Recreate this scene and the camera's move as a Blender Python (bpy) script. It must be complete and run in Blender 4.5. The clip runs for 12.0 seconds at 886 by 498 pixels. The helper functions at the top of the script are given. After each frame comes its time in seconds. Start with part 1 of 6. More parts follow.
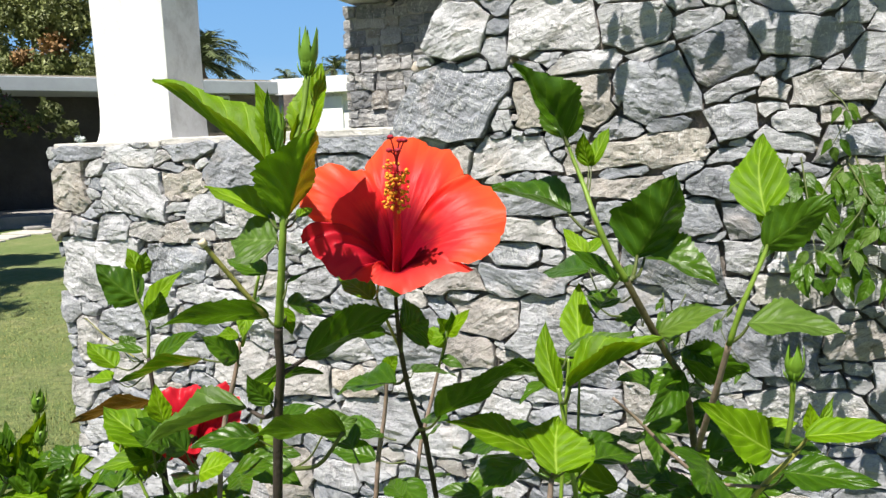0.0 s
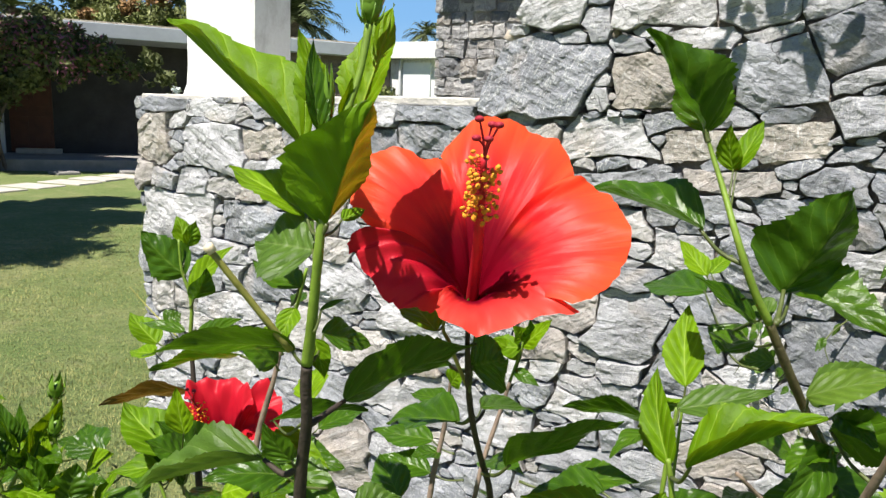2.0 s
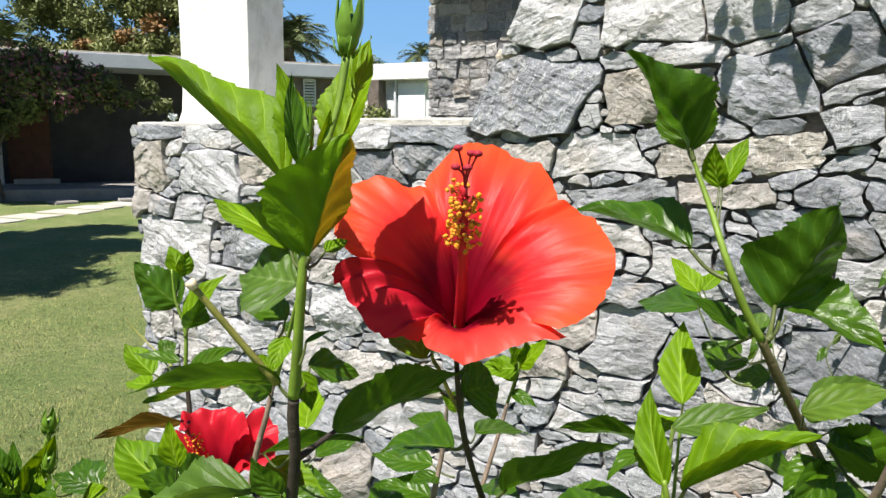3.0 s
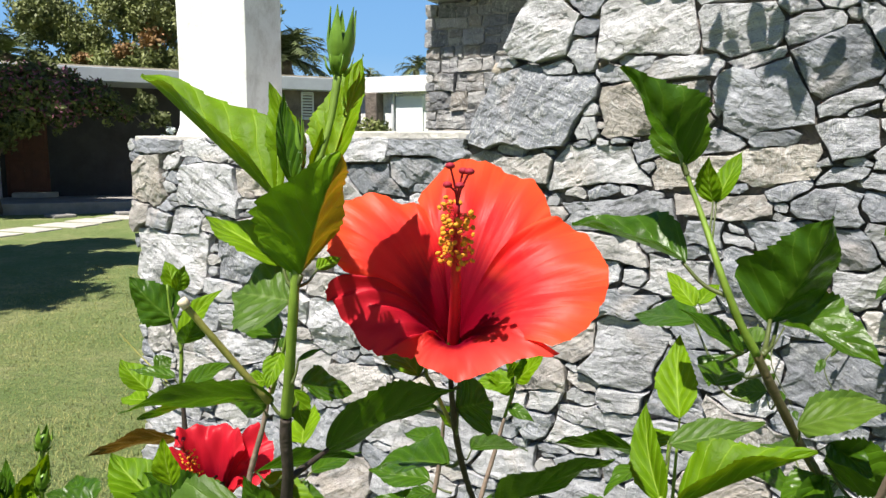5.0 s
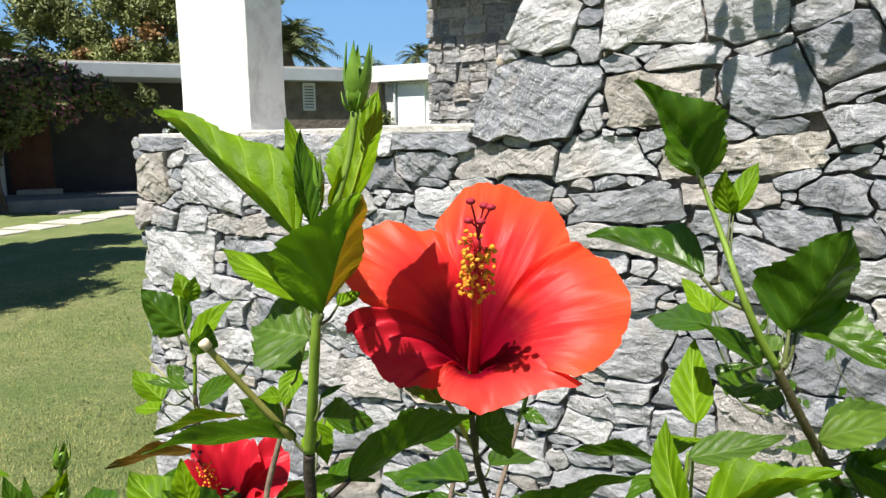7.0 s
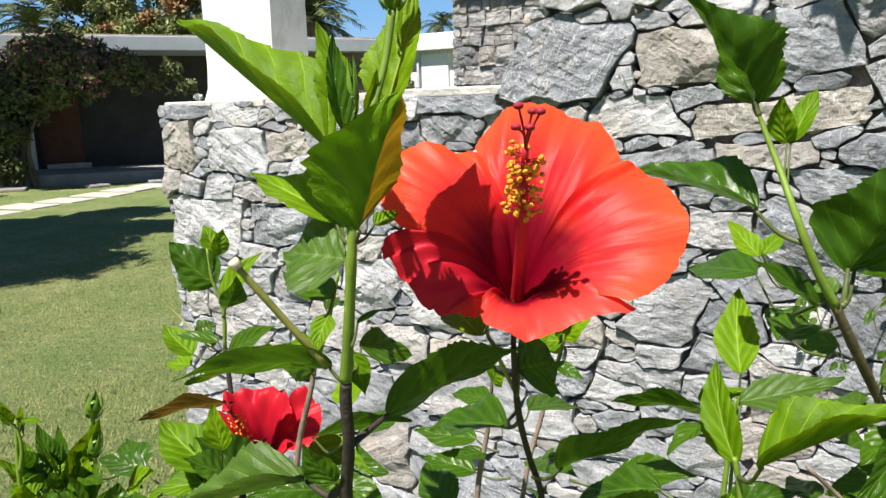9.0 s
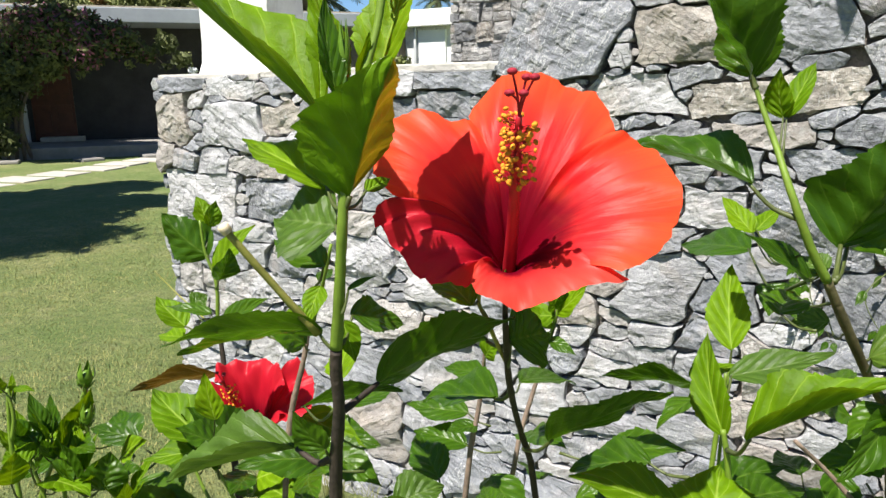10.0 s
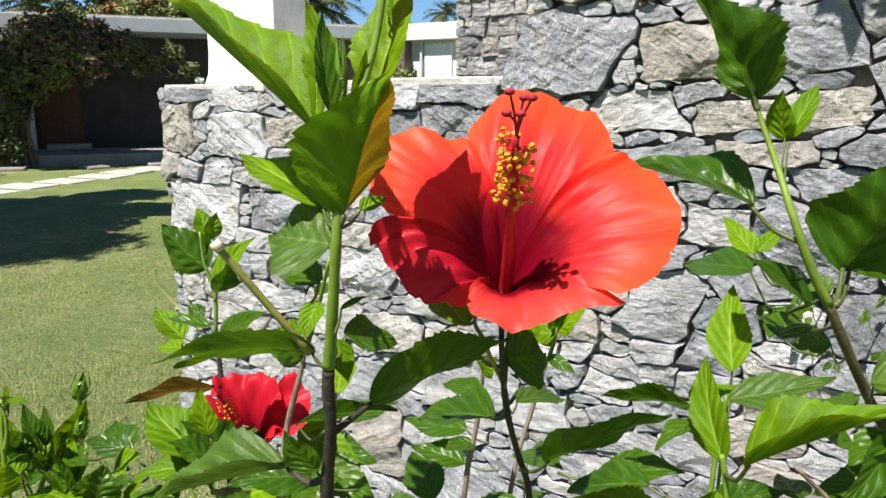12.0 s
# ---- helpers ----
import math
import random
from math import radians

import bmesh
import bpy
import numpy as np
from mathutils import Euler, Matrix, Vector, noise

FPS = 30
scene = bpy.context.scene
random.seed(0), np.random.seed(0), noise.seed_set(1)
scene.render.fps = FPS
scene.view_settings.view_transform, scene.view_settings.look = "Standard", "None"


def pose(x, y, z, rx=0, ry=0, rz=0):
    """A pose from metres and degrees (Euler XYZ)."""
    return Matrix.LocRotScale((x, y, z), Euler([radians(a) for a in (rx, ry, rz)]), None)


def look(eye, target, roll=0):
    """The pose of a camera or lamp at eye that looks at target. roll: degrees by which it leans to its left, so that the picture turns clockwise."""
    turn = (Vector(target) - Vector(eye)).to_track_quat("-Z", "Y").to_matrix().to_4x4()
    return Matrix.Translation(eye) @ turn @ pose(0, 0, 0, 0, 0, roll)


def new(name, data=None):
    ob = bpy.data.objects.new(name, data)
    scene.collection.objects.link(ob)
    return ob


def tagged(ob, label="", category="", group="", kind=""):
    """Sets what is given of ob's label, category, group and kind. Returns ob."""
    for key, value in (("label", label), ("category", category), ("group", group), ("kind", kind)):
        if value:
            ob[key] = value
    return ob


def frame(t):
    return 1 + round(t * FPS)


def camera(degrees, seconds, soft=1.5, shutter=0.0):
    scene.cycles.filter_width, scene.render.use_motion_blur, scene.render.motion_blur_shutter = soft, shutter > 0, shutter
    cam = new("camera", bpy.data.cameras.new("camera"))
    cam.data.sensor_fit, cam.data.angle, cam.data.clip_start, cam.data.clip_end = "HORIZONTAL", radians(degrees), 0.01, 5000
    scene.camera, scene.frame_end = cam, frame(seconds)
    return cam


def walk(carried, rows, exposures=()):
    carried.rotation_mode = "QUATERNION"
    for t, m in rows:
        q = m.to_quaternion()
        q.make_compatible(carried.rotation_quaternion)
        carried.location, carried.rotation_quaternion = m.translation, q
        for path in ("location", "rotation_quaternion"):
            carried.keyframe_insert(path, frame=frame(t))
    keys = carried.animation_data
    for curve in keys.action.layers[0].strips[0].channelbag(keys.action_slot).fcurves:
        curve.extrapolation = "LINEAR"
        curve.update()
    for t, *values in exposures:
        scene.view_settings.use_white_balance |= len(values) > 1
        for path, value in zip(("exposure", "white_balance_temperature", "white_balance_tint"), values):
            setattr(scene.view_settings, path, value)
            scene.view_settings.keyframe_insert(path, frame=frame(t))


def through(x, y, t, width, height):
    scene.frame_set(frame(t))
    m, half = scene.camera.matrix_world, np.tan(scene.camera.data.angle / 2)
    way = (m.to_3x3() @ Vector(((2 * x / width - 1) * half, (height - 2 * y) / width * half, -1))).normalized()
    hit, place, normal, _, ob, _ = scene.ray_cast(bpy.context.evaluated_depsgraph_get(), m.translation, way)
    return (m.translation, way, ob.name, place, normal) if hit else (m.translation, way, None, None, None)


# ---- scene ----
cam = camera(64.5, 12.0, soft=1.4)
PATH = [
    (0, (0.036, 0.073, 1.499), (-0.135, 2.045, 1.214), -1.7),
    (0.5, (0.061, 0.074, 1.494), (-0.249, 2.025, 1.180), -1.4),
    (1, (0.046, 0.109, 1.513), (-0.368, 2.04, 1.200), 1.5),
    (1.5, (0.023, 0.175, 1.509), (-0.327, 2.109, 1.139), 2.4),
    (2, (0.017, 0.183, 1.505), (-0.361, 2.113, 1.140), 2.2),
    (2.5, (0.021, 0.183, 1.509), (-0.377, 2.117, 1.192), 1.0),
    (3, (0.023, 0.185, 1.509), (-0.357, 2.124, 1.196), 0.6),
    (5, (0.025, 0.186, 1.511), (-0.351, 2.13, 1.232), 0.4),
    (5.5, (0.026, 0.184, 1.514), (-0.349, 2.129, 1.240), 0.2),
    (6, (0.025, 0.182, 1.517), (-0.372, 2.124, 1.255), 0.3),
    (6.5, (0.023, 0.192, 1.523), (-0.357, 2.137, 1.256), -0.3),
    (7, (0.018, 0.19, 1.528), (-0.37, 2.127, 1.215), -0.8),
    (7.2, (0.017, 0.185, 1.528), (-0.38, 2.119, 1.214), -1.4),
    (9, (0.008, 0.203, 1.505), (-0.447, 2.111, 1.114), -1.5),
    (9.5, (0.008, 0.202, 1.502), (-0.453, 2.102, 1.082), -1.3),
    (10, (0.009, 0.204, 1.501), (-0.431, 2.102, 1.049), -0.8),
    (10.5, (0.009, 0.205, 1.502), (-0.421, 2.105, 1.048), -0.6),
    (11, (0.008, 0.205, 1.503), (-0.428, 2.108, 1.066), -1.0),
    (11.5, (0.008, 0.208, 1.502), (-0.444, 2.108, 1.071), -0.2),
    (12, (0.011, 0.208, 1.503), (-0.439, 2.111, 1.086), -0.0),
]
walk(cam, [(t, look(eye, target, roll)) for t, eye, target, roll in PATH])

from mathutils.geometry import delaunay_2d_cdt

# ---- light ----
SUN_ELEV, SUN_AZ = 61.0, 203.0          # degrees; azimuth counted from +y towards +x
SKY_BACK, SUN_POWER = 0.042, 5.1
scene.view_settings.exposure = 0.95
world = bpy.data.worlds.new("sky")
scene.world = world
world.use_nodes = True
wn = world.node_tree.nodes
sky = wn.new("ShaderNodeTexSky")
sky.sky_type = "NISHITA"
sky.sun_disc = False
sky.sun_elevation = radians(SUN_ELEV)
sky.sun_rotation = radians(SUN_AZ)
sky.altitude, sky.air_density, sky.dust_density, sky.ozone_density = 100, 1.3, 0.0, 10.0
wn["Background"].inputs["Strength"].default_value = SKY_BACK
world.node_tree.links.new(sky.outputs[0], wn["Background"].inputs[0])
sun_data = bpy.data.lights.new("sun", "SUN")
sun_data.energy, sun_data.angle, sun_data.color = SUN_POWER, radians(0.53), (1.0, 0.95, 0.87)
sun = new("sun", sun_data)
sun_way = Vector((-math.sin(radians(SUN_AZ)) * math.cos(radians(SUN_ELEV)),
                  -math.cos(radians(SUN_AZ)) * math.cos(radians(SUN_ELEV)), -math.sin(radians(SUN_ELEV))))
sun.matrix_world = Matrix.Translation((-8, -8, 12)) @ sun_way.to_track_quat("-Z", "Y").to_matrix().to_4x4()


# ---- materials ----
def shader(name):
    m = bpy.data.materials.new(name)
    m.use_nodes = True
    nt = m.node_tree
    return m, nt, nt.nodes["Principled BSDF"]


def node(nt, kind, **values):
    n = nt.nodes.new(kind)
    for key, v in values.items():
        n.inputs[key.replace("_", " ")].default_value = v
    return n


def wire(nt, a, b):
    nt.links.new(a, b)


def calc(nt, op, a, b=None, clamp=False):
    n = nt.nodes.new("ShaderNodeMath")
    n.operation, n.use_clamp = op, clamp
    for i, v in enumerate((a, b)):
        if v is None:
            continue
        if isinstance(v, (int, float)):
            n.inputs[i].default_value = v
        else:
            wire(nt, v, n.inputs[i])
    return n.outputs[0]


def ramp(nt, fac, stops):
    n = nt.nodes.new("ShaderNodeValToRGB")
    e = n.color_ramp.elements
    while len(e) < len(stops):
        e.new(0.5)
    for el, (p, c) in zip(e, stops):
        el.position, el.color = p, (*c, 1)
    wire(nt, fac, n.inputs[0])
    return n.outputs[0]


def mixed(nt, fac, a, b, blend="MIX"):
    n = nt.nodes.new("ShaderNodeMix")
    n.data_type, n.blend_type = "RGBA", blend
    for sock, v in ((n.inputs[0], fac), (n.inputs[6], a), (n.inputs[7], b)):
        if isinstance(v, (int, float)):
            sock.default_value = v
        elif isinstance(v, tuple):
            sock.default_value = (*v, 1)
        else:
            wire(nt, v, sock)
    return n.outputs[2]


def grain(nt, scale, detail=6, rough=0.6, vec=None, dist=0.0):
    n = node(nt, "ShaderNodeTexNoise", Scale=scale, Detail=detail, Roughness=rough, Distortion=dist)
    if vec is not None:
        wire(nt, vec, n.inputs["Vector"])
    return n.outputs["Fac"]


def relief(nt, bsdf, height, strength, distance=0.01, below=None):
    b = node(nt, "ShaderNodeBump", Strength=strength, Distance=distance)
    wire(nt, height, b.inputs["Height"])
    if below is not None:
        wire(nt, below, b.inputs["Normal"])
    wire(nt, b.outputs[0], bsdf.inputs["Normal"])
    return b.outputs[0]


def place(nt, offset=True):
    """Object coordinates shifted at random from object to object."""
    tc = nt.nodes.new("ShaderNodeTexCoord")
    if not offset:
        return tc.outputs["Object"], None
    oi = nt.nodes.new("ShaderNodeObjectInfo")
    k = calc(nt, "MULTIPLY", oi.outputs["Random"], 37.0)
    add = nt.nodes.new("ShaderNodeVectorMath")
    add.operation = "ADD"
    wire(nt, tc.outputs["Object"], add.inputs[0])
    wire(nt, k, add.inputs[1])
    return add.outputs[0], oi.outputs["Random"]


def stone_material(name, base, warm, dark, vary=1.0):
    """Broken limestone: flat split faces, thin strata, pale scratches, warm stains, cracks and grit."""
    m, nt, b = shader(name)
    vec, rnd = place(nt)
    geo = nt.nodes.new("ShaderNodeNewGeometry")
    rnd = calc(nt, "FRACT", calc(nt, "ADD", rnd, geo.outputs["Random Per Island"]))
    other = calc(nt, "FRACT", calc(nt, "MULTIPLY", rnd, 7.31))
    turn = node(nt, "ShaderNodeVectorRotate")
    turn.rotation_type = "AXIS_ANGLE"
    turn.inputs["Axis"].default_value = (0, 1, 0)
    wire(nt, vec, turn.inputs["Vector"])
    wire(nt, calc(nt, "MULTIPLY", calc(nt, "SUBTRACT", rnd, 0.5), 1.1), turn.inputs["Angle"])

    def stretched(scale):
        mp = nt.nodes.new("ShaderNodeMapping")
        mp.inputs["Scale"].default_value = scale
        wire(nt, turn.outputs[0], mp.inputs["Vector"])
        return mp.outputs[0]

    def above(fac, edge, gain):
        return calc(nt, "MULTIPLY", calc(nt, "SUBTRACT", fac, edge, True), gain, True)

    def below(fac, edge, gain):
        return calc(nt, "MULTIPLY", calc(nt, "SUBTRACT", edge, fac, True), gain, True)

    def ridge(fac, gain):
        return calc(nt, "SUBTRACT", 1.0, calc(nt, "MULTIPLY", calc(nt, "ABSOLUTE", calc(nt, "SUBTRACT", fac, 0.5)), gain), True)

    big = grain(nt, 7, 5, 0.62, vec)
    mid = grain(nt, 24, 6, 0.68, vec, 0.4)
    fine = grain(nt, 150, 5, 0.7, vec)
    strata = grain(nt, 2.6, 7, 0.66, stretched((3, 3, 24)), 0.5)
    thin = grain(nt, 5.0, 6, 0.7, stretched((3, 3, 30)), 0.3)
    chip = node(nt, "ShaderNodeTexVoronoi", Scale=16.0)
    wire(nt, stretched((1, 1, 1.7)), chip.inputs["Vector"])
    cell = nt.nodes.new("ShaderNodeSeparateColor")
    wire(nt, chip.outputs["Color"], cell.inputs[0])
    tone = ramp(nt, rnd, [(0.0, (0.52, 0.55, 0.60)), (0.22, (0.76, 0.79, 0.85)), (0.5, (1.0, 1.0, 1.02)), (0.76, (1.28, 1.27, 1.27)), (0.88, (1.12, 1.05, 0.97)), (1.0, (0.92, 0.83, 0.74))])
    col = ramp(nt, big, [(0.30, tuple(c * 0.70 for c in base)), (0.5, base), (0.70, tuple(min(1, c * 1.28) for c in base))])
    col = mixed(nt, vary, col, tone, "MULTIPLY")
    col = mixed(nt, calc(nt, "MULTIPLY", above(grain(nt, 5, 4, 0.6, vec, 0.8), 0.56, 4.0), 0.75), col, warm)
    col = mixed(nt, calc(nt, "MULTIPLY", above(strata, 0.53, 6.0), 0.34), col, tuple(min(1, c * 1.6) for c in base))
    col = mixed(nt, calc(nt, "MULTIPLY", below(strata, 0.45, 6.0), 0.32), col, tuple(c * 0.45 for c in base))
    col = mixed(nt, calc(nt, "MULTIPLY", below(mid, 0.44, 8.0), 0.32), col, tuple(c * 0.5 for c in base))
    col = mixed(nt, calc(nt, "MULTIPLY", above(mid, 0.55, 8.0), 0.40), col, (0.60, 0.60, 0.60))
    scratch = ridge(grain(nt, 3.0, 4, 0.55, stretched((16, 9, 4)), 0.9), 60.0)
    scratch = calc(nt, "MULTIPLY", scratch, calc(nt, "MULTIPLY", above(other, 0.35, 5.0), 0.8))
    col = mixed(nt, scratch, col, (0.66, 0.66, 0.655))
    col = mixed(nt, calc(nt, "MULTIPLY", below(fine, 0.44, 9.0), 0.40), col, dark)
    col = mixed(nt, calc(nt, "MULTIPLY", above(fine, 0.57, 9.0), 0.35), col, (0.66, 0.66, 0.66))
    crack = calc(nt, "MULTIPLY", ridge(thin, 46.0), above(grain(nt, 9, 3, 0.6, vec), 0.47, 8.0))
    cross = calc(nt, "MULTIPLY", ridge(grain(nt, 4.5, 4, 0.6, vec, 1.2), 90.0), above(grain(nt, 6, 2, 0.5, vec), 0.52, 8.0))
    crack = calc(nt, "MAXIMUM", crack, cross)
    col = mixed(nt, calc(nt, "MULTIPLY", crack, 0.8), col, tuple(c * 0.6 for c in dark))
    wire(nt, col, b.inputs["Base Color"])
    b.inputs["Roughness"].default_value = 0.82
    facet = calc(nt, "ADD", calc(nt, "MULTIPLY", cell.outputs[0], 0.5), calc(nt, "MULTIPLY", chip.outputs["Distance"], 0.9))
    n0 = relief(nt, b, facet, 0.8, 0.012)
    n1 = relief(nt, b, strata, 1.0, 0.010, n0)
    n2 = relief(nt, b, mid, 1.0, 0.012, n1)
    n3 = relief(nt, b, crack, -1.0, 0.010, n2)
    relief(nt, b, fine, 0.9, 0.004, n3)
    return m


def plain(name, color, rough=0.7, spread=0.15, scale=8, bump=0.3, dist=0.01, metal=0.0, second=None):
    m, nt, b = shader(name)
    vec, rnd = place(nt)
    a = grain(nt, scale, 6, 0.65, vec)
    lo = tuple(c * (1 - spread) for c in color)
    hi = second or tuple(min(1, c * (1 + spread)) for c in color)
    col = ramp(nt, a, [(0.3, lo), (0.7, hi)])
    spots = grain(nt, scale * 7, 4, 0.6, vec)
    col = mixed(nt, calc(nt, "MULTIPLY", calc(nt, "SUBTRACT", spots, 0.55, True), 1.5, True), col, tuple(c * (1 - spread * 1.5) for c in color))
    wire(nt, col, b.inputs["Base Color"])
    b.inputs["Roughness"].default_value = rough
    b.inputs["Metallic"].default_value = metal
    relief(nt, b, grain(nt, scale * 4, 6, 0.6, vec), bump, dist)
    return m


def leaf_material(name, lo, hi, vein, through, gloss=0.32, share=0.35, yellow=None, spec=0.33):
    """A leaf blade: u runs across it and v along its midrib. yellow: the colour that paints one half as lit from
    behind.
    """
    m, nt, b = shader(name)
    uv = nt.nodes.new("ShaderNodeUVMap")
    sp = nt.nodes.new("ShaderNodeSeparateXYZ")
    wire(nt, uv.outputs[0], sp.inputs[0])
    side = calc(nt, "ABSOLUTE", calc(nt, "SUBTRACT", sp.outputs[0], 0.5))
    rib = calc(nt, "SUBTRACT", 1.0, calc(nt, "MULTIPLY", side, 30.0), True)
    run = calc(nt, "MULTIPLY", calc(nt, "SUBTRACT", sp.outputs[1], calc(nt, "MULTIPLY", side, 0.7)), 5.6)
    vec, rnd = place(nt)
    run = calc(nt, "ADD", run, calc(nt, "MULTIPLY", grain(nt, 60, 2, 0.5, vec), 0.55))
    wave = calc(nt, "ABSOLUTE", calc(nt, "SUBTRACT", calc(nt, "FRACT", run), 0.5))
    thin = calc(nt, "SUBTRACT", 1.0, calc(nt, "MULTIPLY", wave, 17.0), True)
    lines = calc(nt, "MAXIMUM", rib, calc(nt, "MULTIPLY", thin, 0.55), True)
    a = grain(nt, 45, 4, 0.6, vec)
    col = mixed(nt, a, lo, hi)
    col = mixed(nt, calc(nt, "MULTIPLY", calc(nt, "SUBTRACT", 0.42, wave, True), 1.5, True), col, tuple(min(1, c * 1.35) for c in hi))
    patch = calc(nt, "MULTIPLY", calc(nt, "SUBTRACT", grain(nt, 28, 3, 0.6, vec, 0.8), 0.5, True), 3.0, True)
    col = mixed(nt, patch, col, tuple(c * 0.72 for c in lo))
    tone = ramp(nt, rnd, [(0.0, (0.72, 0.78, 0.7)), (0.5, (1.0, 1.0, 1.0)), (1.0, (1.2, 1.12, 0.9))])
    col = mixed(nt, 1.0, col, tone, "MULTIPLY")
    col = mixed(nt, calc(nt, "MULTIPLY", lines, 0.62), col, vein)
    # back-lit look painted into the colour of one half
    if yellow:
        half = calc(nt, "MULTIPLY", calc(nt, "SUBTRACT", sp.outputs[0], 0.52, True), 14.0, True)
        col = mixed(nt, calc(nt, "MULTIPLY", half, 0.85), col, yellow)
        through = mixed(nt, half, through, yellow)
    blot = calc(nt, "MULTIPLY", calc(nt, "SUBTRACT", grain(nt, 160, 3, 0.6, vec), 0.66, True), 3.0, True)
    col = mixed(nt, blot, col, tuple(c * 0.5 for c in lo))
    wire(nt, col, b.inputs["Base Color"])
    b.inputs["Roughness"].default_value = gloss
    b.inputs["Specular IOR Level"].default_value = spec
    h = calc(nt, "ADD", calc(nt, "MULTIPLY", lines, -0.12), calc(nt, "MULTIPLY", wave, 0.6))
    n1 = relief(nt, b, h, 0.75, 0.0020)
    relief(nt, b, grain(nt, 240, 4, 0.65, vec, 0.6), 0.5, 0.0011, n1)
    tr = nt.nodes.new("ShaderNodeBsdfTranslucent")
    wire(nt, mixed(nt, 1.0, tone, through, "MULTIPLY"), tr.inputs["Color"])
    mx = nt.nodes.new("ShaderNodeMixShader")
    mx.inputs[0].default_value = share
    wire(nt, b.outputs[0], mx.inputs[1])
    wire(nt, tr.outputs[0], mx.inputs[2])
    wire(nt, mx.outputs[0], nt.nodes["Material Output"].inputs["Surface"])
    return m


def petal_material(name, outer, inner, eye, through):
    """A petal: dark rays out of the eye, fine veins along it, a satin sheen and light through it."""
    m, nt, b = shader(name)
    uv = nt.nodes.new("ShaderNodeUVMap")
    sp = nt.nodes.new("ShaderNodeSeparateXYZ")
    wire(nt, uv.outputs[0], sp.inputs[0])

    def along(across, length):
        mp = nt.nodes.new("ShaderNodeMapping")
        mp.inputs["Scale"].default_value = (across, length, 1)
        wire(nt, uv.outputs[0], mp.inputs["Vector"])
        return mp.outputs[0]

    vec, rnd = place(nt)
    streak = grain(nt, 1.0, 4, 0.6, along(20, 1.8), 0.6)
    vein = grain(nt, 1.0, 3, 0.6, along(70, 2.4), 0.4)
    at = calc(nt, "ADD", sp.outputs[1], calc(nt, "MULTIPLY", calc(nt, "SUBTRACT", streak, 0.5), 0.17))
    col = ramp(nt, at, [(0.0, eye), (0.40, eye), (0.54, tuple((a + 2 * b) / 3 for a, b in zip(eye, inner))), (0.66, inner), (1.0, outer)])
    blush = calc(nt, "MULTIPLY", calc(nt, "SUBTRACT", grain(nt, 60, 4, 0.6, vec, 0.6), 0.5, True), 1.0, True)
    col = mixed(nt, blush, col, tuple(min(1, c * 1.15 + 0.02) for c in outer), "MIX")
    col = mixed(nt, calc(nt, "MULTIPLY", calc(nt, "SUBTRACT", 0.47, vein, True), 1.5, True), col, inner)
    wire(nt, mixed(nt, calc(nt, "SUBTRACT", 1.0, calc(nt, "MULTIPLY", calc(nt, "SUBTRACT", at, 0.32, True), 6.0, True)), col, eye), b.inputs["Base Color"])
    b.inputs["Roughness"].default_value = 0.42
    b.inputs["Specular IOR Level"].default_value = 0.22
    n1 = relief(nt, b, streak, 0.22, 0.0014)
    n2 = relief(nt, b, vein, 0.25, 0.0006, n1)
    relief(nt, b, grain(nt, 130, 4, 0.6, vec), 0.25, 0.0008, n2)
    tr = nt.nodes.new("ShaderNodeBsdfTranslucent")
    wire(nt, ramp(nt, at, [(0.0, eye), (0.34, tuple(c * 0.6 for c in eye)), (0.56, through)]), tr.inputs["Color"])
    mx = nt.nodes.new("ShaderNodeMixShader")
    mx.inputs[0].default_value = 0.48
    wire(nt, b.outputs[0], mx.inputs[1])
    wire(nt, tr.outputs[0], mx.inputs[2])
    wire(nt, mx.outputs[0], nt.nodes["Material Output"].inputs["Surface"])
    return m


def grass_ground(name):
    m, nt, b = shader(name)
    tc = nt.nodes.new("ShaderNodeTexCoord")
    vec = tc.outputs["Object"]
    col = ramp(nt, grain(nt, 1.1, 5, 0.65, vec), [(0.3, (0.12, 0.19, 0.038)), (0.52, (0.20, 0.245, 0.075)), (0.72, (0.33, 0.31, 0.14))])
    fine = grain(nt, 55, 5, 0.75, vec)
    col = mixed(nt, calc(nt, "MULTIPLY", calc(nt, "SUBTRACT", 0.55, fine, True), 3.0, True), col, (0.06, 0.085, 0.02))
    col = mixed(nt, calc(nt, "MULTIPLY", calc(nt, "SUBTRACT", grain(nt, 7, 4, 0.6, vec), 0.55, True), 2.0, True), col, (0.34, 0.29, 0.16))
    col = mixed(nt, calc(nt, "MULTIPLY", calc(nt, "MULTIPLY", calc(nt, "SUBTRACT", 0.53, grain(nt, 17, 5, 0.7, vec), True), 6.0, True), 0.6), col, (0.07, 0.115, 0.025))
    wire(nt, col, b.inputs["Base Color"])
    b.inputs["Roughness"].default_value = 0.9
    n1 = relief(nt, b, fine, 1.0, 0.03)
    relief(nt, b, grain(nt, 9, 4, 0.6, vec), 0.5, 0.05, n1)
    return m


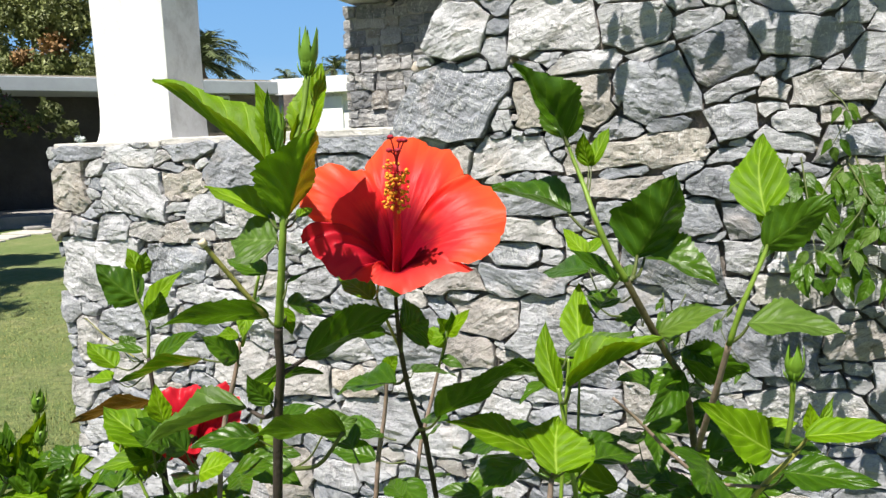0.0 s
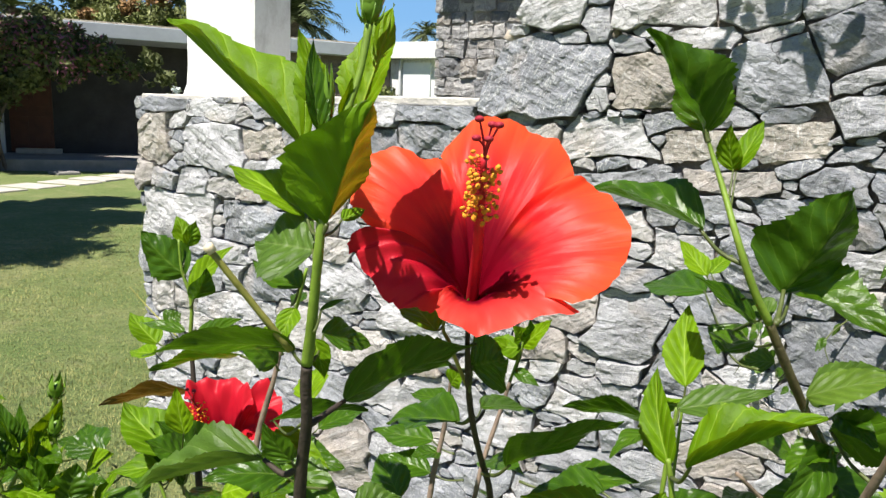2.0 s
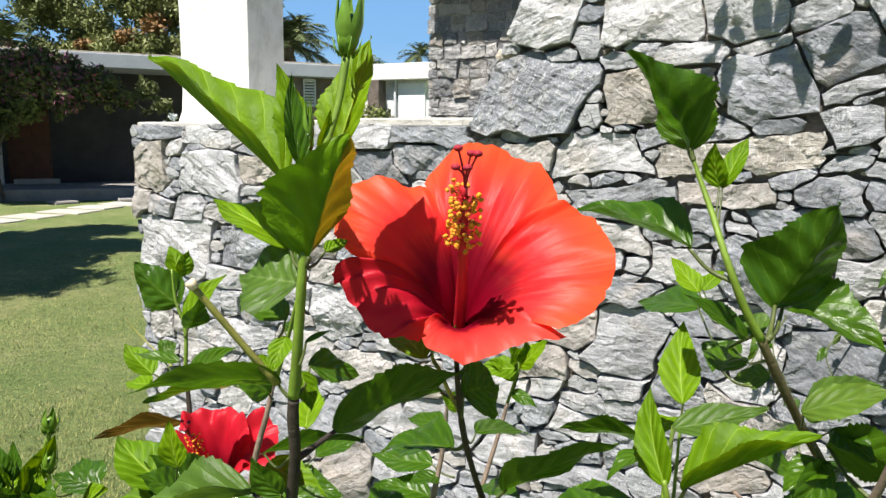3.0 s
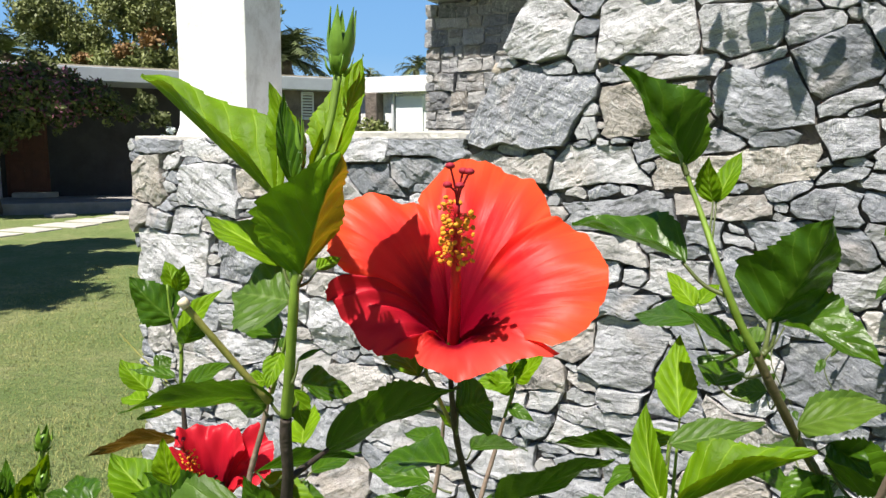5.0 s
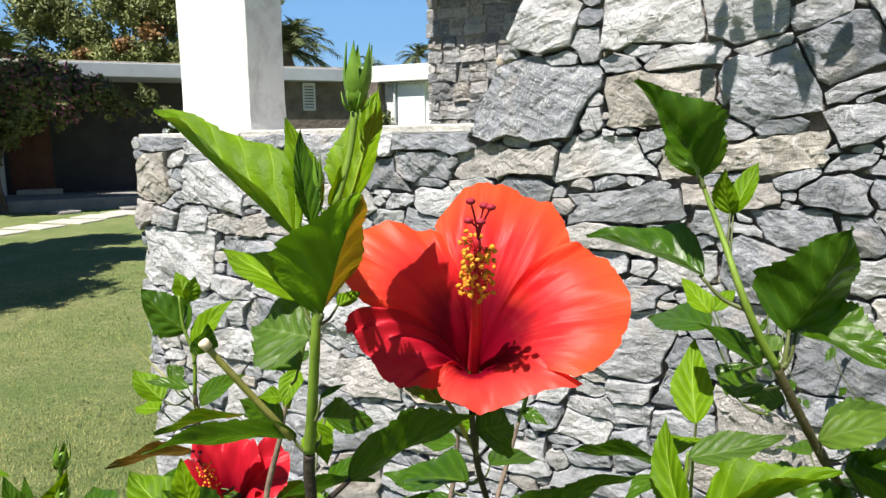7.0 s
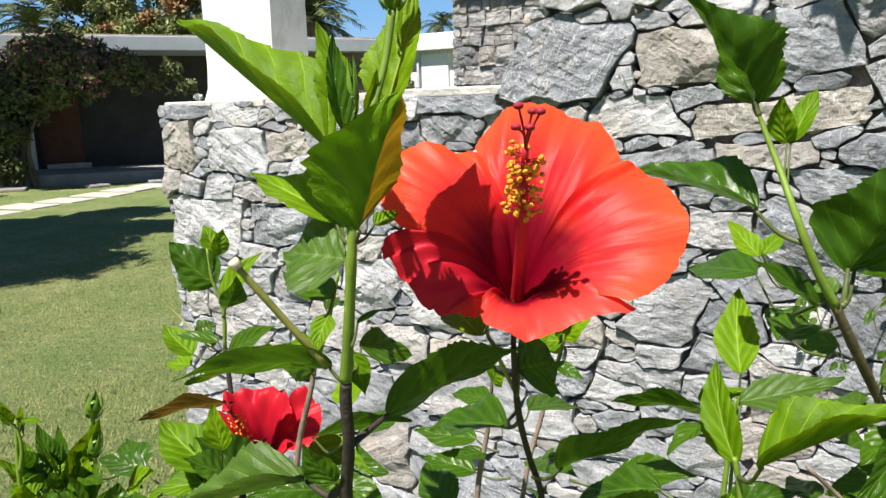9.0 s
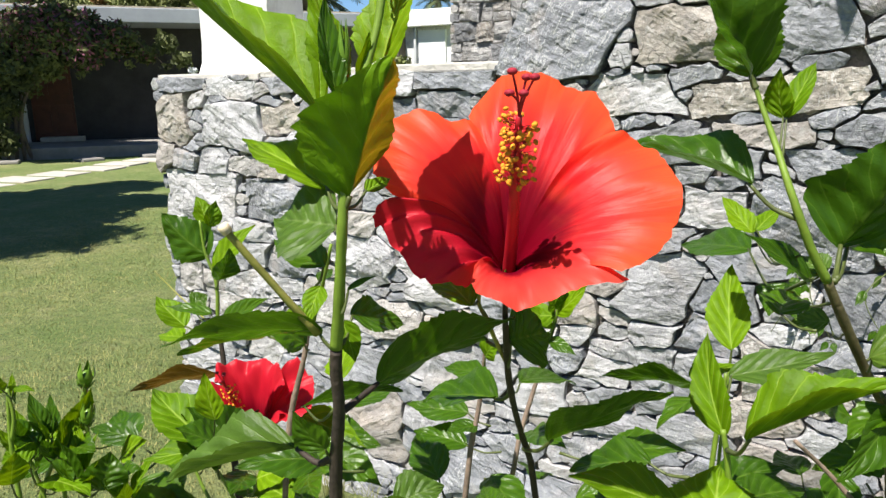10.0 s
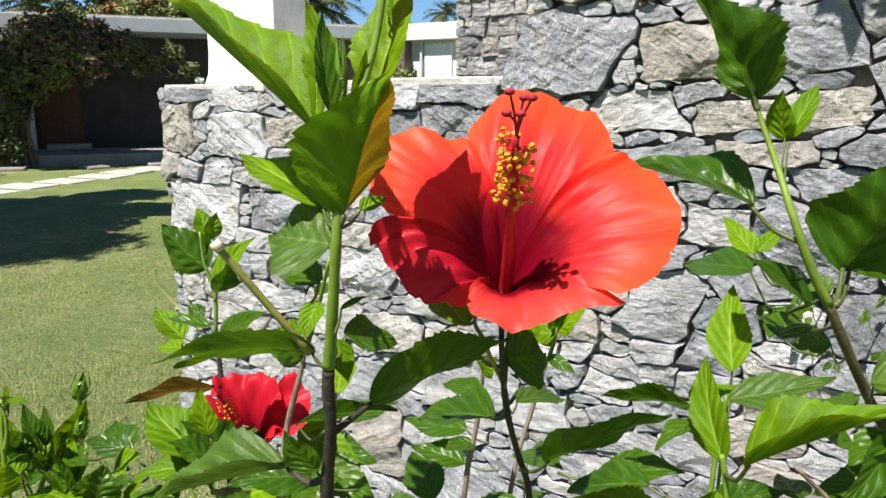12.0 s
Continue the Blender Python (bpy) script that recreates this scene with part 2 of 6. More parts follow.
STONE = stone_material("grey_limestone", (0.385, 0.385, 0.397), (0.56, 0.475, 0.41), (0.07, 0.07, 0.075))
STONE_SMALL = stone_material("house_limestone", (0.32, 0.312, 0.305), (0.42, 0.37, 0.30), (0.13, 0.13, 0.13))
STONE_PALE = stone_material("pale_limestone", (0.52, 0.51, 0.525), (0.60, 0.53, 0.48), (0.12, 0.12, 0.125), 0.3)
STONE_BEIGE = stone_material("beige_limestone", (0.43, 0.39, 0.345), (0.54, 0.44, 0.35), (0.09, 0.08, 0.07), 0.3)
STONE_BLUE = stone_material("blue_grey_limestone", (0.27, 0.28, 0.305), (0.40, 0.36, 0.33), (0.05, 0.05, 0.06), 0.3)
MORTAR = plain("mortar_and_earth", (0.17, 0.148, 0.13), 0.95, 0.35, 14, 0.9, 0.02)
HOUSEMORTAR = plain("house_mortar", (0.40, 0.375, 0.34), 0.95, 0.25, 14, 0.9, 0.02)
DAB = plain("beige_mortar", (0.46, 0.40, 0.33), 0.95, 0.25, 40, 0.8, 0.006)
CAP = plain("lime_mortar_cap", (0.50, 0.475, 0.44), 0.9, 0.15, 9, 0.8, 0.015)
PLASTER, nt, wash = shader("whitewash")
vec, rnd = place(nt, False)
stretch = nt.nodes.new("ShaderNodeMapping")
stretch.inputs["Scale"].default_value = (7, 7, 1.6)
wire(nt, vec, stretch.inputs["Vector"])
streaks = grain(nt, 2.0, 7, 0.7, stretch.outputs[0], 0.8)
blots = grain(nt, 9, 7, 0.7, vec)
col = ramp(nt, streaks, [(0.35, (0.62, 0.61, 0.59)), (0.5, (0.76, 0.755, 0.745)), (0.75, (0.80, 0.80, 0.79))])
col = mixed(nt, calc(nt, "MULTIPLY", calc(nt, "SUBTRACT", blots, 0.50, True), 4.0, True), col, (0.52, 0.50, 0.47))
wire(nt, col, wash.inputs["Base Color"])
wash.inputs["Roughness"].default_value = 0.9
relief(nt, wash, grain(nt, 26, 7, 0.7, vec), 0.6, 0.008, relief(nt, wash, streaks, 0.4, 0.012))
FASCIA = plain("white_concrete", (0.52, 0.535, 0.56), 0.8, 0.08, 2, 0.2, 0.01)
# darker copy of the white concrete: the edge's shade is put into its colour
SHADED_EAVE = plain("shaded_concrete_edge", (0.30, 0.325, 0.365), 0.85, 0.10, 2, 0.3, 0.01)
DARKWALL = plain("brown_rubble_wall", (0.14, 0.115, 0.095), 0.9, 0.4, 3, 0.8, 0.05)
# near-black base colour: the porch's shade is put into it
SHADEWALL = plain("shaded_porch_wall", (0.040, 0.037, 0.039), 0.9, 0.3, 2, 0.5, 0.03)
WOOD = plain("red_brown_door_wood", (0.085, 0.026, 0.014), 0.6, 0.3, 4, 0.2, 0.01)
WHITEDOOR = plain("white_door_paint", (0.80, 0.82, 0.84), 0.5, 0.03, 3, 0.1, 0.005)
SLAB = plain("pale_path_stone", (0.42, 0.39, 0.35), 0.85, 0.2, 4, 0.4, 0.01)
TERRACE = plain("terrace_stone", (0.24, 0.225, 0.21), 0.9, 0.25, 2, 0.4, 0.02)
DRYROOF = plain("dry_roof_gravel", (0.36, 0.31, 0.24), 0.9, 0.3, 3, 0.6, 0.04)
LAWN = grass_ground("lawn_turf")
BLADE = plain("grass_blade", (0.13, 0.19, 0.035), 0.95, 0.30, 9.0, 0.0, 0.01, second=(0.46, 0.42, 0.17))
LEAF_Y = leaf_material("young_leaf", (0.076, 0.158, 0.001), (0.115, 0.216, 0.002), (0.34, 0.46, 0.07), (0.28, 0.42, 0.002), 0.50, 0.25, spec=0.14)
LEAF_M = leaf_material("mature_leaf", (0.025, 0.068, 0.002), (0.046, 0.108, 0.004), (0.12, 0.20, 0.025), (0.11, 0.25, 0.004), 0.29, 0.27)
LEAF_D = leaf_material("dull_leaf", (0.050, 0.100, 0.013), (0.074, 0.136, 0.018), (0.15, 0.22, 0.06), (0.14, 0.25, 0.02), 0.42, 0.24, spec=0.22)
LEAF_B = leaf_material("bronze_leaf", (0.045, 0.040, 0.010), (0.080, 0.060, 0.016), (0.18, 0.13, 0.04), (0.22, 0.10, 0.01), 0.34, 0.28)
# its yellow half is sunlight through the blade, put into the colour
LEAF_BACKLIT = leaf_material("half_backlit_leaf", (0.066, 0.150, 0.002), (0.105, 0.215, 0.003), (0.13, 0.23, 0.03), (0.11, 0.27, 0.004), 0.29, 0.29, (0.27, 0.19, 0.008))
PETAL = petal_material("orange_red_petal", (0.97, 0.112, 0.032), (0.88, 0.026, 0.030), (0.24, 0.001, 0.014), (0.97, 0.022, 0.016))
PETAL_DEEP = petal_material("crimson_and_shaded_petal", (0.70, 0.022, 0.040), (0.62, 0.012, 0.032), (0.30, 0.002, 0.018), (0.55, 0.010, 0.022))
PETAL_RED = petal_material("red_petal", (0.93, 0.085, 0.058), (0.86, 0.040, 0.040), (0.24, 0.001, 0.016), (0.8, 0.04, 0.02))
STYLE = plain("red_style", (0.46, 0.010, 0.022), 0.45, 0.15, 60, 0.1, 0.001)
STIGMA = plain("crimson_stigma", (0.30, 0.004, 0.02), 0.7, 0.2, 300, 0.5, 0.0006)
POLLEN = plain("yellow_pollen", (0.72, 0.27, 0.012), 0.8, 0.25, 300, 0.6, 0.0006)
GREENSTEM = plain("green_stem", (0.15, 0.235, 0.025), 0.45, 0.25, 60, 0.3, 0.001)
OLIVESTEM = plain("olive_stem", (0.26, 0.25, 0.055), 0.55, 0.3, 60, 0.4, 0.001)
STALK = plain("leaf_stalk_green", (0.07, 0.09, 0.02), 0.5, 0.25, 60, 0.2, 0.001)
BARK = plain("brown_bark", (0.034, 0.024, 0.017), 0.75, 0.4, 70, 0.7, 0.0015)
BROWNBARK = plain("olive_brown_bark", (0.085, 0.058, 0.030), 0.7, 0.45, 70, 0.7, 0.0015, second=(0.15, 0.13, 0.05))
PALEBARK = plain("pale_brown_bark", (0.22, 0.16, 0.12), 0.8, 0.35, 70, 0.7, 0.0015)
CUT = plain("pale_cut_wood", (0.66, 0.55, 0.38), 0.8, 0.15, 200, 0.4, 0.0006)
BUDGREEN = plain("bud_green", (0.115, 0.22, 0.016), 0.4, 0.25, 90, 0.3, 0.0008)
FARLEAF = plain("far_foliage", (0.10, 0.14, 0.03), 0.6, 0.5, 1.5, 0.0, 0.01, second=(0.25, 0.27, 0.085))
DARKLEAF = plain("dark_foliage", (0.036, 0.054, 0.012), 0.75, 0.5, 1.5, 0.0, 0.01, second=(0.15, 0.17, 0.05))
RUSTLEAF = plain("rusty_foliage", (0.22, 0.12, 0.04), 0.7, 0.4, 1.5, 0.0, 0.01)
PURPLE = plain("purple_bracts", (0.26, 0.085, 0.14), 0.7, 0.4, 1.5, 0.0, 0.01)
PALMLEAF = plain("palm_frond_green", (0.06, 0.085, 0.03), 0.5, 0.4, 1.5, 0.0, 0.01, second=(0.13, 0.16, 0.06))
TRUNK = plain("tree_trunk_bark", (0.13, 0.10, 0.075), 0.9, 0.35, 5, 0.8, 0.03)


# ---- building helpers ----
def part(name, bm, material, parent=None, label="", smooth=True):
    me = bpy.data.meshes.new(name)
    bm.normal_update()
    bm.to_mesh(me)
    bm.free()
    for p in me.polygons:
        p.use_smooth = smooth
    me.materials.append(material)
    ob = new(name, me)
    if parent is not None:
        ob.parent = parent
        ob.matrix_parent_inverse = parent.matrix_world.inverted()
    if label:
        ob["label"] = label
    return ob


def thing(name, at, label, category, group="", kind=""):
    ob = new(name)
    ob.empty_display_size = 0.05
    ob.matrix_world = Matrix.Translation(at)
    return tagged(ob, label, category, group, kind)


def from_lists(name, verts, faces, material, parent=None, label="", smooth=False):
    me = bpy.data.meshes.new(name)
    me.from_pydata([tuple(v) for v in verts], [], faces)
    me.update()
    for p in me.polygons:
        p.use_smooth = smooth
    me.materials.append(material)
    ob = new(name, me)
    if parent is not None:
        ob.parent = parent
        ob.matrix_parent_inverse = parent.matrix_world.inverted()
    if label:
        ob["label"] = label
    return ob


def box(bm, size, m, bevel=0.0):
    """A block of that size at the pose m, with its edges rounded off."""
    r = bmesh.ops.create_cube(bm, size=1.0, matrix=m @ Matrix.Diagonal((*size, 1)))
    if bevel:
        edges = list({e for v in r["verts"] for e in v.link_edges})
        bmesh.ops.bevel(bm, geom=edges, offset=bevel, segments=2, profile=0.5, affect="EDGES")
    return bm


def block(name, size, m, material, parent=None, bevel=0.01, label=""):
    bm = bmesh.new()
    box(bm, size, m, bevel)
    return part(name, bm, material, parent, label, False)


def rough_up(ob, amount, scale):
    for v in ob.data.vertices:
        n = noise.noise_vector(Vector(v.co) * scale)
        v.co = Vector(v.co) + n * amount


def smooth_line(points, steps=5):
    """A curve through (x, y, z, radius) points that never swings past them, however unevenly they lie."""
    pts = [Vector(p[:3]) for p in points]
    gaps = [max((b - a).length, 1e-6) for a, b in zip(pts, pts[1:])]
    slopes = []
    for i, p in enumerate(pts):
        if i == 0:
            slopes.append((pts[1] - p) / gaps[0])
        elif i == len(pts) - 1:
            slopes.append((p - pts[-2]) / gaps[-1])
        else:
            ga, gb = gaps[i - 1], gaps[i]
            slopes.append(((p - pts[i - 1]) / ga * gb + (pts[i + 1] - p) / gb * ga) / (ga + gb))
    out = []
    for i, g in enumerate(gaps):
        for k in range(steps):
            t = k / steps
            h0, h1 = 2 * t ** 3 - 3 * t ** 2 + 1, t ** 3 - 2 * t ** 2 + t
            h2, h3 = 3 * t ** 2 - 2 * t ** 3, t ** 3 - t ** 2
            q = pts[i] * h0 + slopes[i] * (g * h1) + pts[i + 1] * h2 + slopes[i + 1] * (g * h3)
            out.append((*q, points[i][3] + (points[i + 1][3] - points[i][3]) * t))
    out.append((*pts[-1], points[-1][3]))
    return out


def tube(bm, points, sides=8, knots=0.0, cap=True):
    """A tapered round stem along points of x, y, z, radius."""
    rings = []
    line = [np.array(p, float) for p in points]
    side = None
    for i, p in enumerate(line):
        d = Vector((line[min(i + 1, len(line) - 1)] - line[max(i - 1, 0)])[:3]).normalized()
        if side is None:
            side = d.orthogonal().normalized()
        side = (side - d * side.dot(d)).normalized()
        up = d.cross(side)
        r = p[3] * (1 + knots * noise.noise(Vector(p[:3]) * 160))
        c = Vector(p[:3])
        rings.append([bm.verts.new(c + (side * math.cos(a) + up * math.sin(a)) * r) for a in [2 * math.pi * k / sides for k in range(sides)]])
    for a, b in zip(rings, rings[1:]):
        for k in range(sides):
            bm.faces.new((a[k], a[(k + 1) % sides], b[(k + 1) % sides], b[k]))
    if cap:
        bm.faces.new(rings[0][::-1])
        bm.faces.new(rings[-1])
    return bm


def stem(plant, material, points, name="stem", label="", steps=5, knots=0.12, sides=8):
    bm = bmesh.new()
    tube(bm, smooth_line(points, steps), sides, knots)
    return part(name, bm, material, plant, label)


def leaf(plant, base, tip, face, width, fold=0.25, curl=0.12, material=None, attach=None, tooth=0.13, wavy=0.045, taper=1.25, name="leaf"):
    """A toothed hibiscus leaf from base to tip, its upper side towards face. fold lifts its halves, curl drops its tip;
    attach is the point of the stem where its stalk begins; a higher taper gives a blunter tip."""
    base, tip, face = Vector(base), Vector(tip), Vector(face)
    along = tip - base
    length = along.length
    d = along.normalized()
    n = (face - d * face.dot(d)).normalized()
    s = d.cross(n)
    rng = random.Random(int(abs(base.x * 7919 + base.z * 104729) * 1000))
    rows, cols = 60, 9
    bm = bmesh.new()
    uv = bm.loops.layers.uv.new("uv")
    grid = []
    bend = (rng.random() - 0.5) * 0.10
    phase = rng.random() * 6
    for i in range(rows + 1):
        v = i / rows
        w = width / 2 * (1 - (1 - min(v / 0.34, 1)) ** 2.2) ** 0.62 * (1 if v < 0.34 else max(0.0, 1 - ((v - 0.34) / 0.66) ** taper))
        w = max(w, width * 0.010)
        mid = base + d * (length * v) + n * (length * curl * (0.25 - (v - 0.5) ** 2)) + s * (length * bend * math.sin(math.pi * v))
        row = []
        for j in range(cols):
            u = j / (cols - 1) * 2 - 1
            a = abs(u)
            k = v * 12 + 0.7 * math.sin(v * 9 + phase) + (0.4 if u < 0 else 0)
            notch = (0.75 - (k % 1)) * (0.5 + 1.1 * abs(noise.noise(Vector((math.floor(k) * 3.7, phase, u)))) * 1.6)
            saw = 1 + (tooth * notch if v > 0.16 and i < rows and a > 0.9 else 0)
            turn = fold * (1 - 0.35 * a)
            ripple = wavy * width * a * math.sin(v * 11 + phase + (2 if u < 0 else 0)) + 0.017 * width * math.sin(v * 35 - a * 5) * math.sin(a * 3.1)
            side = s * (u * w * saw * math.cos(turn)) + n * (a * w * saw * math.sin(turn) + ripple)
            row.append((bm.verts.new(mid + side + d * (a * w * 0.14)), (u * 0.5 + 0.5, v)))
        grid.append(row)
    for a, b in zip(grid, grid[1:]):
        for j in range(cols - 1):
            quad = (a[j], a[j + 1], b[j + 1], b[j])
            f = bm.faces.new([q[0] for q in quad])
            for l, q in zip(f.loops, quad):
                l[uv].uv = q[1]
    ob = part(name, bm, material, plant)
    if attach is not None:
        at = Vector(attach)
        way = base + d * length * 0.03
        bow = (at + way) / 2 + Vector((0, 0, -0.12 * (way - at).length))
        r = min(0.0016, max(0.0006, width * 0.028))
        bm = bmesh.new()
        tube(bm, smooth_line([(*at, r * 1.3), (*bow, r), (*way, r * 0.8)], 4), 6)
        part("leaf_stalk", bm, STALK, ob)
    return ob


def sepal_cup(bm, base, axis, length, radius, lobes=5, open_=0.25, depth=0.45):
    """A calyx or a bud: lobes that part from one another above depth and end in points."""
    axis = Vector(axis).normalized()
    e1 = axis.orthogonal().normalized()
    e2 = axis.cross(e1)
    for k in range(lobes):
        mid = 2 * math.pi * k / lobes
        rows = []
        for i in range(9):
            v = i / 8
            r = radius * (math.sin(min(v / 0.5, 1) * math.pi / 2) * 0.75 + 0.25) * (1 - 0.75 * max(0, v - 0.5) + open_ * max(0, v - 0.45))
            half = math.pi / lobes * (1.08 if v < depth else 1.08 * max(0.02, 1 - ((v - depth) / (1 - depth)) ** 1.2))
            row = []
            for j in range(5):
                a = mid + half * (j / 2 - 1)
                bulge = 1 + 0.10 * (1 - abs(j / 2 - 1))
                row.append(bm.verts.new(Vector(base) + axis * (length * v) + (e1 * math.cos(a) + e2 * math.sin(a)) * r * bulge))
            rows.append(row)
        for a, b in zip(rows, rows[1:]):
            for j in range(4):
                bm.faces.new((a[j], a[j + 1], b[j + 1], b[j]))
    return bm


def bud(plant, base, tip, radius, foot=None, material=None, spread=0.25, depth=0.30):
    """A closed bud: pointed sepals round a core, and narrow bracts at its foot."""
    material = material or BUDGREEN
    base, tip = Vector(base), Vector(tip)
    axis = tip - base
    length = axis.length
    bm = bmesh.new()
    sepal_cup(bm, base, axis, length, radius, 5, spread, depth)
    core = [(*(base + axis * t), radius * k) for t, k in ((0.02, 0.5), (0.2, 0.85), (0.4, 0.85), (0.55, 0.5), (0.66, 0.12))]
    tube(bm, core, 10)
    ob = part("bud", bm, material, plant, "closed pointed green bud")
    d = axis.normalized()
    e1 = d.orthogonal().normalized()
    e2 = d.cross(e1)
    bm = bmesh.new()
    for k in range(7):
        a = 2 * math.pi * k / 7
        o = e1 * math.cos(a) + e2 * math.sin(a)
        p = base - d * length * 0.02
        tube(bm, [(*(p + o * radius * 0.5), radius * 0.12), (*(p + o * radius * 0.95 + d * length * 0.12), radius * 0.10), (*(p + o * radius * 1.15 + d * length * 0.28), radius * 0.02)], 5)
    part("bract", bm, material, ob)
    if foot is not None:
        bm = bmesh.new()
        mid = (Vector(foot) + base) / 2 + Vector((0.001, 0, -0.001))
        tube(bm, smooth_line([(*foot, radius * 0.32), (*mid, radius * 0.28), (*base, radius * 0.34)], 5), 7)
        part("bud_stalk", bm, GREENSTEM, ob)
    return ob


# ---- ground ----
ground_bm = bmesh.new()
bmesh.ops.create_grid(ground_bm, x_segments=56, y_segments=56, size=16)
bmesh.ops.translate(ground_bm, verts=ground_bm.verts, vec=(-6, 8, 0))
rim = [e for e in ground_bm.edges if e.is_boundary]
ext = bmesh.ops.extrude_edge_only(ground_bm, edges=rim)
for v in [g for g in ext["geom"] if isinstance(g, bmesh.types.BMVert)]:
    v.co = Vector((-6, 8, 0)) + (v.co - Vector((-6, 8, 0))) * 60
for v in ground_bm.verts:
    if abs(v.co.x) < 30 and abs(v.co.y) < 30:
        v.co.z += 0.02 * noise.noise(Vector((v.co.x * 0.5, v.co.y * 0.5, 0)))
lawn = part("ground", ground_bm, LAWN)
tagged(lawn, "sunlit short green lawn with dry yellowish patches", "lawn", kind="structure")


def grass_blades():
    """Short blades on the part of the lawn beside the wall's end."""
    rng = np.random.default_rng(4)
    verts, faces = [], []
    count = 110000
    dist = 1.3 + 9.0 * rng.random(count) ** 1.5
    ang = np.radians(20 + 36 * rng.random(count))
    for d, a, h, w, t, l in zip(dist, ang, rng.random(count), rng.random(count), rng.random(count), rng.random(count)):
        x, y = -d * math.sin(a), d * math.cos(a)
        u, v = x * 0.9505 - (y - 2.168) * 0.3108, x * 0.3108 + (y - 2.168) * 0.9505
        if u > -1.86 and v > -0.01:
            continue
        h = 0.008 + 0.018 * h * h
        w = (0.0009 + 0.0011 * w) * (1 + d * 0.14)
        t *= 2 * math.pi
        k = len(verts)
        c, s = math.cos(t), math.sin(t)
        verts += [(x - c * w, y - s * w, 0), (x + c * w, y + s * w, 0), (x - s * h * (0.2 + 0.5 * l), y + c * h * (0.2 + 0.5 * l), h)]
        faces.append((k, k + 1, k + 2))
    ob = from_lists("grass", verts, faces, BLADE)
    tagged(ob, "short green and straw-coloured grass blades of the lawn", "grass", kind="stuff")


grass_blades()


def tuft(at, n, height, seed):
    rng = random.Random(seed)
    bm = bmesh.new()
    for k in range(n):
        a, r = rng.random() * 6.283, rng.random() * 0.05
        p = Vector(at) + Vector((math.cos(a) * r, math.sin(a) * r, -0.005))
        lean = Vector((rng.uniform(-1, 1), rng.uniform(-1, 1), 0)) * height * 0.5
        h = height * rng.uniform(0.5, 1)
        tube(bm, [(*p, 0.0018), (*(p + lean * 0.3 + Vector((0, 0, h * 0.6))), 0.0014), (*(p + lean + Vector((0, 0, h))), 0.0003)], 3)
    ob = part("grass_tuft", bm, BLADE)
    tagged(ob, "thin grass tuft growing at the foot of the wall", "grass", "grass tufts at the wall")


for k, u in enumerate((-1.2, -0.95, -0.78, -0.62, -0.4, -0.1, 0.2)):
    p = Matrix.Translation((0, 2.168, 0)) @ Matrix.Rotation(radians(-18.1), 4, "Z") @ Vector((u, -0.07 - 0.02 * (k % 3), 0))
    tuft(p, 22, 0.16 + 0.06 * (k % 2), k)

# ---- path of pale slabs, and the terrace before the porch ----
path_ob = thing("garden_path", (-9.8, 11, 0), "pale stone slab path across the lawn", "path", kind="structure")
for k in range(12):
    y = 6.2 + k * 0.86
    x = -9.95 + 0.04 * (k - 5) + 0.05 * math.sin(k * 2.1)
    b = block("slab", (0.92 + 0.05 * math.sin(k * 3), 0.64, 0.06), pose(x, y, -0.016 + 0.003 * (k % 3), 0, 0, -3 + 2 * math.sin(k)), SLAB, path_ob, 0.012)

FACADE = Matrix.Translation((-12.3, 14.8, 0)) @ Matrix.Rotation(math.atan2(0.578, 0.816), 4, "Z")   # x along the eave, y into the shed


def at_facade(x, y, z):
    return FACADE @ Matrix.Translation((x, y, z))


terrace = block("terrace", (11.0, 3.0, 0.30), at_facade(2.5, 0.6, 0.11), TERRACE, None, 0.02)
tagged(terrace, "shaded grey stone terrace before the porch", "terrace", kind="structure")
for k, (x, y, w) in enumerate(((-1.4, -1.5, 0.7), (1.9, -1.3, 1.1), (0.3, -1.7, 0.5), (2.9, -1.6, 0.6))):
    s = block("stepping_stone", (w, 0.5, 0.09), at_facade(x, y, 0.03) @ pose(0, 0, 0, 0, 0, 14 * k), TERRACE, None, 0.03)
    rough_up(s, 0.03, 3)
    tagged(s, "flat grey stepping stone in the grass", "stone", "stepping stones by the terrace")


# ---- low building with a porch ----
def louvre(parent, x, y, z, w, h, n):
    frame_bm = bmesh.new()
    for dx, dz, sx, sz in ((-w / 2, 0, 0.04, h), (w / 2, 0, 0.04, h), (0, h / 2, w, 0.04), (0, -h / 2, w, 0.04)):
        box(frame_bm, (sx, 0.08, sz), at_facade(x + dx, y, z + dz))
    vent = part("vent", frame_bm, FASCIA, parent, "white slatted wall vent", False)
    for k in range(n):
        block("slat", (w - 0.05, 0.06, h / n * 0.45), at_facade(x, y, z - h / 2 + h * (k + 0.5) / n) @ pose(0, 0, 0, 25), FASCIA, vent, 0.004)


shed = thing("porch_building", (-9.2, 17, 0), "low porch building with flat roof edge tinted as if shaded and dark walls", "building")
bm = bmesh.new()
box(bm, (9.2, 6.0, 0.34), at_facade(3.1, 3.0, 3.25), 0.02)
roof = part("roof", bm, SHADED_EAVE, shed, "flat roof slab with concrete edge tinted blue-grey as if shaded", False)
block("gravel", (8.9, 5.7, 0.05), at_facade(3.1, 3.0, 3.445), DRYROOF, roof, 0.0)
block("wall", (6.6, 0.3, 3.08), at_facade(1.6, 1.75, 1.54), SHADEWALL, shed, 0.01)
block("wall", (2.9, 0.3, 3.08), at_facade(6.35, 0.45, 1.54), DARKWALL, shed, 0.01)
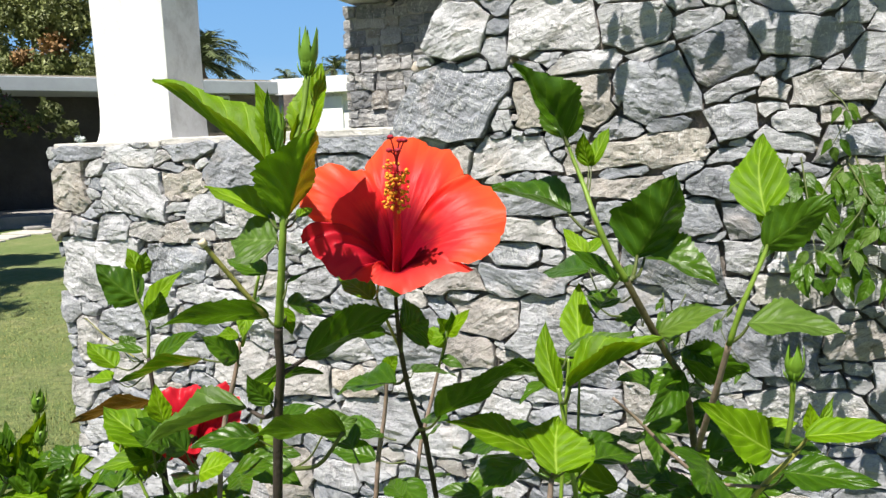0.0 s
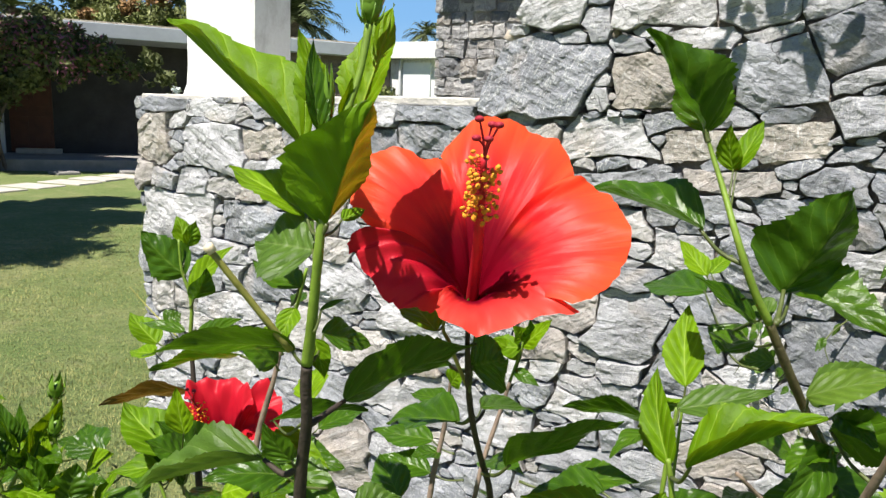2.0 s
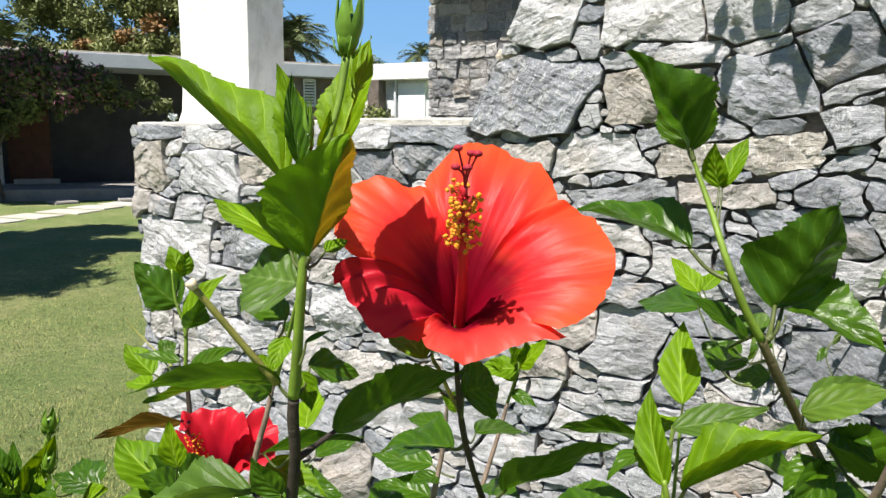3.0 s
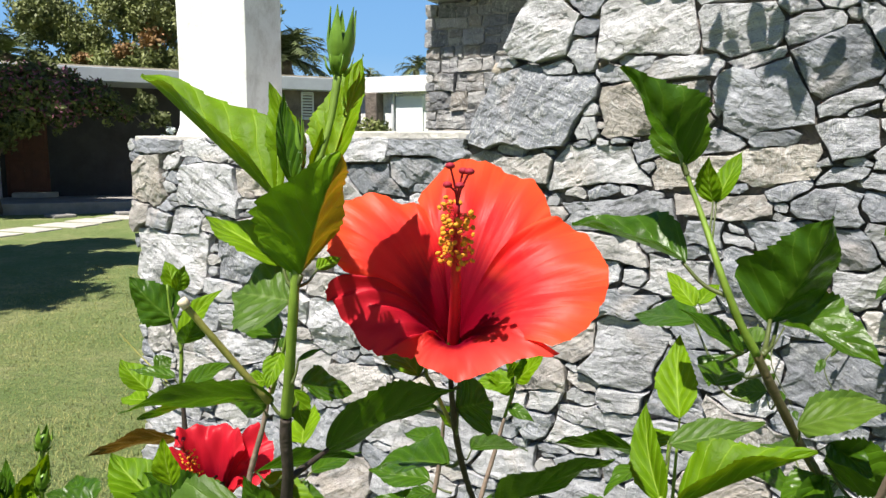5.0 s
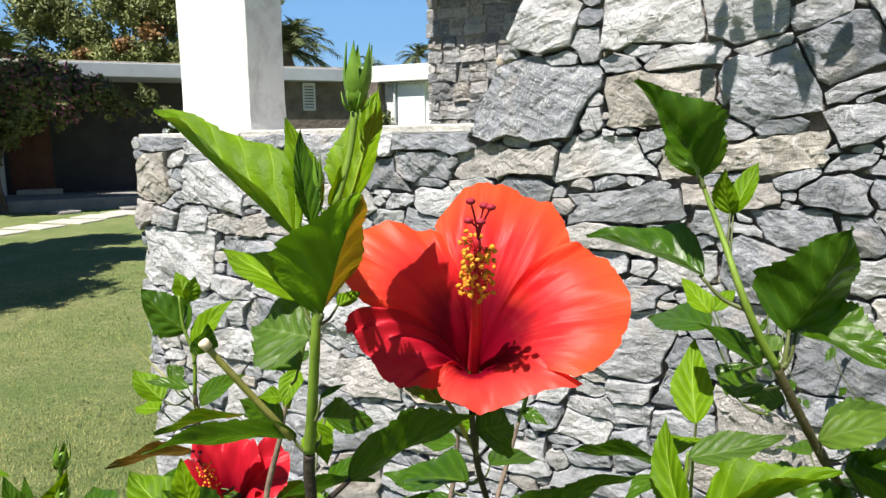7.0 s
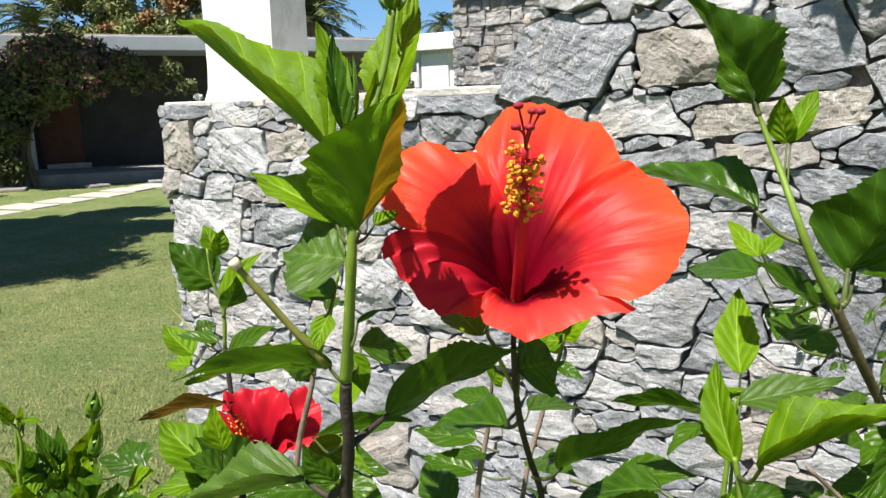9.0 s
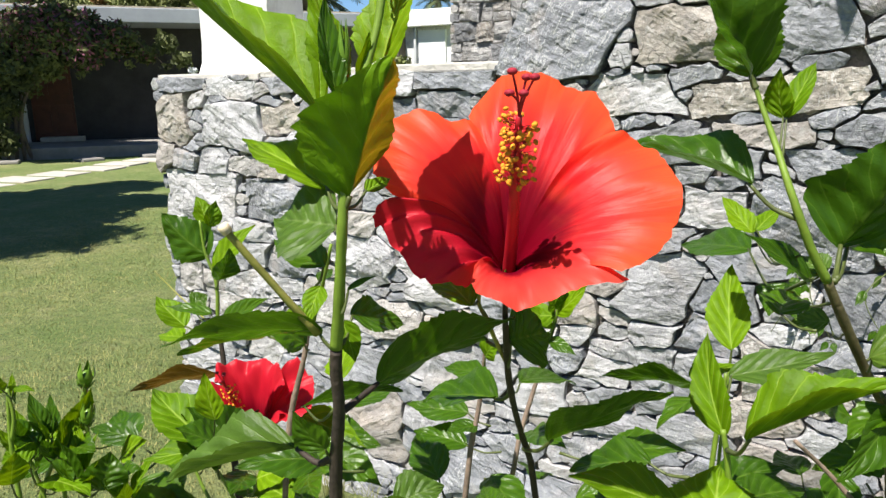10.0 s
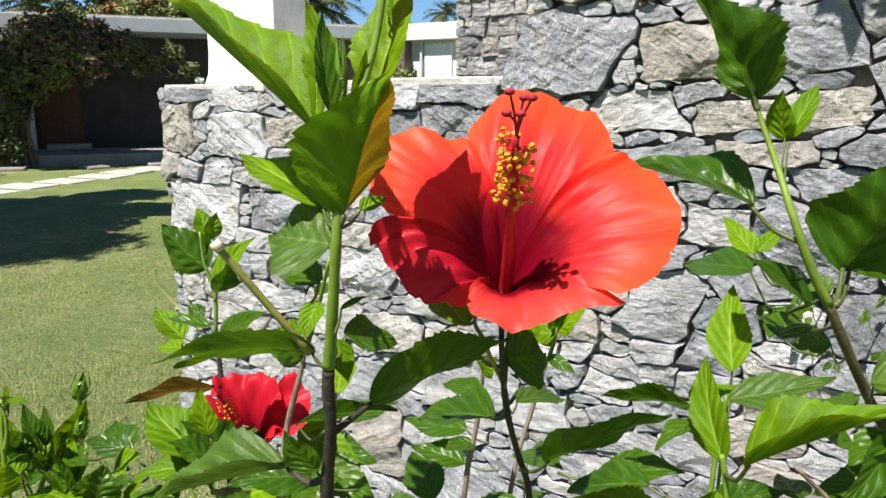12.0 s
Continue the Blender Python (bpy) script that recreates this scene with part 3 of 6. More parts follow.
block("wall", (0.3, 1.2, 3.08), at_facade(4.95, 1.1, 1.54), DARKWALL, shed, 0.01)
block("wall", (0.3, 4.0, 3.08), at_facade(7.6, 2.6, 1.54), DARKWALL, shed, 0.01)
block("wall", (0.3, 4.0, 3.08), at_facade(-1.5, 3.8, 1.54), DARKWALL, shed, 0.01)
door = block("door", (0.96, 0.06, 2.05), at_facade(-0.6, 1.57, 1.32), WOOD, shed, 0.01, "red-brown wooden door")
for dx in (-0.24, 0.24):
    for dz in (-0.5, 0.45):
        block("panel", (0.34, 0.03, 0.7), at_facade(-0.6 + dx, 1.535, 1.32 + dz), WOOD, door, 0.01)
block("door_post", (0.16, 0.16, 2.8), at_facade(-1.25, 1.3, 1.65), FASCIA, shed, 0.01, "white plastered post")
block("door_step", (1.0, 0.35, 0.12), at_facade(-0.45, 1.35, 0.32), SLAB, shed, 0.015)
louvre(shed, 1.1, 1.58, 2.57, 0.38, 0.4, 5)
louvre(shed, 6.27, 0.28, 2.68, 0.3, 0.7, 9)

# ---- white buildings farther on ----
far_house = thing("white_house", (-5.6, 23, 0), "sunlit white flat-roofed house with a white door", "house")
block("wall", (3.6, 4.0, 3.3), pose(-5.05, 24.3, 1.65, 0, 0, -14), PLASTER, far_house, 0.02)
block("roof", (4.1, 4.6, 0.5), pose(-4.85, 24.2, 3.55, 0, 0, -14), PLASTER, far_house, 0.02)
block("stone_pier", (0.42, 0.5, 3.3), pose(-6.55, 22.4, 1.65, 0, 0, -14), DARKWALL, far_house, 0.03, "rubble stone pier")
block("door", (0.95, 0.1, 2.9), pose(-5.35, 22.28, 1.75, 0, 0, -14), WHITEDOOR, far_house, 0.01, "tall white door")
block("door_frame", (0.08, 0.14, 3.0), pose(-5.92, 22.38, 1.8, 0, 0, -14), FASCIA, far_house, 0.01)
far_two = thing("white_house", (-9, 27, 0), "distant white flat-roofed house behind the garden", "house")
block("wall", (3.6, 3.0, 3.1), pose(-8.4, 27.6, 1.55, 0, 0, 8), PLASTER, far_two, 0.02)
block("roof", (4.2, 3.6, 0.4), pose(-8.5, 27.4, 3.35, 0, 0, 8), PLASTER, far_two, 0.02)
w = block("window", (0.3, 0.1, 1.0), pose(-7.6, 26.05, 2.35, 0, 0, 8), FASCIA, far_two, 0.01)
block("pane", (0.2, 0.04, 0.85), pose(-7.6, 25.98, 2.35, 0, 0, 8), SHADEWALL, w, 0.0)

SKYGLOW, nt, wash = shader("clear_blue_sky")
vec = nt.nodes.new("ShaderNodeTexCoord").outputs["Generated"]
up = nt.nodes.new("ShaderNodeSeparateXYZ")
wire(nt, vec, up.inputs[0])
wash.inputs["Base Color"].default_value, wash.inputs["Specular IOR Level"].default_value = (0, 0, 0, 1), 0.0
wire(nt, ramp(nt, up.outputs[2], [(0.0, (0.56, 0.78, 0.97)), (0.35, (0.26, 0.53, 0.90)), (1.0, (0.13, 0.36, 0.80))]), wash.inputs["Emission Color"])
wash.inputs["Emission Strength"].default_value = 0.52
sky_verts, sky_faces = [], []
for k in range(33):
    a = radians(-72 + 3 * k)
    for j in range(9):
        sky_verts.append((900 * math.sin(a), 900 * math.cos(a), -20 + 50 * j))
for k in range(32):
    for j in range(8):
        sky_faces.append((k * 9 + j, k * 9 + j + 1, k * 9 + j + 10, k * 9 + j + 9))
sky_ob = from_lists("backdrop", sky_verts, sky_faces, SKYGLOW, None, "", True)
tagged(sky_ob, "clear blue sky paling towards the horizon", "sky", kind="structure")

hill_bm = bmesh.new()
bmesh.ops.create_grid(hill_bm, x_segments=60, y_segments=20, size=1)
for v in hill_bm.verts:
    x, y = v.co.x, v.co.y
    v.co = Vector((-25 + x * 60, 72 + y * 18, (1 - y * y) * (7.2 + 1.6 * noise.noise(Vector((x * 5, y * 3, 1))) + 0.5 * noise.noise(Vector((x * 30, y * 9, 5)))) * (1 - x * x) - 0.2))
hill = part("backdrop", hill_bm, DRYROOF)
tagged(hill, "distant dry brown hillside under the blue sky", "hill", kind="structure")


# ---- foliage ----
def crown(name, parent, clumps, leaves, size, material, seed, label=""):
    """Many small leaves gathered round clumps of x, y, z, radius."""
    rng = np.random.default_rng(seed)
    verts, faces = [], []
    weights = np.array([c[3] ** 2 for c in clumps])
    pick = rng.choice(len(clumps), leaves, p=weights / weights.sum())
    for c in pick:
        x, y, z, r = clumps[c]
        d = rng.normal(size=3)
        d /= np.linalg.norm(d)
        d *= r * rng.random() ** 0.45 * (0.75 + 0.5 * noise.noise(Vector(d * 2.3 + c)))
        p = np.array((x, y, z)) + d * (1, 1, 0.85)
        a, b = rng.normal(size=3), rng.normal(size=3)
        a /= np.linalg.norm(a)
        b = np.cross(a, b)
        b /= np.linalg.norm(b)
        s = size * (0.6 + 0.8 * rng.random())
        k = len(verts)
        verts += [p - a * s, p + b * s * 0.45, p + a * s, p - b * s * 0.45]
        faces.append((k, k + 1, k + 2, k + 3))
    return from_lists(name, verts, faces, material, parent, label)


def tree(name, at, height, clumps, leaves, size, label, seed, extra=()):
    """A tapered trunk with limbs up into the clumps of its crown."""
    t = thing(name, at, label, "tree")
    at = Vector(at)
    bm = bmesh.new()
    fork = at + Vector((0, 0, height * 0.4))
    tube(bm, smooth_line([(*(at - Vector((0, 0, 0.1))), height * 0.035), (*(at + Vector((0.05, 0, height * 0.2))), height * 0.027), (*fork, height * 0.022)], 4), 9, 0.2)
    for x, y, z, r in clumps:
        mid = (fork + Vector((x, y, z))) / 2 + Vector((0, 0, height * 0.03))
        tube(bm, smooth_line([(*fork, height * 0.014), (*mid, height * 0.009), (x, y, z, height * 0.003)], 4), 6, 0.2)
    part("trunk", bm, TRUNK, t)
    crown("crown", t, clumps, leaves, size, FARLEAF, seed)
    for k, (cl, n, s, m, lb) in enumerate(extra):
        for j, c in enumerate(cl):
            tagged(crown("flowering_shoot", t, [c], n, s, m, seed + 50 + k + j), lb, kind="stuff")
    return t


rr = random.Random(5)
garden = [(-21.5 + 1.55 * k + rr.uniform(-0.3, 0.3), 25.5 + rr.uniform(-1, 1), 6.0 + rr.uniform(-0.5, 1.0) + 0.14 * k, rr.uniform(1.2, 1.7)) for k in range(7)]
low = [(x, y - 0.4, 4.4, 1.4) for x, y, z, r in garden]
rusty = [(-15.4, 24.0, 5.4, 0.7), (-16.6, 24.0, 5.0, 0.5), (-18.5, 24.2, 4.8, 0.4)]
tree("garden_tree", (-17, 25.5, 0), 7.5, garden + low, 105000, 0.085, "broad green garden tree with rusty orange shoots above the roof", 3, ((rusty, 420, 0.09, RUSTLEAF, "rusty orange shoots"),))

boug = [(-13.2, 14.0, 2.2, 1.1), (-12.0, 13.8, 2.7, 0.95), (-11.2, 13.9, 2.75, 0.75), (-10.4, 14.1, 2.55, 0.55), (-13.6, 13.2, 1.6, 1.1), (-12.8, 14.2, 3.0, 0.6), (-9.9, 14.3, 2.25, 0.3), (-10.9, 13.7, 2.25, 0.5), (-11.9, 13.6, 2.0, 0.5), (-12.6, 13.4, 1.9, 0.8), (-11.6, 14.0, 3.1, 0.5), (-9.5, 14.5, 2.5, 0.34), (-9.15, 14.5, 2.15, 0.28), (-13.1, 13.0, 0.9, 0.75), (-12.75, 13.0, 0.45, 0.5), (-12.55, 13.1, 1.3, 0.4)]
bb = thing("bougainvillea", (-12.8, 13.4, 0), "dark green bougainvillea with purple bracts over the porch", "climbing plant")
bm = bmesh.new()
for k in range(4):
    x = -12.9 + 0.12 * k
    tube(bm, smooth_line([(x, 13.3 + 0.1 * k, -0.05, 0.05), (x + 0.15 * math.sin(k), 13.4, 0.9, 0.045), (x - 0.2 + 0.2 * k, 13.6, 1.9, 0.035), (x + 0.6 * k - 0.5, 13.8, 2.7, 0.015)], 5), 7, 0.25)
part("trunk", bm, TRUNK, bb)
crown("crown", bb, boug, 30000, 0.062, DARKLEAF, 8)
tagged(crown("blossom", bb, boug[:8], 6500, 0.055, PURPLE, 9), "purple papery bracts", kind="stuff")
for k, (x, y, z) in enumerate(((-9.3, 14.2, 1.95), (-10.1, 14.1, 2.0), (-11.2, 13.9, 1.8), (-9.6, 14.0, 2.3))):
    bm = bmesh.new()
    tube(bm, smooth_line([(x - 1.2, y, z + 0.75, 0.02), (x - 0.5, y, z + 0.45, 0.012), (x, y, z, 0.004)], 4), 5)
    sh = part("shoot", bm, TRUNK, bb)
    crown("leaves", sh, [(x - 0.05, y, z + 0.05, 0.16), (x - 0.35, y, z + 0.32, 0.2), (x - 0.7, y, z + 0.5, 0.22)], 160, 0.05, DARKLEAF, 60 + k)
shrub = thing("shrub", (-12.6, 11.6, 0), "dark leafy shrub beside the porch", "shrub")
bm = bmesh.new()
for k in range(5):
    tube(bm, smooth_line([(-12.7 + 0.05 * k, 11.5, -0.03, 0.02), (-12.75 + 0.15 * k, 11.5, 0.3, 0.015), (-13.0 + 0.3 * k, 11.6 + 0.1 * math.sin(k), 0.6, 0.006)], 3), 6)
part("stems", bm, TRUNK, shrub)
crown("crown", shrub, [(-13.0, 11.6, 0.4, 0.5), (-12.5, 11.5, 0.45, 0.45), (-12.2, 11.7, 0.3, 0.35)], 1500, 0.06, DARKLEAF, 21)
bloom = thing("shrub", (-9.0, 14.6, 0.25), "slender shrub with white blossoms on the porch terrace", "shrub")
bm = bmesh.new()
for k in range(4):
    tube(bm, smooth_line([(-9.0 + 0.03 * k, 14.6, 0.22, 0.02), (-9.03 + 0.05 * k, 14.6, 1.0, 0.015), (-9.1 + 0.09 * k, 14.6 + 0.05 * math.sin(k), 1.85, 0.006)], 3), 6)
part("stems", bm, TRUNK, bloom)
crown("crown", bloom, [(-9.0, 14.6, 1.75, 0.22), (-8.95, 14.6, 1.4, 0.25)], 420, 0.05, DARKLEAF, 71)
tagged(crown("blossom", bloom, [(-9.05, 14.5, 1.75, 0.14), (-8.9, 14.5, 1.9, 0.13)], 120, 0.045, WHITEDOOR, 72), "white blossoms", kind="stuff")
bush = thing("shrub", (-5.1, 17.6, 0), "round green shrub before the white house", "shrub")
bm = bmesh.new()
for k in range(5):
    tube(bm, smooth_line([(-5.1 + 0.03 * k, 17.6, -0.03, 0.04), (-5.2 + 0.1 * k, 17.6, 0.9, 0.03), (-5.4 + 0.18 * k, 17.6, 1.8, 0.01)], 3), 6)
part("stems", bm, TRUNK, bush)
crown("crown", bush, [(-4.93, 17.5, 2.0, 0.32), (-5.25, 17.6, 1.95, 0.5), (-4.95, 17.5, 1.7, 0.45), (-5.6, 17.6, 1.6, 0.4), (-5.4, 17.6, 1.1, 0.55), (-5.1, 17.6, 0.6, 0.7)], 2600, 0.07, FARLEAF, 22)
# trees beside the lawn, whose shadow lies across it
side_a = [(-6.9, 3.35, 5.6, 1.0), (-7.7, 4.35, 5.6, 1.1), (-8.5, 5.35, 5.6, 1.1), (-7.6, 5.7, 5.6, 0.9), (-8.8, 7.0, 5.6, 1.0), (-8.3, 3.75, 5.7, 1.1), (-9.4, 5.6, 6.0, 1.1), (-7.9, 2.6, 5.6, 0.9)]
tree("garden_tree", (-9.6, 4.4, 0), 6.5, side_a, 12000, 0.16, "leafy tree at the edge of the lawn", 31)
# unseen tree: crowns added out of view to shade the porch and terrace
side_b = [(-15.4, 12.6, 5.6, 1.4), (-16.4, 12.2, 5.2, 1.6), (-16.2, 14.0, 5.6, 1.6), (-17.4, 13.2, 5.0, 1.5), (-16.4, 10.6, 4.8, 1.4), (-17.2, 15.2, 5.4, 1.5), (-13.8, 11.2, 6.3, 0.9), (-12.4, 11.5, 6.35, 0.85), (-11.1, 12.0, 6.4, 0.8), (-13.1, 10.5, 6.4, 0.8)]
tree("garden_tree", (-16.4, 10.8, 0), 6.5, side_b, 22000, 0.2, "unseen leafy tree added to shade the porch building", 32)


def palm(at, height, reach, fronds, label, seed):
    """A palm: ringed trunk and arching fronds, each with its own leaflets."""
    rng = random.Random(seed)
    t = thing("palm_tree", at, label, "palm")
    at = Vector(at)
    bm = bmesh.new()
    pts = [(at.x + 0.15 * math.sin(k * 0.4), at.y, at.z - 0.1 + (height + 0.1) * k / 24, reach * (0.085 + 0.02 * (k % 2))) for k in range(25)]
    tube(bm, pts, 9, 0.05)
    part("trunk", bm, TRUNK, t)
    top = at + Vector((0.1, 0, height))
    for k in range(fronds):
        a = 6.283 * k / fronds * 2.618 + rng.random()
        lift = rng.uniform(-0.25, 1.15)
        ln = reach * rng.uniform(0.8, 1.15)
        out = Vector((math.cos(a), math.sin(a), 0))
        side = Vector((-math.sin(a), math.cos(a), 0))
        line = [top + out * (ln * s * math.cos(lift) * (1 - 0.1 * s)) + Vector((0, 0, ln * (math.sin(lift) * s - 0.55 * s * s))) for s in [i / 12 for i in range(13)]]
        bm = bmesh.new()
        tube(bm, [(*p, reach * 0.012 * (1.1 - i / 13)) for i, p in enumerate(line)], 4)
        for i in range(1, 12):
            for f in (0.0, 0.5):
                p = line[i].lerp(line[i + 1], f)
                d = (line[i + 1] - line[i]).normalized()
                for sg in (-1, 1):
                    l = reach * 0.30 * (1 - abs(i / 12 - 0.4) * 1.1)
                    q = p + (side * sg * 0.75 + d * 0.6 + Vector((0, 0, rng.uniform(-0.45, 0.1)))) * l
                    wv = d * reach * 0.017
                    bm.faces.new([bm.verts.new(c) for c in (p - wv, p + wv, q)])
        part("frond", bm, PALMLEAF, t, "", False)
    return t


palm((-12.9, 30, 0), 5.4, 3.0, 46, "tall date palm behind the low roofs", 1)
palm((-8.15, 35, 0), 5.5, 1.5, 26, "date palm beyond the white house", 2)
palm((-12.1, 40, 0), 5.7, 1.3, 22, "small distant palm above the roofs", 3)
palm((-21.6, 24, 0), 5.0, 2.6, 30, "palm beside the garden trees", 4)

# ---- house of small stones behind the wall ----
WALL = Matrix.Translation((0, 2.168, 0)) @ Matrix.Rotation(radians(-18.1), 4, "Z")     # x along the wall, y into it
HOUSE = Matrix.Translation((0, 3.398, 0)) @ Matrix.Rotation(radians(-18.1), 4, "Z")
house = thing("stone_house", HOUSE @ Vector((1.5, 2, 0)), "grey rubble stone house with a flat white roof", "house")
house_core = block("wall", (4.4, 3.0, 2.2), HOUSE @ Matrix.Translation((1.44, 1.503, 1.1)), HOUSEMORTAR, house, 0.0)
block("roof", (4.74, 3.48, 0.18), HOUSE @ Matrix.Translation((1.63, 1.59, 2.303)), PLASTER, house, 0.008, "white concrete roof slab")

# ---- climbing plant on and over the tall wall ----
def vine(u0, u1, z0, z1, v0, v1, n, seed, label, size, twigs):
    """Thin twigs with small pointed hanging leaves, in wall coordinates."""
    rng = random.Random(seed)
    t = thing("climbing_plant", WALL @ Vector(((u0 + u1) / 2, (v0 + v1) / 2, z1)), label, "climbing plant", "climbing plants on the wall")
    for k in range(twigs):
        u = u0 + (u1 - u0) * (k + 0.5) / twigs
        top = WALL @ Vector((u + rng.uniform(-0.05, 0.05), min(v0 + 0.05, -0.02), z1 + 0.03))
        p1 = WALL @ Vector((u + rng.uniform(-0.06, 0.06), (v0 + v1) / 2, (z0 + z1) / 2 + 0.04))
        p2 = WALL @ Vector((u + rng.uniform(-0.12, 0.12), v1, z0))
        line = smooth_line([(*top, 0.0022), (*p1, 0.0016), (*p2, 0.0007)], 6)
        bm = bmesh.new()
        tube(bm, line, 5)
        part("twig", bm, STALK, t)
        for j in range(n // twigs):
            q = Vector(line[rng.randrange(1, len(line))][:3])
            a = rng.random() * 6.283
            base = q + Vector((math.cos(a), math.sin(a) * 0.6, -0.2)) * size * 0.25
            tip = base + Vector((math.cos(a) * 0.5, math.sin(a) * 0.4 - 0.15, -rng.uniform(0.5, 1.0))).normalized() * size * rng.uniform(0.7, 1.2)
            leaf(t, base, tip, Vector((rng.uniform(-0.6, 0.4), -1, 0.5)), size * rng.uniform(0.36, 0.5), 0.3, 0.15, LEAF_D if rng.random() < 0.25 else LEAF_M, attach=q, tooth=0.0)
    return t


vine(0.86, 1.30, 1.46, 1.58, -0.05, -0.10, 44, 3, "dull green climbing plant with small hanging leaves on the wall", 0.045, 5)
vine(0.80, 1.45, 1.20, 1.42, -0.08, -0.27, 400, 4, "leafy green climber spreading over the grey stones", 0.060, 18)
vine(0.26, 1.9, 2.30, 2.56, -0.10, -0.30, 170, 5, "climbing plant hanging over the top of the tall wall", 0.10, 22)
vine(0.42, 0.72, 0.92, 1.06, -0.05, -0.11, 24, 6, "small climber shoots between the stones", 0.035, 3)

# ---- white pillar on the low wall ----
bm = bmesh.new()
pillar_rows = [(1.50, 0.075), (1.535, 0.05), (1.56, 0.028), (1.60, 0.012), (1.68, 0.004), (1.9, 0.0), (2.15, 0.003), (2.4, 0.0), (2.7, 0.002)]
rings = []
for z, flare in pillar_rows:
    u0, u1, v0, v1 = -1.663 - flare, -1.306 + flare * 0.3, 0.10 - flare * 0.3, 0.31
    loop = []
    for (ua, va), (ub, vb) in zip(((u0, v0), (u1, v0), (u1, v1), (u0, v1)), ((u1, v0), (u1, v1), (u0, v1), (u0, v0))):
        for k in range(5):
            f = (0.04, 0.25, 0.5, 0.75, 0.96)[k]
            q = Vector((ua + (ub - ua) * f, va + (vb - va) * f, z))
            q += 0.006 * noise.noise_vector(q * 6)
            loop.append(bm.verts.new(WALL @ q))
    rings.append(loop)
for a, b in zip(rings, rings[1:]):
    for k in range(20):
        bm.faces.new((a[k], a[(k + 1) % 20], b[(k + 1) % 20], b[k]))
bm.faces.new(rings[-1])
bm.faces.new(rings[0][::-1])
pillar = part("pillar", bm, PLASTER, None, "", False)
tagged(pillar, "square whitewashed pillar standing on the low stone wall", "pillar", kind="structure")


# ---- the open flower ----
def rim_line(points, steps):
    """A Catmull-Rom line through the places of a petal's rim."""
    pts = [np.array(p, float) for p in points]
    ext = [2 * pts[0] - pts[1], *pts, 2 * pts[-1] - pts[-2]]
    out = []
    for i in range(1, len(ext) - 2):
        a, b, c, d = ext[i - 1:i + 3]
        for k in range(steps):
            t = k / steps
            out.append(0.5 * (2 * b + (c - a) * t + (2 * a - 5 * b + 4 * c - d) * t * t + (3 * b - a - 3 * c + d) * t ** 3))
    out.append(pts[-1])
    return out


def petal(flower, throat, axis, right, rim, material, seed=0, ruffle=0.0021, bulge=0.0, neck=0.6, overlap=0.0016, crumple=0.0):
    """One petal from the throat to its rim, given at five places across it as the angle round the axis, the reach from it and
    the rise along it. bulge arches the blade before its edge drops; overlap lifts one side over the neighbour; crumple folds it."""
    axis, right = Vector(axis).normalized(), Vector(right)
    right = (right - axis * right.dot(axis)).normalized()
    back = axis.cross(right)
    rows, cols = 40, 49
    edge_line = rim_line(rim, 12)
    mid_angle = rim[2][0]
    bm = bmesh.new()
    uv = bm.loops.layers.uv.new("uv")
    grid = []
    for i in range(rows + 1):
        v = i / rows
        row = []
        for j in range(cols):
            u = j / (cols - 1) * 2 - 1
            ang, reach, rise = edge_line[j]
            nick = 1 - 0.010 * abs(math.sin(u * 9 + seed)) - 0.018 * abs(noise.noise(Vector((u * 5, seed, 0.5)))) - 0.011 * noise.noise(Vector((u * 19, seed, 2.5)))
            s = v * (1 + (nick - 1) * v ** 3)
            b = ((1 - s) ** 3, 3 * s * (1 - s) ** 2, 3 * s * s * (1 - s), s ** 3)
            r = b[0] * 0.0034 + b[1] * 0.010 + b[2] * reach * 0.56 + b[3] * reach
            h = b[1] * rise * neck + b[2] * (rise * 1.04 + bulge) + b[3] * rise
            spread = 1 + 0.28 * (1 - v) ** 1.5
            a = radians(mid_angle + (ang - mid_angle) * spread)
            lip = max(abs(u) ** 4, max(0, v - 0.6) / 0.4)
            wave = ruffle * lip * v * (math.sin(u * 6.5 + seed * 2.1 + v * 4) + 0.6 * math.sin(u * 14 + seed + v * 7) + 0.5 * noise.noise(Vector((u * 12, v * 3, seed))))
            rib = 0.00030 * math.sin(u * 15 + 1.5 * math.sin(v * 4 + seed)) + 0.00010 * math.sin(u * 43 + 2 * math.sin(v * 5 + seed))
            soft = 0.0017 * noise.noise(Vector((u * 3.4, v * 1.6, seed * 5))) + 0.0005 * noise.noise(Vector((u * 7, v * 4, seed * 3)))
            pleat = crumple * v * (math.sin(u * 8 + v * 5 + seed) + 0.7 * noise.noise(Vector((u * 5, v * 6, seed * 2))) + 0.5 * math.sin(u * 19 - v * 7))
            out = right * math.cos(a) + back * math.sin(a)
            lift = wave + (rib + soft) * min(1, v * 1.6) * (1 - 0.3 * v) + pleat + overlap * u * min(1, v * v * 2.5)
            row.append((bm.verts.new(Vector(throat) + out * r + axis * (h + lift)), (u * 0.5 + 0.5, v)))
        grid.append(row)
    for x, y in zip(grid, grid[1:]):
        for j in range(cols - 1):
            q = (x[j], x[j + 1], y[j + 1], y[j])
            f = bm.faces.new([k[0] for k in q])
            for l, k in zip(f.loops, q):
                l[uv].uv = k[1]
    return part("petal", bm, material, flower)


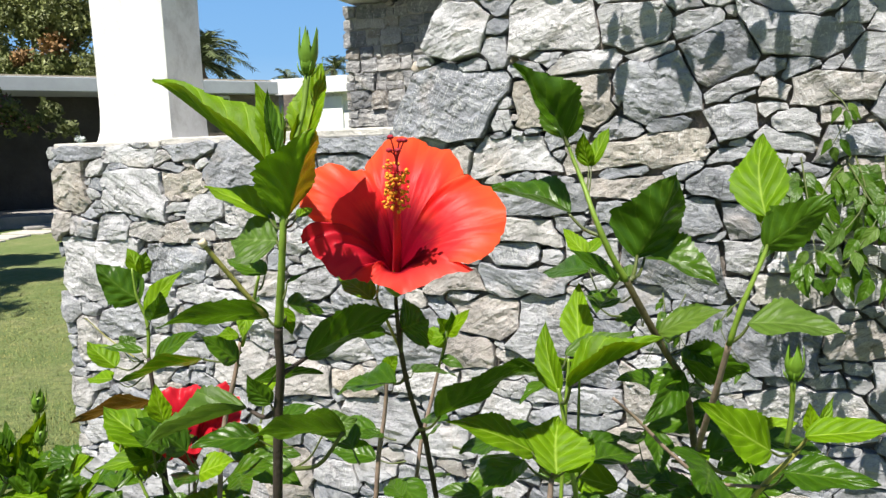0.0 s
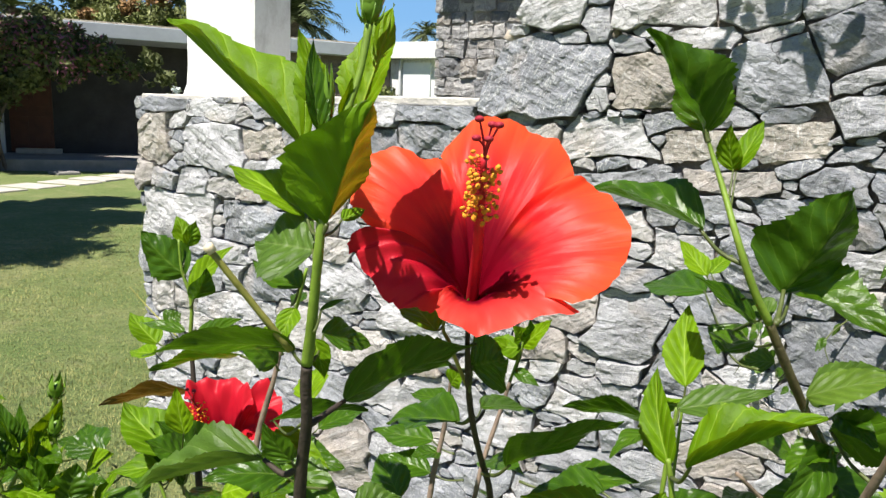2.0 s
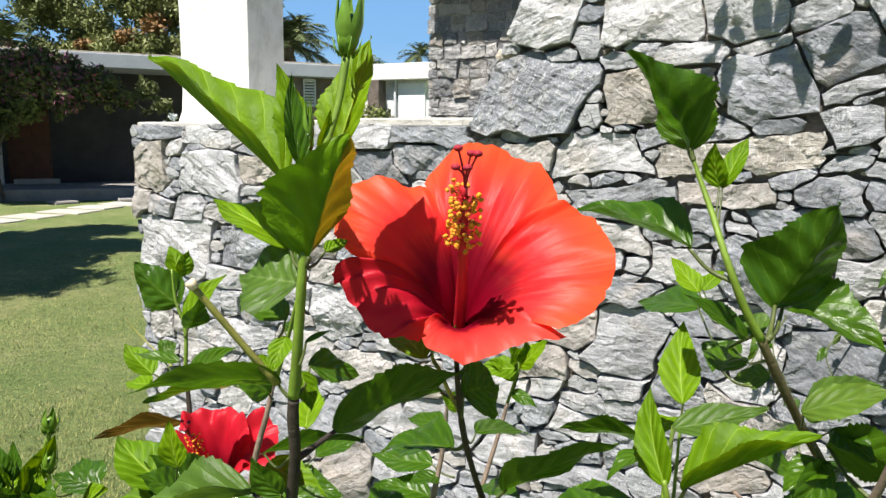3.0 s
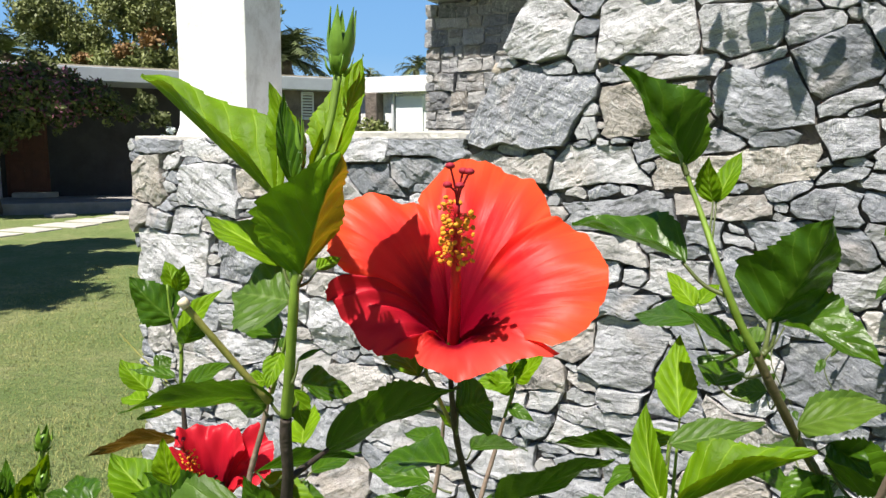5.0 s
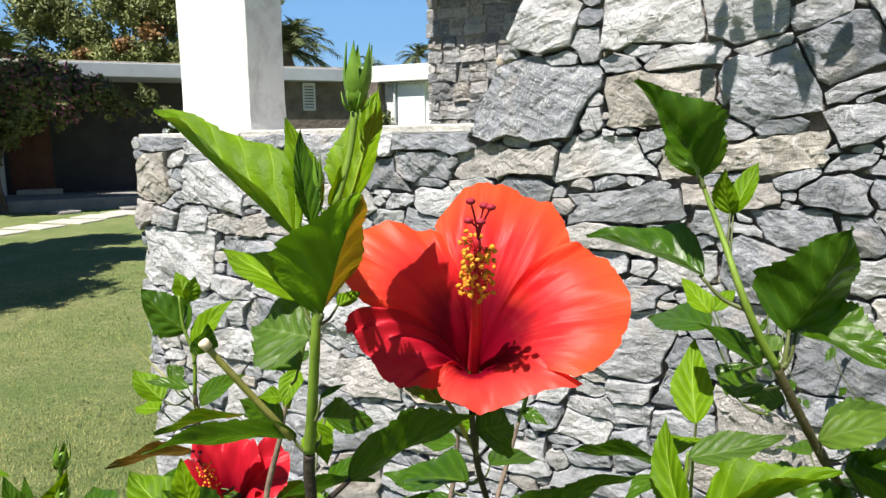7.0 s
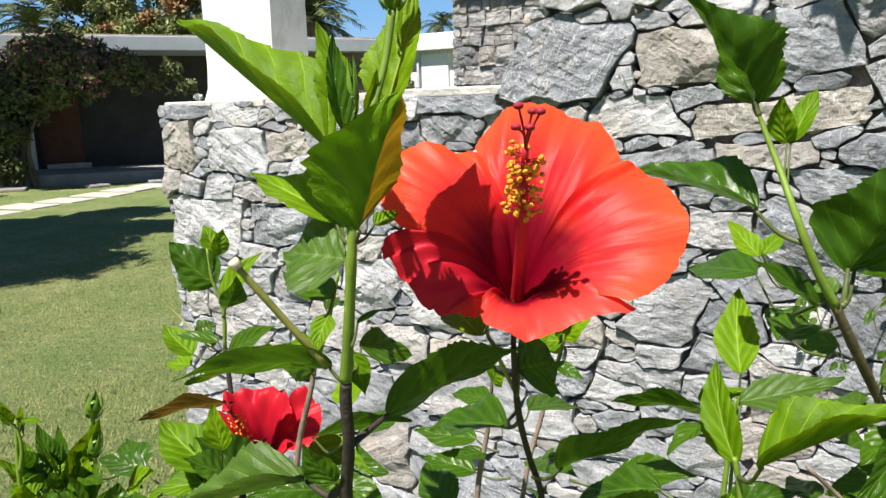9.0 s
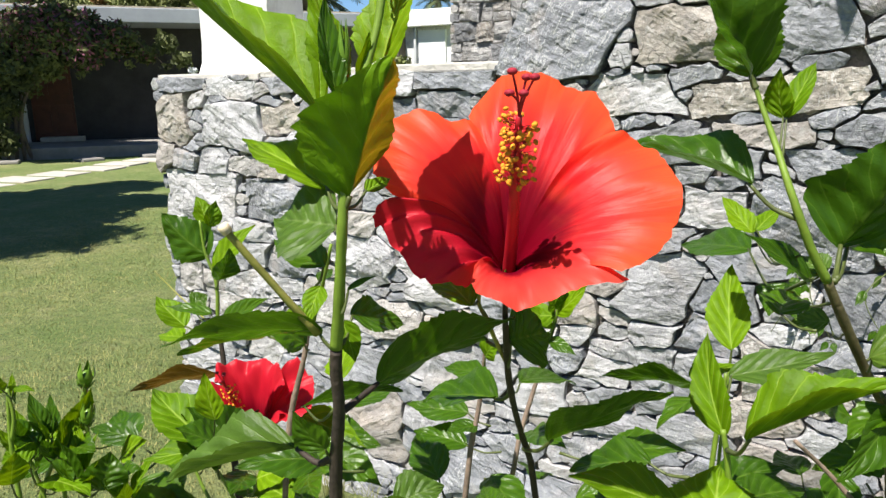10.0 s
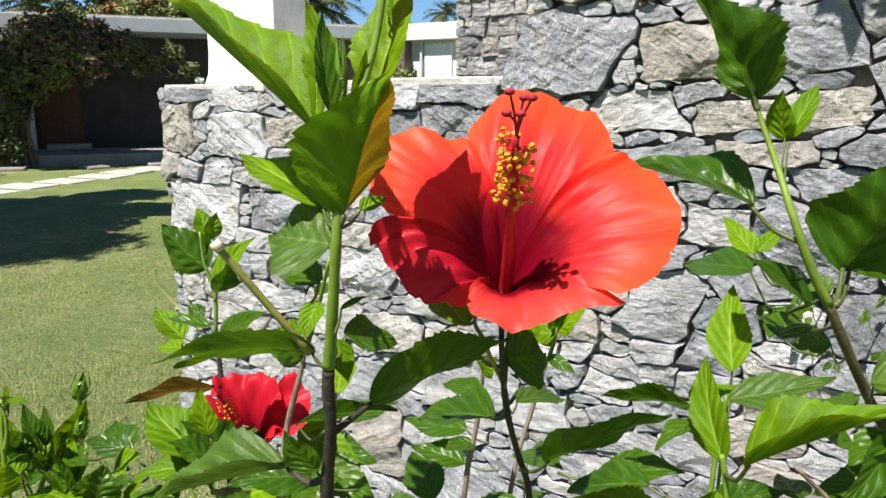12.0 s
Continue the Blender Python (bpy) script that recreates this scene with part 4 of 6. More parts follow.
def stamens(flower, base, tip, seed, count=120):
    """The column with its pollen heads and five crimson stigmas."""
    rng = random.Random(seed)
    base, tip = Vector(base), Vector(tip)
    axis = (tip - base)
    d = axis.normalized()
    e1 = d.orthogonal().normalized()
    e2 = d.cross(e1)
    bm = bmesh.new()
    tube(bm, smooth_line([(*base, 0.0030), (*(base + axis * 0.3 + e1 * 0.0006), 0.0025), (*(base + axis * 0.65), 0.0018), (*(base + axis * 0.84), 0.0011)], 5), 9, 0.1)
    column = part("column", bm, STYLE, flower, "red staminal column")
    heads, threads = bmesh.new(), bmesh.new()
    for k in range(count):
        s = 0.52 + 0.30 * rng.random() ** 0.8
        a = rng.random() * 6.283
        o = e1 * math.cos(a) + e2 * math.sin(a)
        ln = rng.uniform(0.0034, 0.0074)
        p = base + axis * s
        q = p + o * ln + d * ln * rng.uniform(0.0, 0.6)
        tube(threads, [(*p, 0.00022), (*((p + q) / 2), 0.0002), (*q, 0.00018)], 4)
        bmesh.ops.create_icosphere(heads, subdivisions=1, radius=rng.uniform(0.0008, 0.0012), matrix=Matrix.Translation(q) @ Euler((rng.random() * 3, rng.random() * 3, 0)).to_matrix().to_4x4() @ Matrix.Diagonal((1.3, 1, 0.8, 1)))
    part("filament_tuft", threads, STYLE, column)
    part("pollen", heads, POLLEN, column, "yellow pollen heads")
    fork = base + axis * 0.84
    for k in range(5):
        a = 6.283 * k / 5 + 0.4
        o = e1 * math.cos(a) + e2 * math.sin(a)
        end = fork + axis * (0.13 + 0.03 * math.sin(k * 2)) + o * 0.0042
        bm = bmesh.new()
        tube(bm, smooth_line([(*fork, 0.0005), (*(fork + axis * 0.07 + o * 0.0012), 0.00045), (*end, 0.0004)], 4), 6)
        bmesh.ops.create_icosphere(bm, subdivisions=2, radius=0.0016, matrix=Matrix.Translation(end) @ Matrix.Diagonal((1.15, 1.15, 0.8, 1)))
        part("stigma", bm, STIGMA, column, "crimson stigma")
    return column


def cut_twig(plant, a, b, r):
    bm = bmesh.new()
    tube(bm, [(*a, r * 0.9), (*Vector(a).lerp(Vector(b), 0.7), r), (*b, r * 0.85)], 9)
    part("cut_end", bm, CUT, plant, "pale freshly cut wood end")


def low_leaves(plant, at, n, seed):
    """Leaves on side twigs low in a bush."""
    rng = random.Random(seed * 17)
    for k in range(n):
        foot = Vector(at) + Vector((rng.uniform(-0.035, 0.035), rng.uniform(-0.01, 0.10), 0.01 - 0.30 * rng.random()))
        a = rng.uniform(0, 6.283)
        out = Vector((math.cos(a), math.sin(a) * 0.7, 0))
        base = foot + out * rng.uniform(0.010, 0.040) + Vector((0, 0, rng.uniform(0.0, 0.02)))
        ln = rng.uniform(0.042, 0.075)
        tip = base + (out + Vector((0, 0, rng.uniform(-0.5, 0.35)))).normalized() * ln
        if tip.y < 0.36 or base.y < 0.36:
            continue
        leaf(plant, base, tip, Vector((rng.uniform(-0.5, 0.3), -0.45, 1)), ln * rng.uniform(0.5, 0.66), rng.uniform(0.15, 0.4), rng.uniform(0.05, 0.25),
             LEAF_M if rng.random() < 0.9 else LEAF_Y, attach=foot)


def rosette(plant, at, foot, n, length, seed):
    """A shoot tip: upright young leaves round the end of a green twig."""
    rng = random.Random(seed * 29)
    at, foot = Vector(at), Vector(foot)
    mid = (at + foot) / 2 + Vector((rng.uniform(-0.004, 0.004), 0, 0))
    stem(plant, GREENSTEM, [(*at, 0.0010), (*mid, 0.0014), (*foot, 0.0017)])
    for k in range(n):
        a = 6.283 * k / n + rng.uniform(-0.4, 0.4)
        out = Vector((math.cos(a), math.sin(a) * 0.8, 0))
        low = at + (foot - at) * 0.35 * rng.random()
        base = low + out * 0.005 + Vector((0, 0, 0.004))
        ln = length * rng.uniform(0.65, 1.15)
        tip = base + (out * rng.uniform(0.3, 0.9) + Vector((0, 0, 1))).normalized() * ln
        leaf(plant, base, tip, Vector((-out.x, -out.y - 0.3, 0.5)), ln * rng.uniform(0.36, 0.5), rng.uniform(0.3, 0.6), 0.08, LEAF_Y if rng.random() < 0.6 else LEAF_M, attach=low)


# ---- hibiscus bushes ----
bush_a = thing("hibiscus_bush", (-0.092, 0.450, 0.000), "tall green hibiscus stem with bright leaves, buds and a cut twig", "flowering shrub", "hibiscus bushes")
stem(bush_a, GREENSTEM, [(-0.0684, 0.4320, 1.5087, 0.0007), (-0.0698, 0.4310, 1.5035, 0.0011), (-0.0740, 0.4300, 1.4899, 0.0015), (-0.0772, 0.4280, 1.4710, 0.0018), (-0.0776, 0.4270, 1.4604, 0.0020), (-0.0806, 0.4300, 1.4398, 0.0021), (-0.0849, 0.4350, 1.4151, 0.0024), (-0.0868, 0.4370, 1.4059, 0.0025)], label="bright green upper stem")
stem(bush_a, BARK, [(-0.0868, 0.4370, 1.4047, 0.0024), (-0.0876, 0.4380, 1.3983, 0.0025), (-0.0888, 0.4420, 1.3805, 0.0025), (-0.0946, 0.4500, 1.3522, 0.0028), (-0.1046, 0.4800, 0.6761, 0.0036), (-0.1146, 0.5100, -0.0300, 0.0042)], label="dark brown lower stem")
stem(bush_a, OLIVESTEM, [(-0.1165, 0.4160, 1.4544, 0.0013), (-0.1054, 0.4260, 1.4332, 0.0013), (-0.0934, 0.4360, 1.4112, 0.0015)], label="olive cut twig")
cut_twig(bush_a, (-0.1154, 0.4165, 1.4531), (-0.1173, 0.4155, 1.4560), 0.0021)
stem(bush_a, BARK, [(-0.0888, 0.4430, 1.3762, 0.0016), (-0.0846, 0.4550, 1.3777, 0.0013), (-0.0822, 0.4700, 1.3773, 0.0011)])
stem(bush_a, BARK, [(-0.0954, 0.4500, 1.3526, 0.0018), (-0.1040, 0.4530, 1.3470, 0.0014), (-0.1150, 0.4560, 1.3510, 0.0011)])
leaf(bush_a, (-0.0851, 0.4300, 1.4917), (-0.1548, 0.4550, 1.5413), (0.52, -0.21, 0.83), 0.0398, 1.25, 0.10, LEAF_Y, attach=(-0.0767, 0.4280, 1.4688))
leaf(bush_a, (-0.0753, 0.4270, 1.4637), (-0.0546, 0.4150, 1.5096), (0.67, -0.59, -0.46), 0.0415, -0.88, 0.08, LEAF_BACKLIT, attach=(-0.0776, 0.4270, 1.4604), tooth=0.13, taper=1.8)
leaf(bush_a, (-0.0917, 0.4500, 1.4645), (-0.1369, 0.4700, 1.4803), (0.17, -0.34, 0.93), 0.0266, 0.50, 0.12, LEAF_Y, attach=(-0.0792, 0.4300, 1.4598))
leaf(bush_a, (-0.0848, 0.4400, 1.4520), (-0.1165, 0.4550, 1.4508), (-0.35, -0.68, 0.64), 0.0349, 0.25, 0.20, LEAF_D, attach=(-0.0798, 0.4300, 1.4487))
leaf(bush_a, (-0.1033, 0.4700, 1.4281), (-0.1311, 0.4800, 1.4368), (0.14, -0.39, 0.91), 0.0181, 0.30, 0.20, LEAF_M, attach=(-0.1120, 0.4800, 1.4169))
leaf(bush_a, (-0.0918, 0.4370, 1.4119), (-0.1456, 0.4150, 1.4105), (-0.28, 0.63, 0.73), 0.0255, 0.30, 0.16, LEAF_M, attach=(-0.0871, 0.4370, 1.4047))
leaf(bush_a, (-0.0822, 0.4700, 1.3776), (-0.0275, 0.5050, 1.3985), (-0.60, 0.56, 0.58), 0.0440, 0.45, 0.12, LEAF_M)
leaf(bush_a, (-0.0853, 0.4500, 1.4149), (-0.0696, 0.4700, 1.4047), (0.66, -0.14, 0.74), 0.0181, 0.30, 0.10, LEAF_M, attach=(-0.0841, 0.4370, 1.4074))
leaf(bush_a, (-0.0871, 0.4450, 1.4140), (-0.0803, 0.4400, 1.3989), (0.71, -0.51, 0.49), 0.0116, 0.30, 0.10, LEAF_Y, attach=(-0.0851, 0.4370, 1.4073))
leaf(bush_a, (-0.0738, 0.4400, 1.4650), (-0.0674, 0.4500, 1.4684), (0.27, -0.46, 0.85), 0.0076, 0.30, 0.10, LEAF_Y, attach=(-0.0768, 0.4280, 1.4602))
leaf(bush_a, (-0.1150, 0.4560, 1.3510), (-0.1790, 0.4540, 1.3285), (0.08, -0.14, 0.97), 0.0380, 1.38, 0.10, LEAF_D)
leaf(bush_a, (-0.0968, 0.4450, 1.3582), (-0.1077, 0.4400, 1.3767), (0.21, -0.97, -0.14), 0.0144, 0.30, 0.10, LEAF_M, attach=(-0.0965, 0.4500, 1.3525))
leaf(bush_a, (-0.1233, 0.4800, 1.3581), (-0.0860, 0.5200, 1.3515), (-0.47, 0.55, 0.69), 0.0201, 0.30, 0.10, LEAF_M, attach=(-0.0921, 0.4450, 1.3762))
leaf(bush_a, (-0.0792, 0.4320, 1.4303), (-0.0707, 0.4400, 1.4338), (0.13, -0.51, 0.85), 0.0031, 0.20, 0.10, LEAF_M, attach=(-0.0809, 0.4300, 1.4217))
leaf(bush_a, (-0.0671, 0.4370, 1.5041), (-0.0592, 0.4560, 1.5477), (-0.21, -0.88, 0.42), 0.0242, 0.80, 0.05, LEAF_Y, attach=(-0.0694, 0.4310, 1.5025))
leaf(bush_a, (-0.0724, 0.4320, 1.5041), (-0.0667, 0.4300, 1.5188), (0.68, -0.65, -0.35), 0.0054, 0.60, 0.05, LEAF_Y, attach=(-0.0702, 0.4310, 1.5033))
leaf(bush_a, (-0.0805, 0.4400, 1.4991), (-0.0936, 0.4450, 1.5364), (0.06, -0.99, 0.15), 0.0183, 0.90, -0.05, LEAF_Y, attach=(-0.0728, 0.4300, 1.4962))
leaf(bush_a, (-0.0800, 0.4330, 1.4976), (-0.0858, 0.4400, 1.5327), (0.64, -0.72, 0.25), 0.0111, 0.90, 0.05, LEAF_M, attach=(-0.0735, 0.4300, 1.4941))
bud(bush_a, (-0.0630, 0.4370, 1.5383), (-0.0608, 0.4380, 1.5618), 0.0048, foot=(-0.0698, 0.4310, 1.5041), spread=0.62, depth=0.38)
bud(bush_a, (-0.0783, 0.4370, 1.5039), (-0.0788, 0.4370, 1.5236), 0.0021, foot=(-0.0728, 0.4300, 1.4962))
bush_b = thing("hibiscus_bush", (-0.035, 0.640, 0.000), "hibiscus branch carrying the wide open red flower", "flowering shrub", "hibiscus bushes")
stem(bush_b, BARK, [(-0.0303, 0.4940, 1.4197, 0.0011), (-0.0316, 0.5000, 1.4077, 0.0012), (-0.0339, 0.5200, 1.3820, 0.0016), (-0.0368, 0.5550, 1.3457, 0.0019), (-0.0362, 0.6100, 1.2873, 0.0021), (-0.0329, 0.6400, 1.2514, 0.0023), (-0.0229, 0.7000, 0.6257, 0.0030), (-0.0129, 0.7600, -0.0300, 0.0034)], label="dark brown branch")
stem(bush_b, OLIVESTEM, [(-0.0415, 0.4980, 1.4172, 0.0007), (-0.0436, 0.5000, 1.4076, 0.0009), (-0.0421, 0.5100, 1.3966, 0.0011), (-0.0397, 0.5250, 1.3797, 0.0011), (-0.0359, 0.5400, 1.3618, 0.0013)])
leaf(bush_b, (-0.0329, 0.5250, 1.3803), (-0.0139, 0.5150, 1.3895), (-0.42, -0.90, -0.12), 0.0371, -0.40, 0.10, LEAF_M, attach=(-0.0366, 0.5450, 1.3565))
leaf(bush_b, (-0.0442, 0.5300, 1.3774), (-0.0867, 0.5600, 1.3626), (0.15, 0.60, 0.79), 0.0376, 0.40, 0.15, LEAF_M, attach=(-0.0357, 0.5300, 1.3751))
leaf(bush_b, (-0.0178, 0.6000, 1.2885), (0.0492, 0.5700, 1.3407), (-0.24, 0.68, 0.70), 0.0440, 0.30, 0.12, LEAF_M, attach=(-0.0357, 0.6200, 1.2702))
leaf(bush_b, (-0.0470, 0.5800, 1.3231), (-0.0979, 0.6000, 1.3077), (-0.31, -0.07, 0.95), 0.0428, 0.50, 0.20, LEAF_M, attach=(-0.0376, 0.5700, 1.3322))
leaf(bush_b, (-0.0369, 0.6000, 1.3259), (-0.0047, 0.6600, 1.3013), (0.38, 0.17, 0.91), 0.0213, 0.30, 0.15, LEAF_M, attach=(-0.0362, 0.5600, 1.3402))
leaf(bush_b, (-0.0315, 0.6400, 1.2728), (-0.0069, 0.6000, 1.2845), (-0.36, 0.05, 0.93), 0.0226, 0.30, 0.15, LEAF_M, attach=(-0.0348, 0.6200, 1.2764))
leaf(bush_b, (-0.0450, 0.4900, 1.4083), (-0.0725, 0.5200, 1.4177), (-0.04, -0.33, 0.94), 0.0193, 0.30, 0.10, LEAF_Y, attach=(-0.0436, 0.5000, 1.4076))
bush_c = thing("hibiscus_bush", (-0.099, 0.800, 0.000), "thin brown hibiscus shoot with small green leaves", "flowering shrub", "hibiscus bushes")
stem(bush_c, PALEBARK, [(-0.0880, 0.7800, 1.2776, 0.0013), (-0.0901, 0.7850, 1.2538, 0.0018), (-0.0946, 0.7900, 1.2179, 0.0023), (-0.1030, 0.7900, 1.1715, 0.0027), (-0.1080, 0.8000, 0.5857, 0.0035), (-0.1130, 0.8100, -0.0300, 0.0041)], label="pale brown thin stem")
stem(bush_c, GREENSTEM, [(-0.0287, 0.8600, 1.2978, 0.0010), (-0.0330, 0.8600, 1.2769, 0.0013), (-0.0411, 0.8600, 1.2465, 0.0016)])
stem(bush_c, PALEBARK, [(-0.0411, 0.8600, 1.2465, 0.0017), (-0.0471, 0.8600, 1.2218, 0.0020), (-0.0642, 0.8500, 1.1571, 0.0025), (-0.0742, 0.8600, 0.5785, 0.0032), (-0.0842, 0.8700, -0.0300, 0.0037)])
leaf(bush_c, (-0.0321, 0.8600, 1.2829), (-0.0717, 0.8500, 1.2827), (0.14, -0.57, 0.81), 0.0282, 0.30, 0.15, LEAF_Y, attach=(-0.0358, 0.8600, 1.2589))
leaf(bush_c, (-0.0310, 0.8600, 1.2841), (-0.0024, 0.8500, 1.3172), (-0.64, -0.69, 0.34), 0.0244, 0.30, 0.15, LEAF_Y, attach=(-0.0358, 0.8600, 1.2589))
leaf(bush_c, (-0.0323, 0.8600, 1.2887), (-0.0404, 0.8500, 1.3074), (0.81, -0.58, 0.04), 0.0190, 0.30, 0.15, LEAF_Y, attach=(-0.0358, 0.8600, 1.2589))
leaf(bush_c, (-0.0290, 0.8600, 1.2890), (-0.0241, 0.8500, 1.3155), (0.53, -0.76, -0.38), 0.0167, 0.30, 0.15, LEAF_M, attach=(-0.0358, 0.8600, 1.2589))
leaf(bush_c, (-0.0345, 0.8600, 1.2709), (-0.0595, 0.8500, 1.2925), (0.66, -0.56, 0.50), 0.0203, 0.30, 0.15, LEAF_Y, attach=(-0.0358, 0.8600, 1.2589))
leaf(bush_c, (-0.0381, 0.8600, 1.2587), (-0.0105, 0.8500, 1.2474), (0.15, -0.53, 0.84), 0.0169, 0.30, 0.15, LEAF_M, attach=(-0.0358, 0.8600, 1.2589))
leaf(bush_c, (-0.0916, 0.7850, 1.2509), (-0.1301, 0.8000, 1.2465), (-0.20, -0.23, 0.95), 0.0264, 0.30, 0.10, LEAF_M, attach=(-0.0923, 0.7900, 1.2349))
leaf(bush_c, (-0.0878, 0.7800, 1.2669), (-0.0741, 0.7700, 1.2879), (-0.54, -0.84, -0.05), 0.0203, 0.30, 0.10, LEAF_Y, attach=(-0.0901, 0.7850, 1.2538))
leaf(bush_c, (-0.0969, 0.7900, 1.1951), (-0.1220, 0.7700, 1.1964), (0.15, -0.13, 0.98), 0.0231, 0.30, 0.10, LEAF_M, attach=(-0.0979, 0.7900, 1.1893))
bush_d = thing("hibiscus_bush", (0.191, 0.660, 0.000), "right-leaning hibiscus branch with large toothed leaves", "flowering shrub", "hibiscus bushes")
stem(bush_d, GREENSTEM, [(0.0845, 0.6190, 1.5030, 0.0011), (0.0894, 0.6160, 1.4894, 0.0014), (0.0956, 0.6100, 1.4721, 0.0017), (0.1055, 0.5960, 1.4404, 0.0021), (0.1189, 0.6000, 1.4110, 0.0024), (0.1283, 0.6050, 1.3957, 0.0026)], label="green upper stem")
stem(bush_d, BROWNBARK, [(0.1276, 0.6050, 1.3970, 0.0027), (0.1375, 0.6120, 1.3786, 0.0028), (0.1498, 0.6220, 1.3569, 0.0028), (0.1668, 0.6370, 1.3281, 0.0028), (0.1822, 0.6500, 1.3037, 0.0030), (0.1915, 0.6600, 1.2741, 0.0031), (0.2015, 0.6800, 0.6370, 0.0041), (0.2115, 0.7000, -0.0300, 0.0047)], label="brown lower stem")
leaf(bush_d, (0.0845, 0.6190, 1.5030), (0.0452, 0.6000, 1.5579), (0.60, -0.79, 0.16), 0.0560, 1.20, 0.06, LEAF_M, attach=(0.0866, 0.6180, 1.4975))
leaf(bush_d, (0.0862, 0.6220, 1.5030), (0.0750, 0.6200, 1.5512), (-0.33, -0.94, -0.11), 0.0362, -0.40, 0.10, LEAF_M, attach=(0.0866, 0.6180, 1.4975))
leaf(bush_d, (0.1031, 0.6250, 1.4814), (0.0983, 0.6200, 1.5084), (-0.54, -0.81, -0.25), 0.0166, 0.30, 0.10, LEAF_Y, attach=(0.0989, 0.6080, 1.4643))
leaf(bush_d, (0.1044, 0.6250, 1.4814), (0.1208, 0.6400, 1.5118), (-0.52, -0.62, 0.59), 0.0182, 0.50, 0.10, LEAF_Y, attach=(0.1003, 0.6060, 1.4613))
leaf(bush_d, (0.0865, 0.6050, 1.4477), (0.0209, 0.6550, 1.4640), (0.02, -0.26, 0.97), 0.0480, 0.95, 0.10, LEAF_M, attach=(0.1102, 0.5972, 1.4300))
leaf(bush_d, (0.1410, 0.6350, 1.4077), (0.1681, 0.6200, 1.4748), (0.20, -0.94, -0.29), 0.0683, -0.70, 0.08, LEAF_M, attach=(0.1319, 0.6060, 1.3953))
leaf(bush_d, (0.1518, 0.6600, 1.4076), (0.2010, 0.6200, 1.3876), (-0.03, -0.48, 0.88), 0.0518, 0.95, 0.14, LEAF_M, attach=(0.1329, 0.6060, 1.3971))
leaf(bush_d, (0.1241, 0.6200, 1.3924), (0.0833, 0.6000, 1.4213), (0.65, -0.52, 0.56), 0.0199, 0.50, 0.10, LEAF_M, attach=(0.1246, 0.6040, 1.4004))
leaf(bush_d, (0.1229, 0.7800, 1.3733), (0.0822, 0.8800, 1.3517), (-0.64, -0.10, 0.76), 0.0356, 0.30, 0.15, LEAF_M, attach=(0.1241, 0.6200, 1.3924))
leaf(bush_d, (0.1119, 0.7200, 1.3976), (0.0927, 0.7400, 1.4208), (0.08, -0.72, 0.69), 0.0187, 0.30, 0.10, LEAF_Y, attach=(0.1145, 0.6100, 1.4082))
leaf(bush_d, (0.1137, 0.7200, 1.3998), (0.1322, 0.7400, 1.4120), (-0.20, -0.37, 0.91), 0.0169, 0.30, 0.10, LEAF_Y, attach=(0.1145, 0.6100, 1.4082))
leaf(bush_d, (0.1435, 0.6600, 1.3863), (0.1316, 0.6800, 1.3918), (-0.33, -0.43, 0.84), 0.0225, 0.20, 0.10, LEAF_D, attach=(0.1309, 0.6060, 1.3929))
leaf(bush_d, (0.1276, 0.6800, 1.3748), (0.1127, 0.6600, 1.3576), (-0.41, -0.40, 0.82), 0.0282, 0.30, 0.10, LEAF_M, attach=(0.1337, 0.6100, 1.3824))
leaf(bush_d, (0.1550, 0.6800, 1.3490), (0.1331, 0.6900, 1.3436), (-0.40, -0.44, 0.80), 0.0219, 0.20, 0.10, LEAF_D, attach=(0.1450, 0.6200, 1.3625))
leaf(bush_d, (0.1620, 0.6300, 1.3442), (0.1934, 0.6000, 1.3749), (-0.79, -0.24, 0.57), 0.0317, 0.25, 0.10, LEAF_D, attach=(0.1581, 0.6300, 1.3419))
leaf(bush_d, (0.1793, 0.6300, 1.3361), (0.1941, 0.6000, 1.3274), (-0.26, -0.38, 0.89), 0.0199, 0.40, 0.10, LEAF_M, attach=(0.1679, 0.6370, 1.3271))
leaf(bush_d, (0.1747, 0.6200, 1.3191), (0.1455, 0.6000, 1.3068), (-0.25, -0.22, 0.94), 0.0235, 0.40, 0.10, LEAF_M, attach=(0.1822, 0.6500, 1.3037))
leaf(bush_d, (0.1959, 0.6600, 1.2986), (0.2189, 0.6400, 1.3221), (-0.79, -0.23, 0.58), 0.0237, 0.30, 0.10, LEAF_M, attach=(0.1865, 0.6550, 1.2920))
stem(bush_d, GREENSTEM, [(0.2205, 0.5750, 1.4407, 0.0010), (0.2185, 0.5740, 1.4231, 0.0015), (0.2126, 0.5730, 1.4073, 0.0017), (0.2027, 0.5730, 1.3812, 0.0020), (0.1972, 0.5800, 1.3524, 0.0022)], label="green side branch")
stem(bush_d, PALEBARK, [(0.1975, 0.5800, 1.3541, 0.0023), (0.1953, 0.6000, 1.3113, 0.0025), (0.1938, 0.6300, 1.2625, 0.0026), (0.1966, 0.6500, 1.2390, 0.0028), (0.2066, 0.6750, 0.6195, 0.0036), (0.2166, 0.7000, -0.0300, 0.0042)])
leaf(bush_d, (0.2181, 0.5750, 1.4451), (0.2342, 0.6300, 1.5020), (-0.43, -0.58, 0.69), 0.0394, 0.35, 0.10, LEAF_Y, attach=(0.2190, 0.5740, 1.4310))
leaf(bush_d, (0.2170, 0.5740, 1.4231), (0.2571, 0.5600, 1.4612), (-0.17, -0.97, -0.17), 0.0346, -0.40, 0.10, LEAF_M, attach=(0.2144, 0.5730, 1.4113))
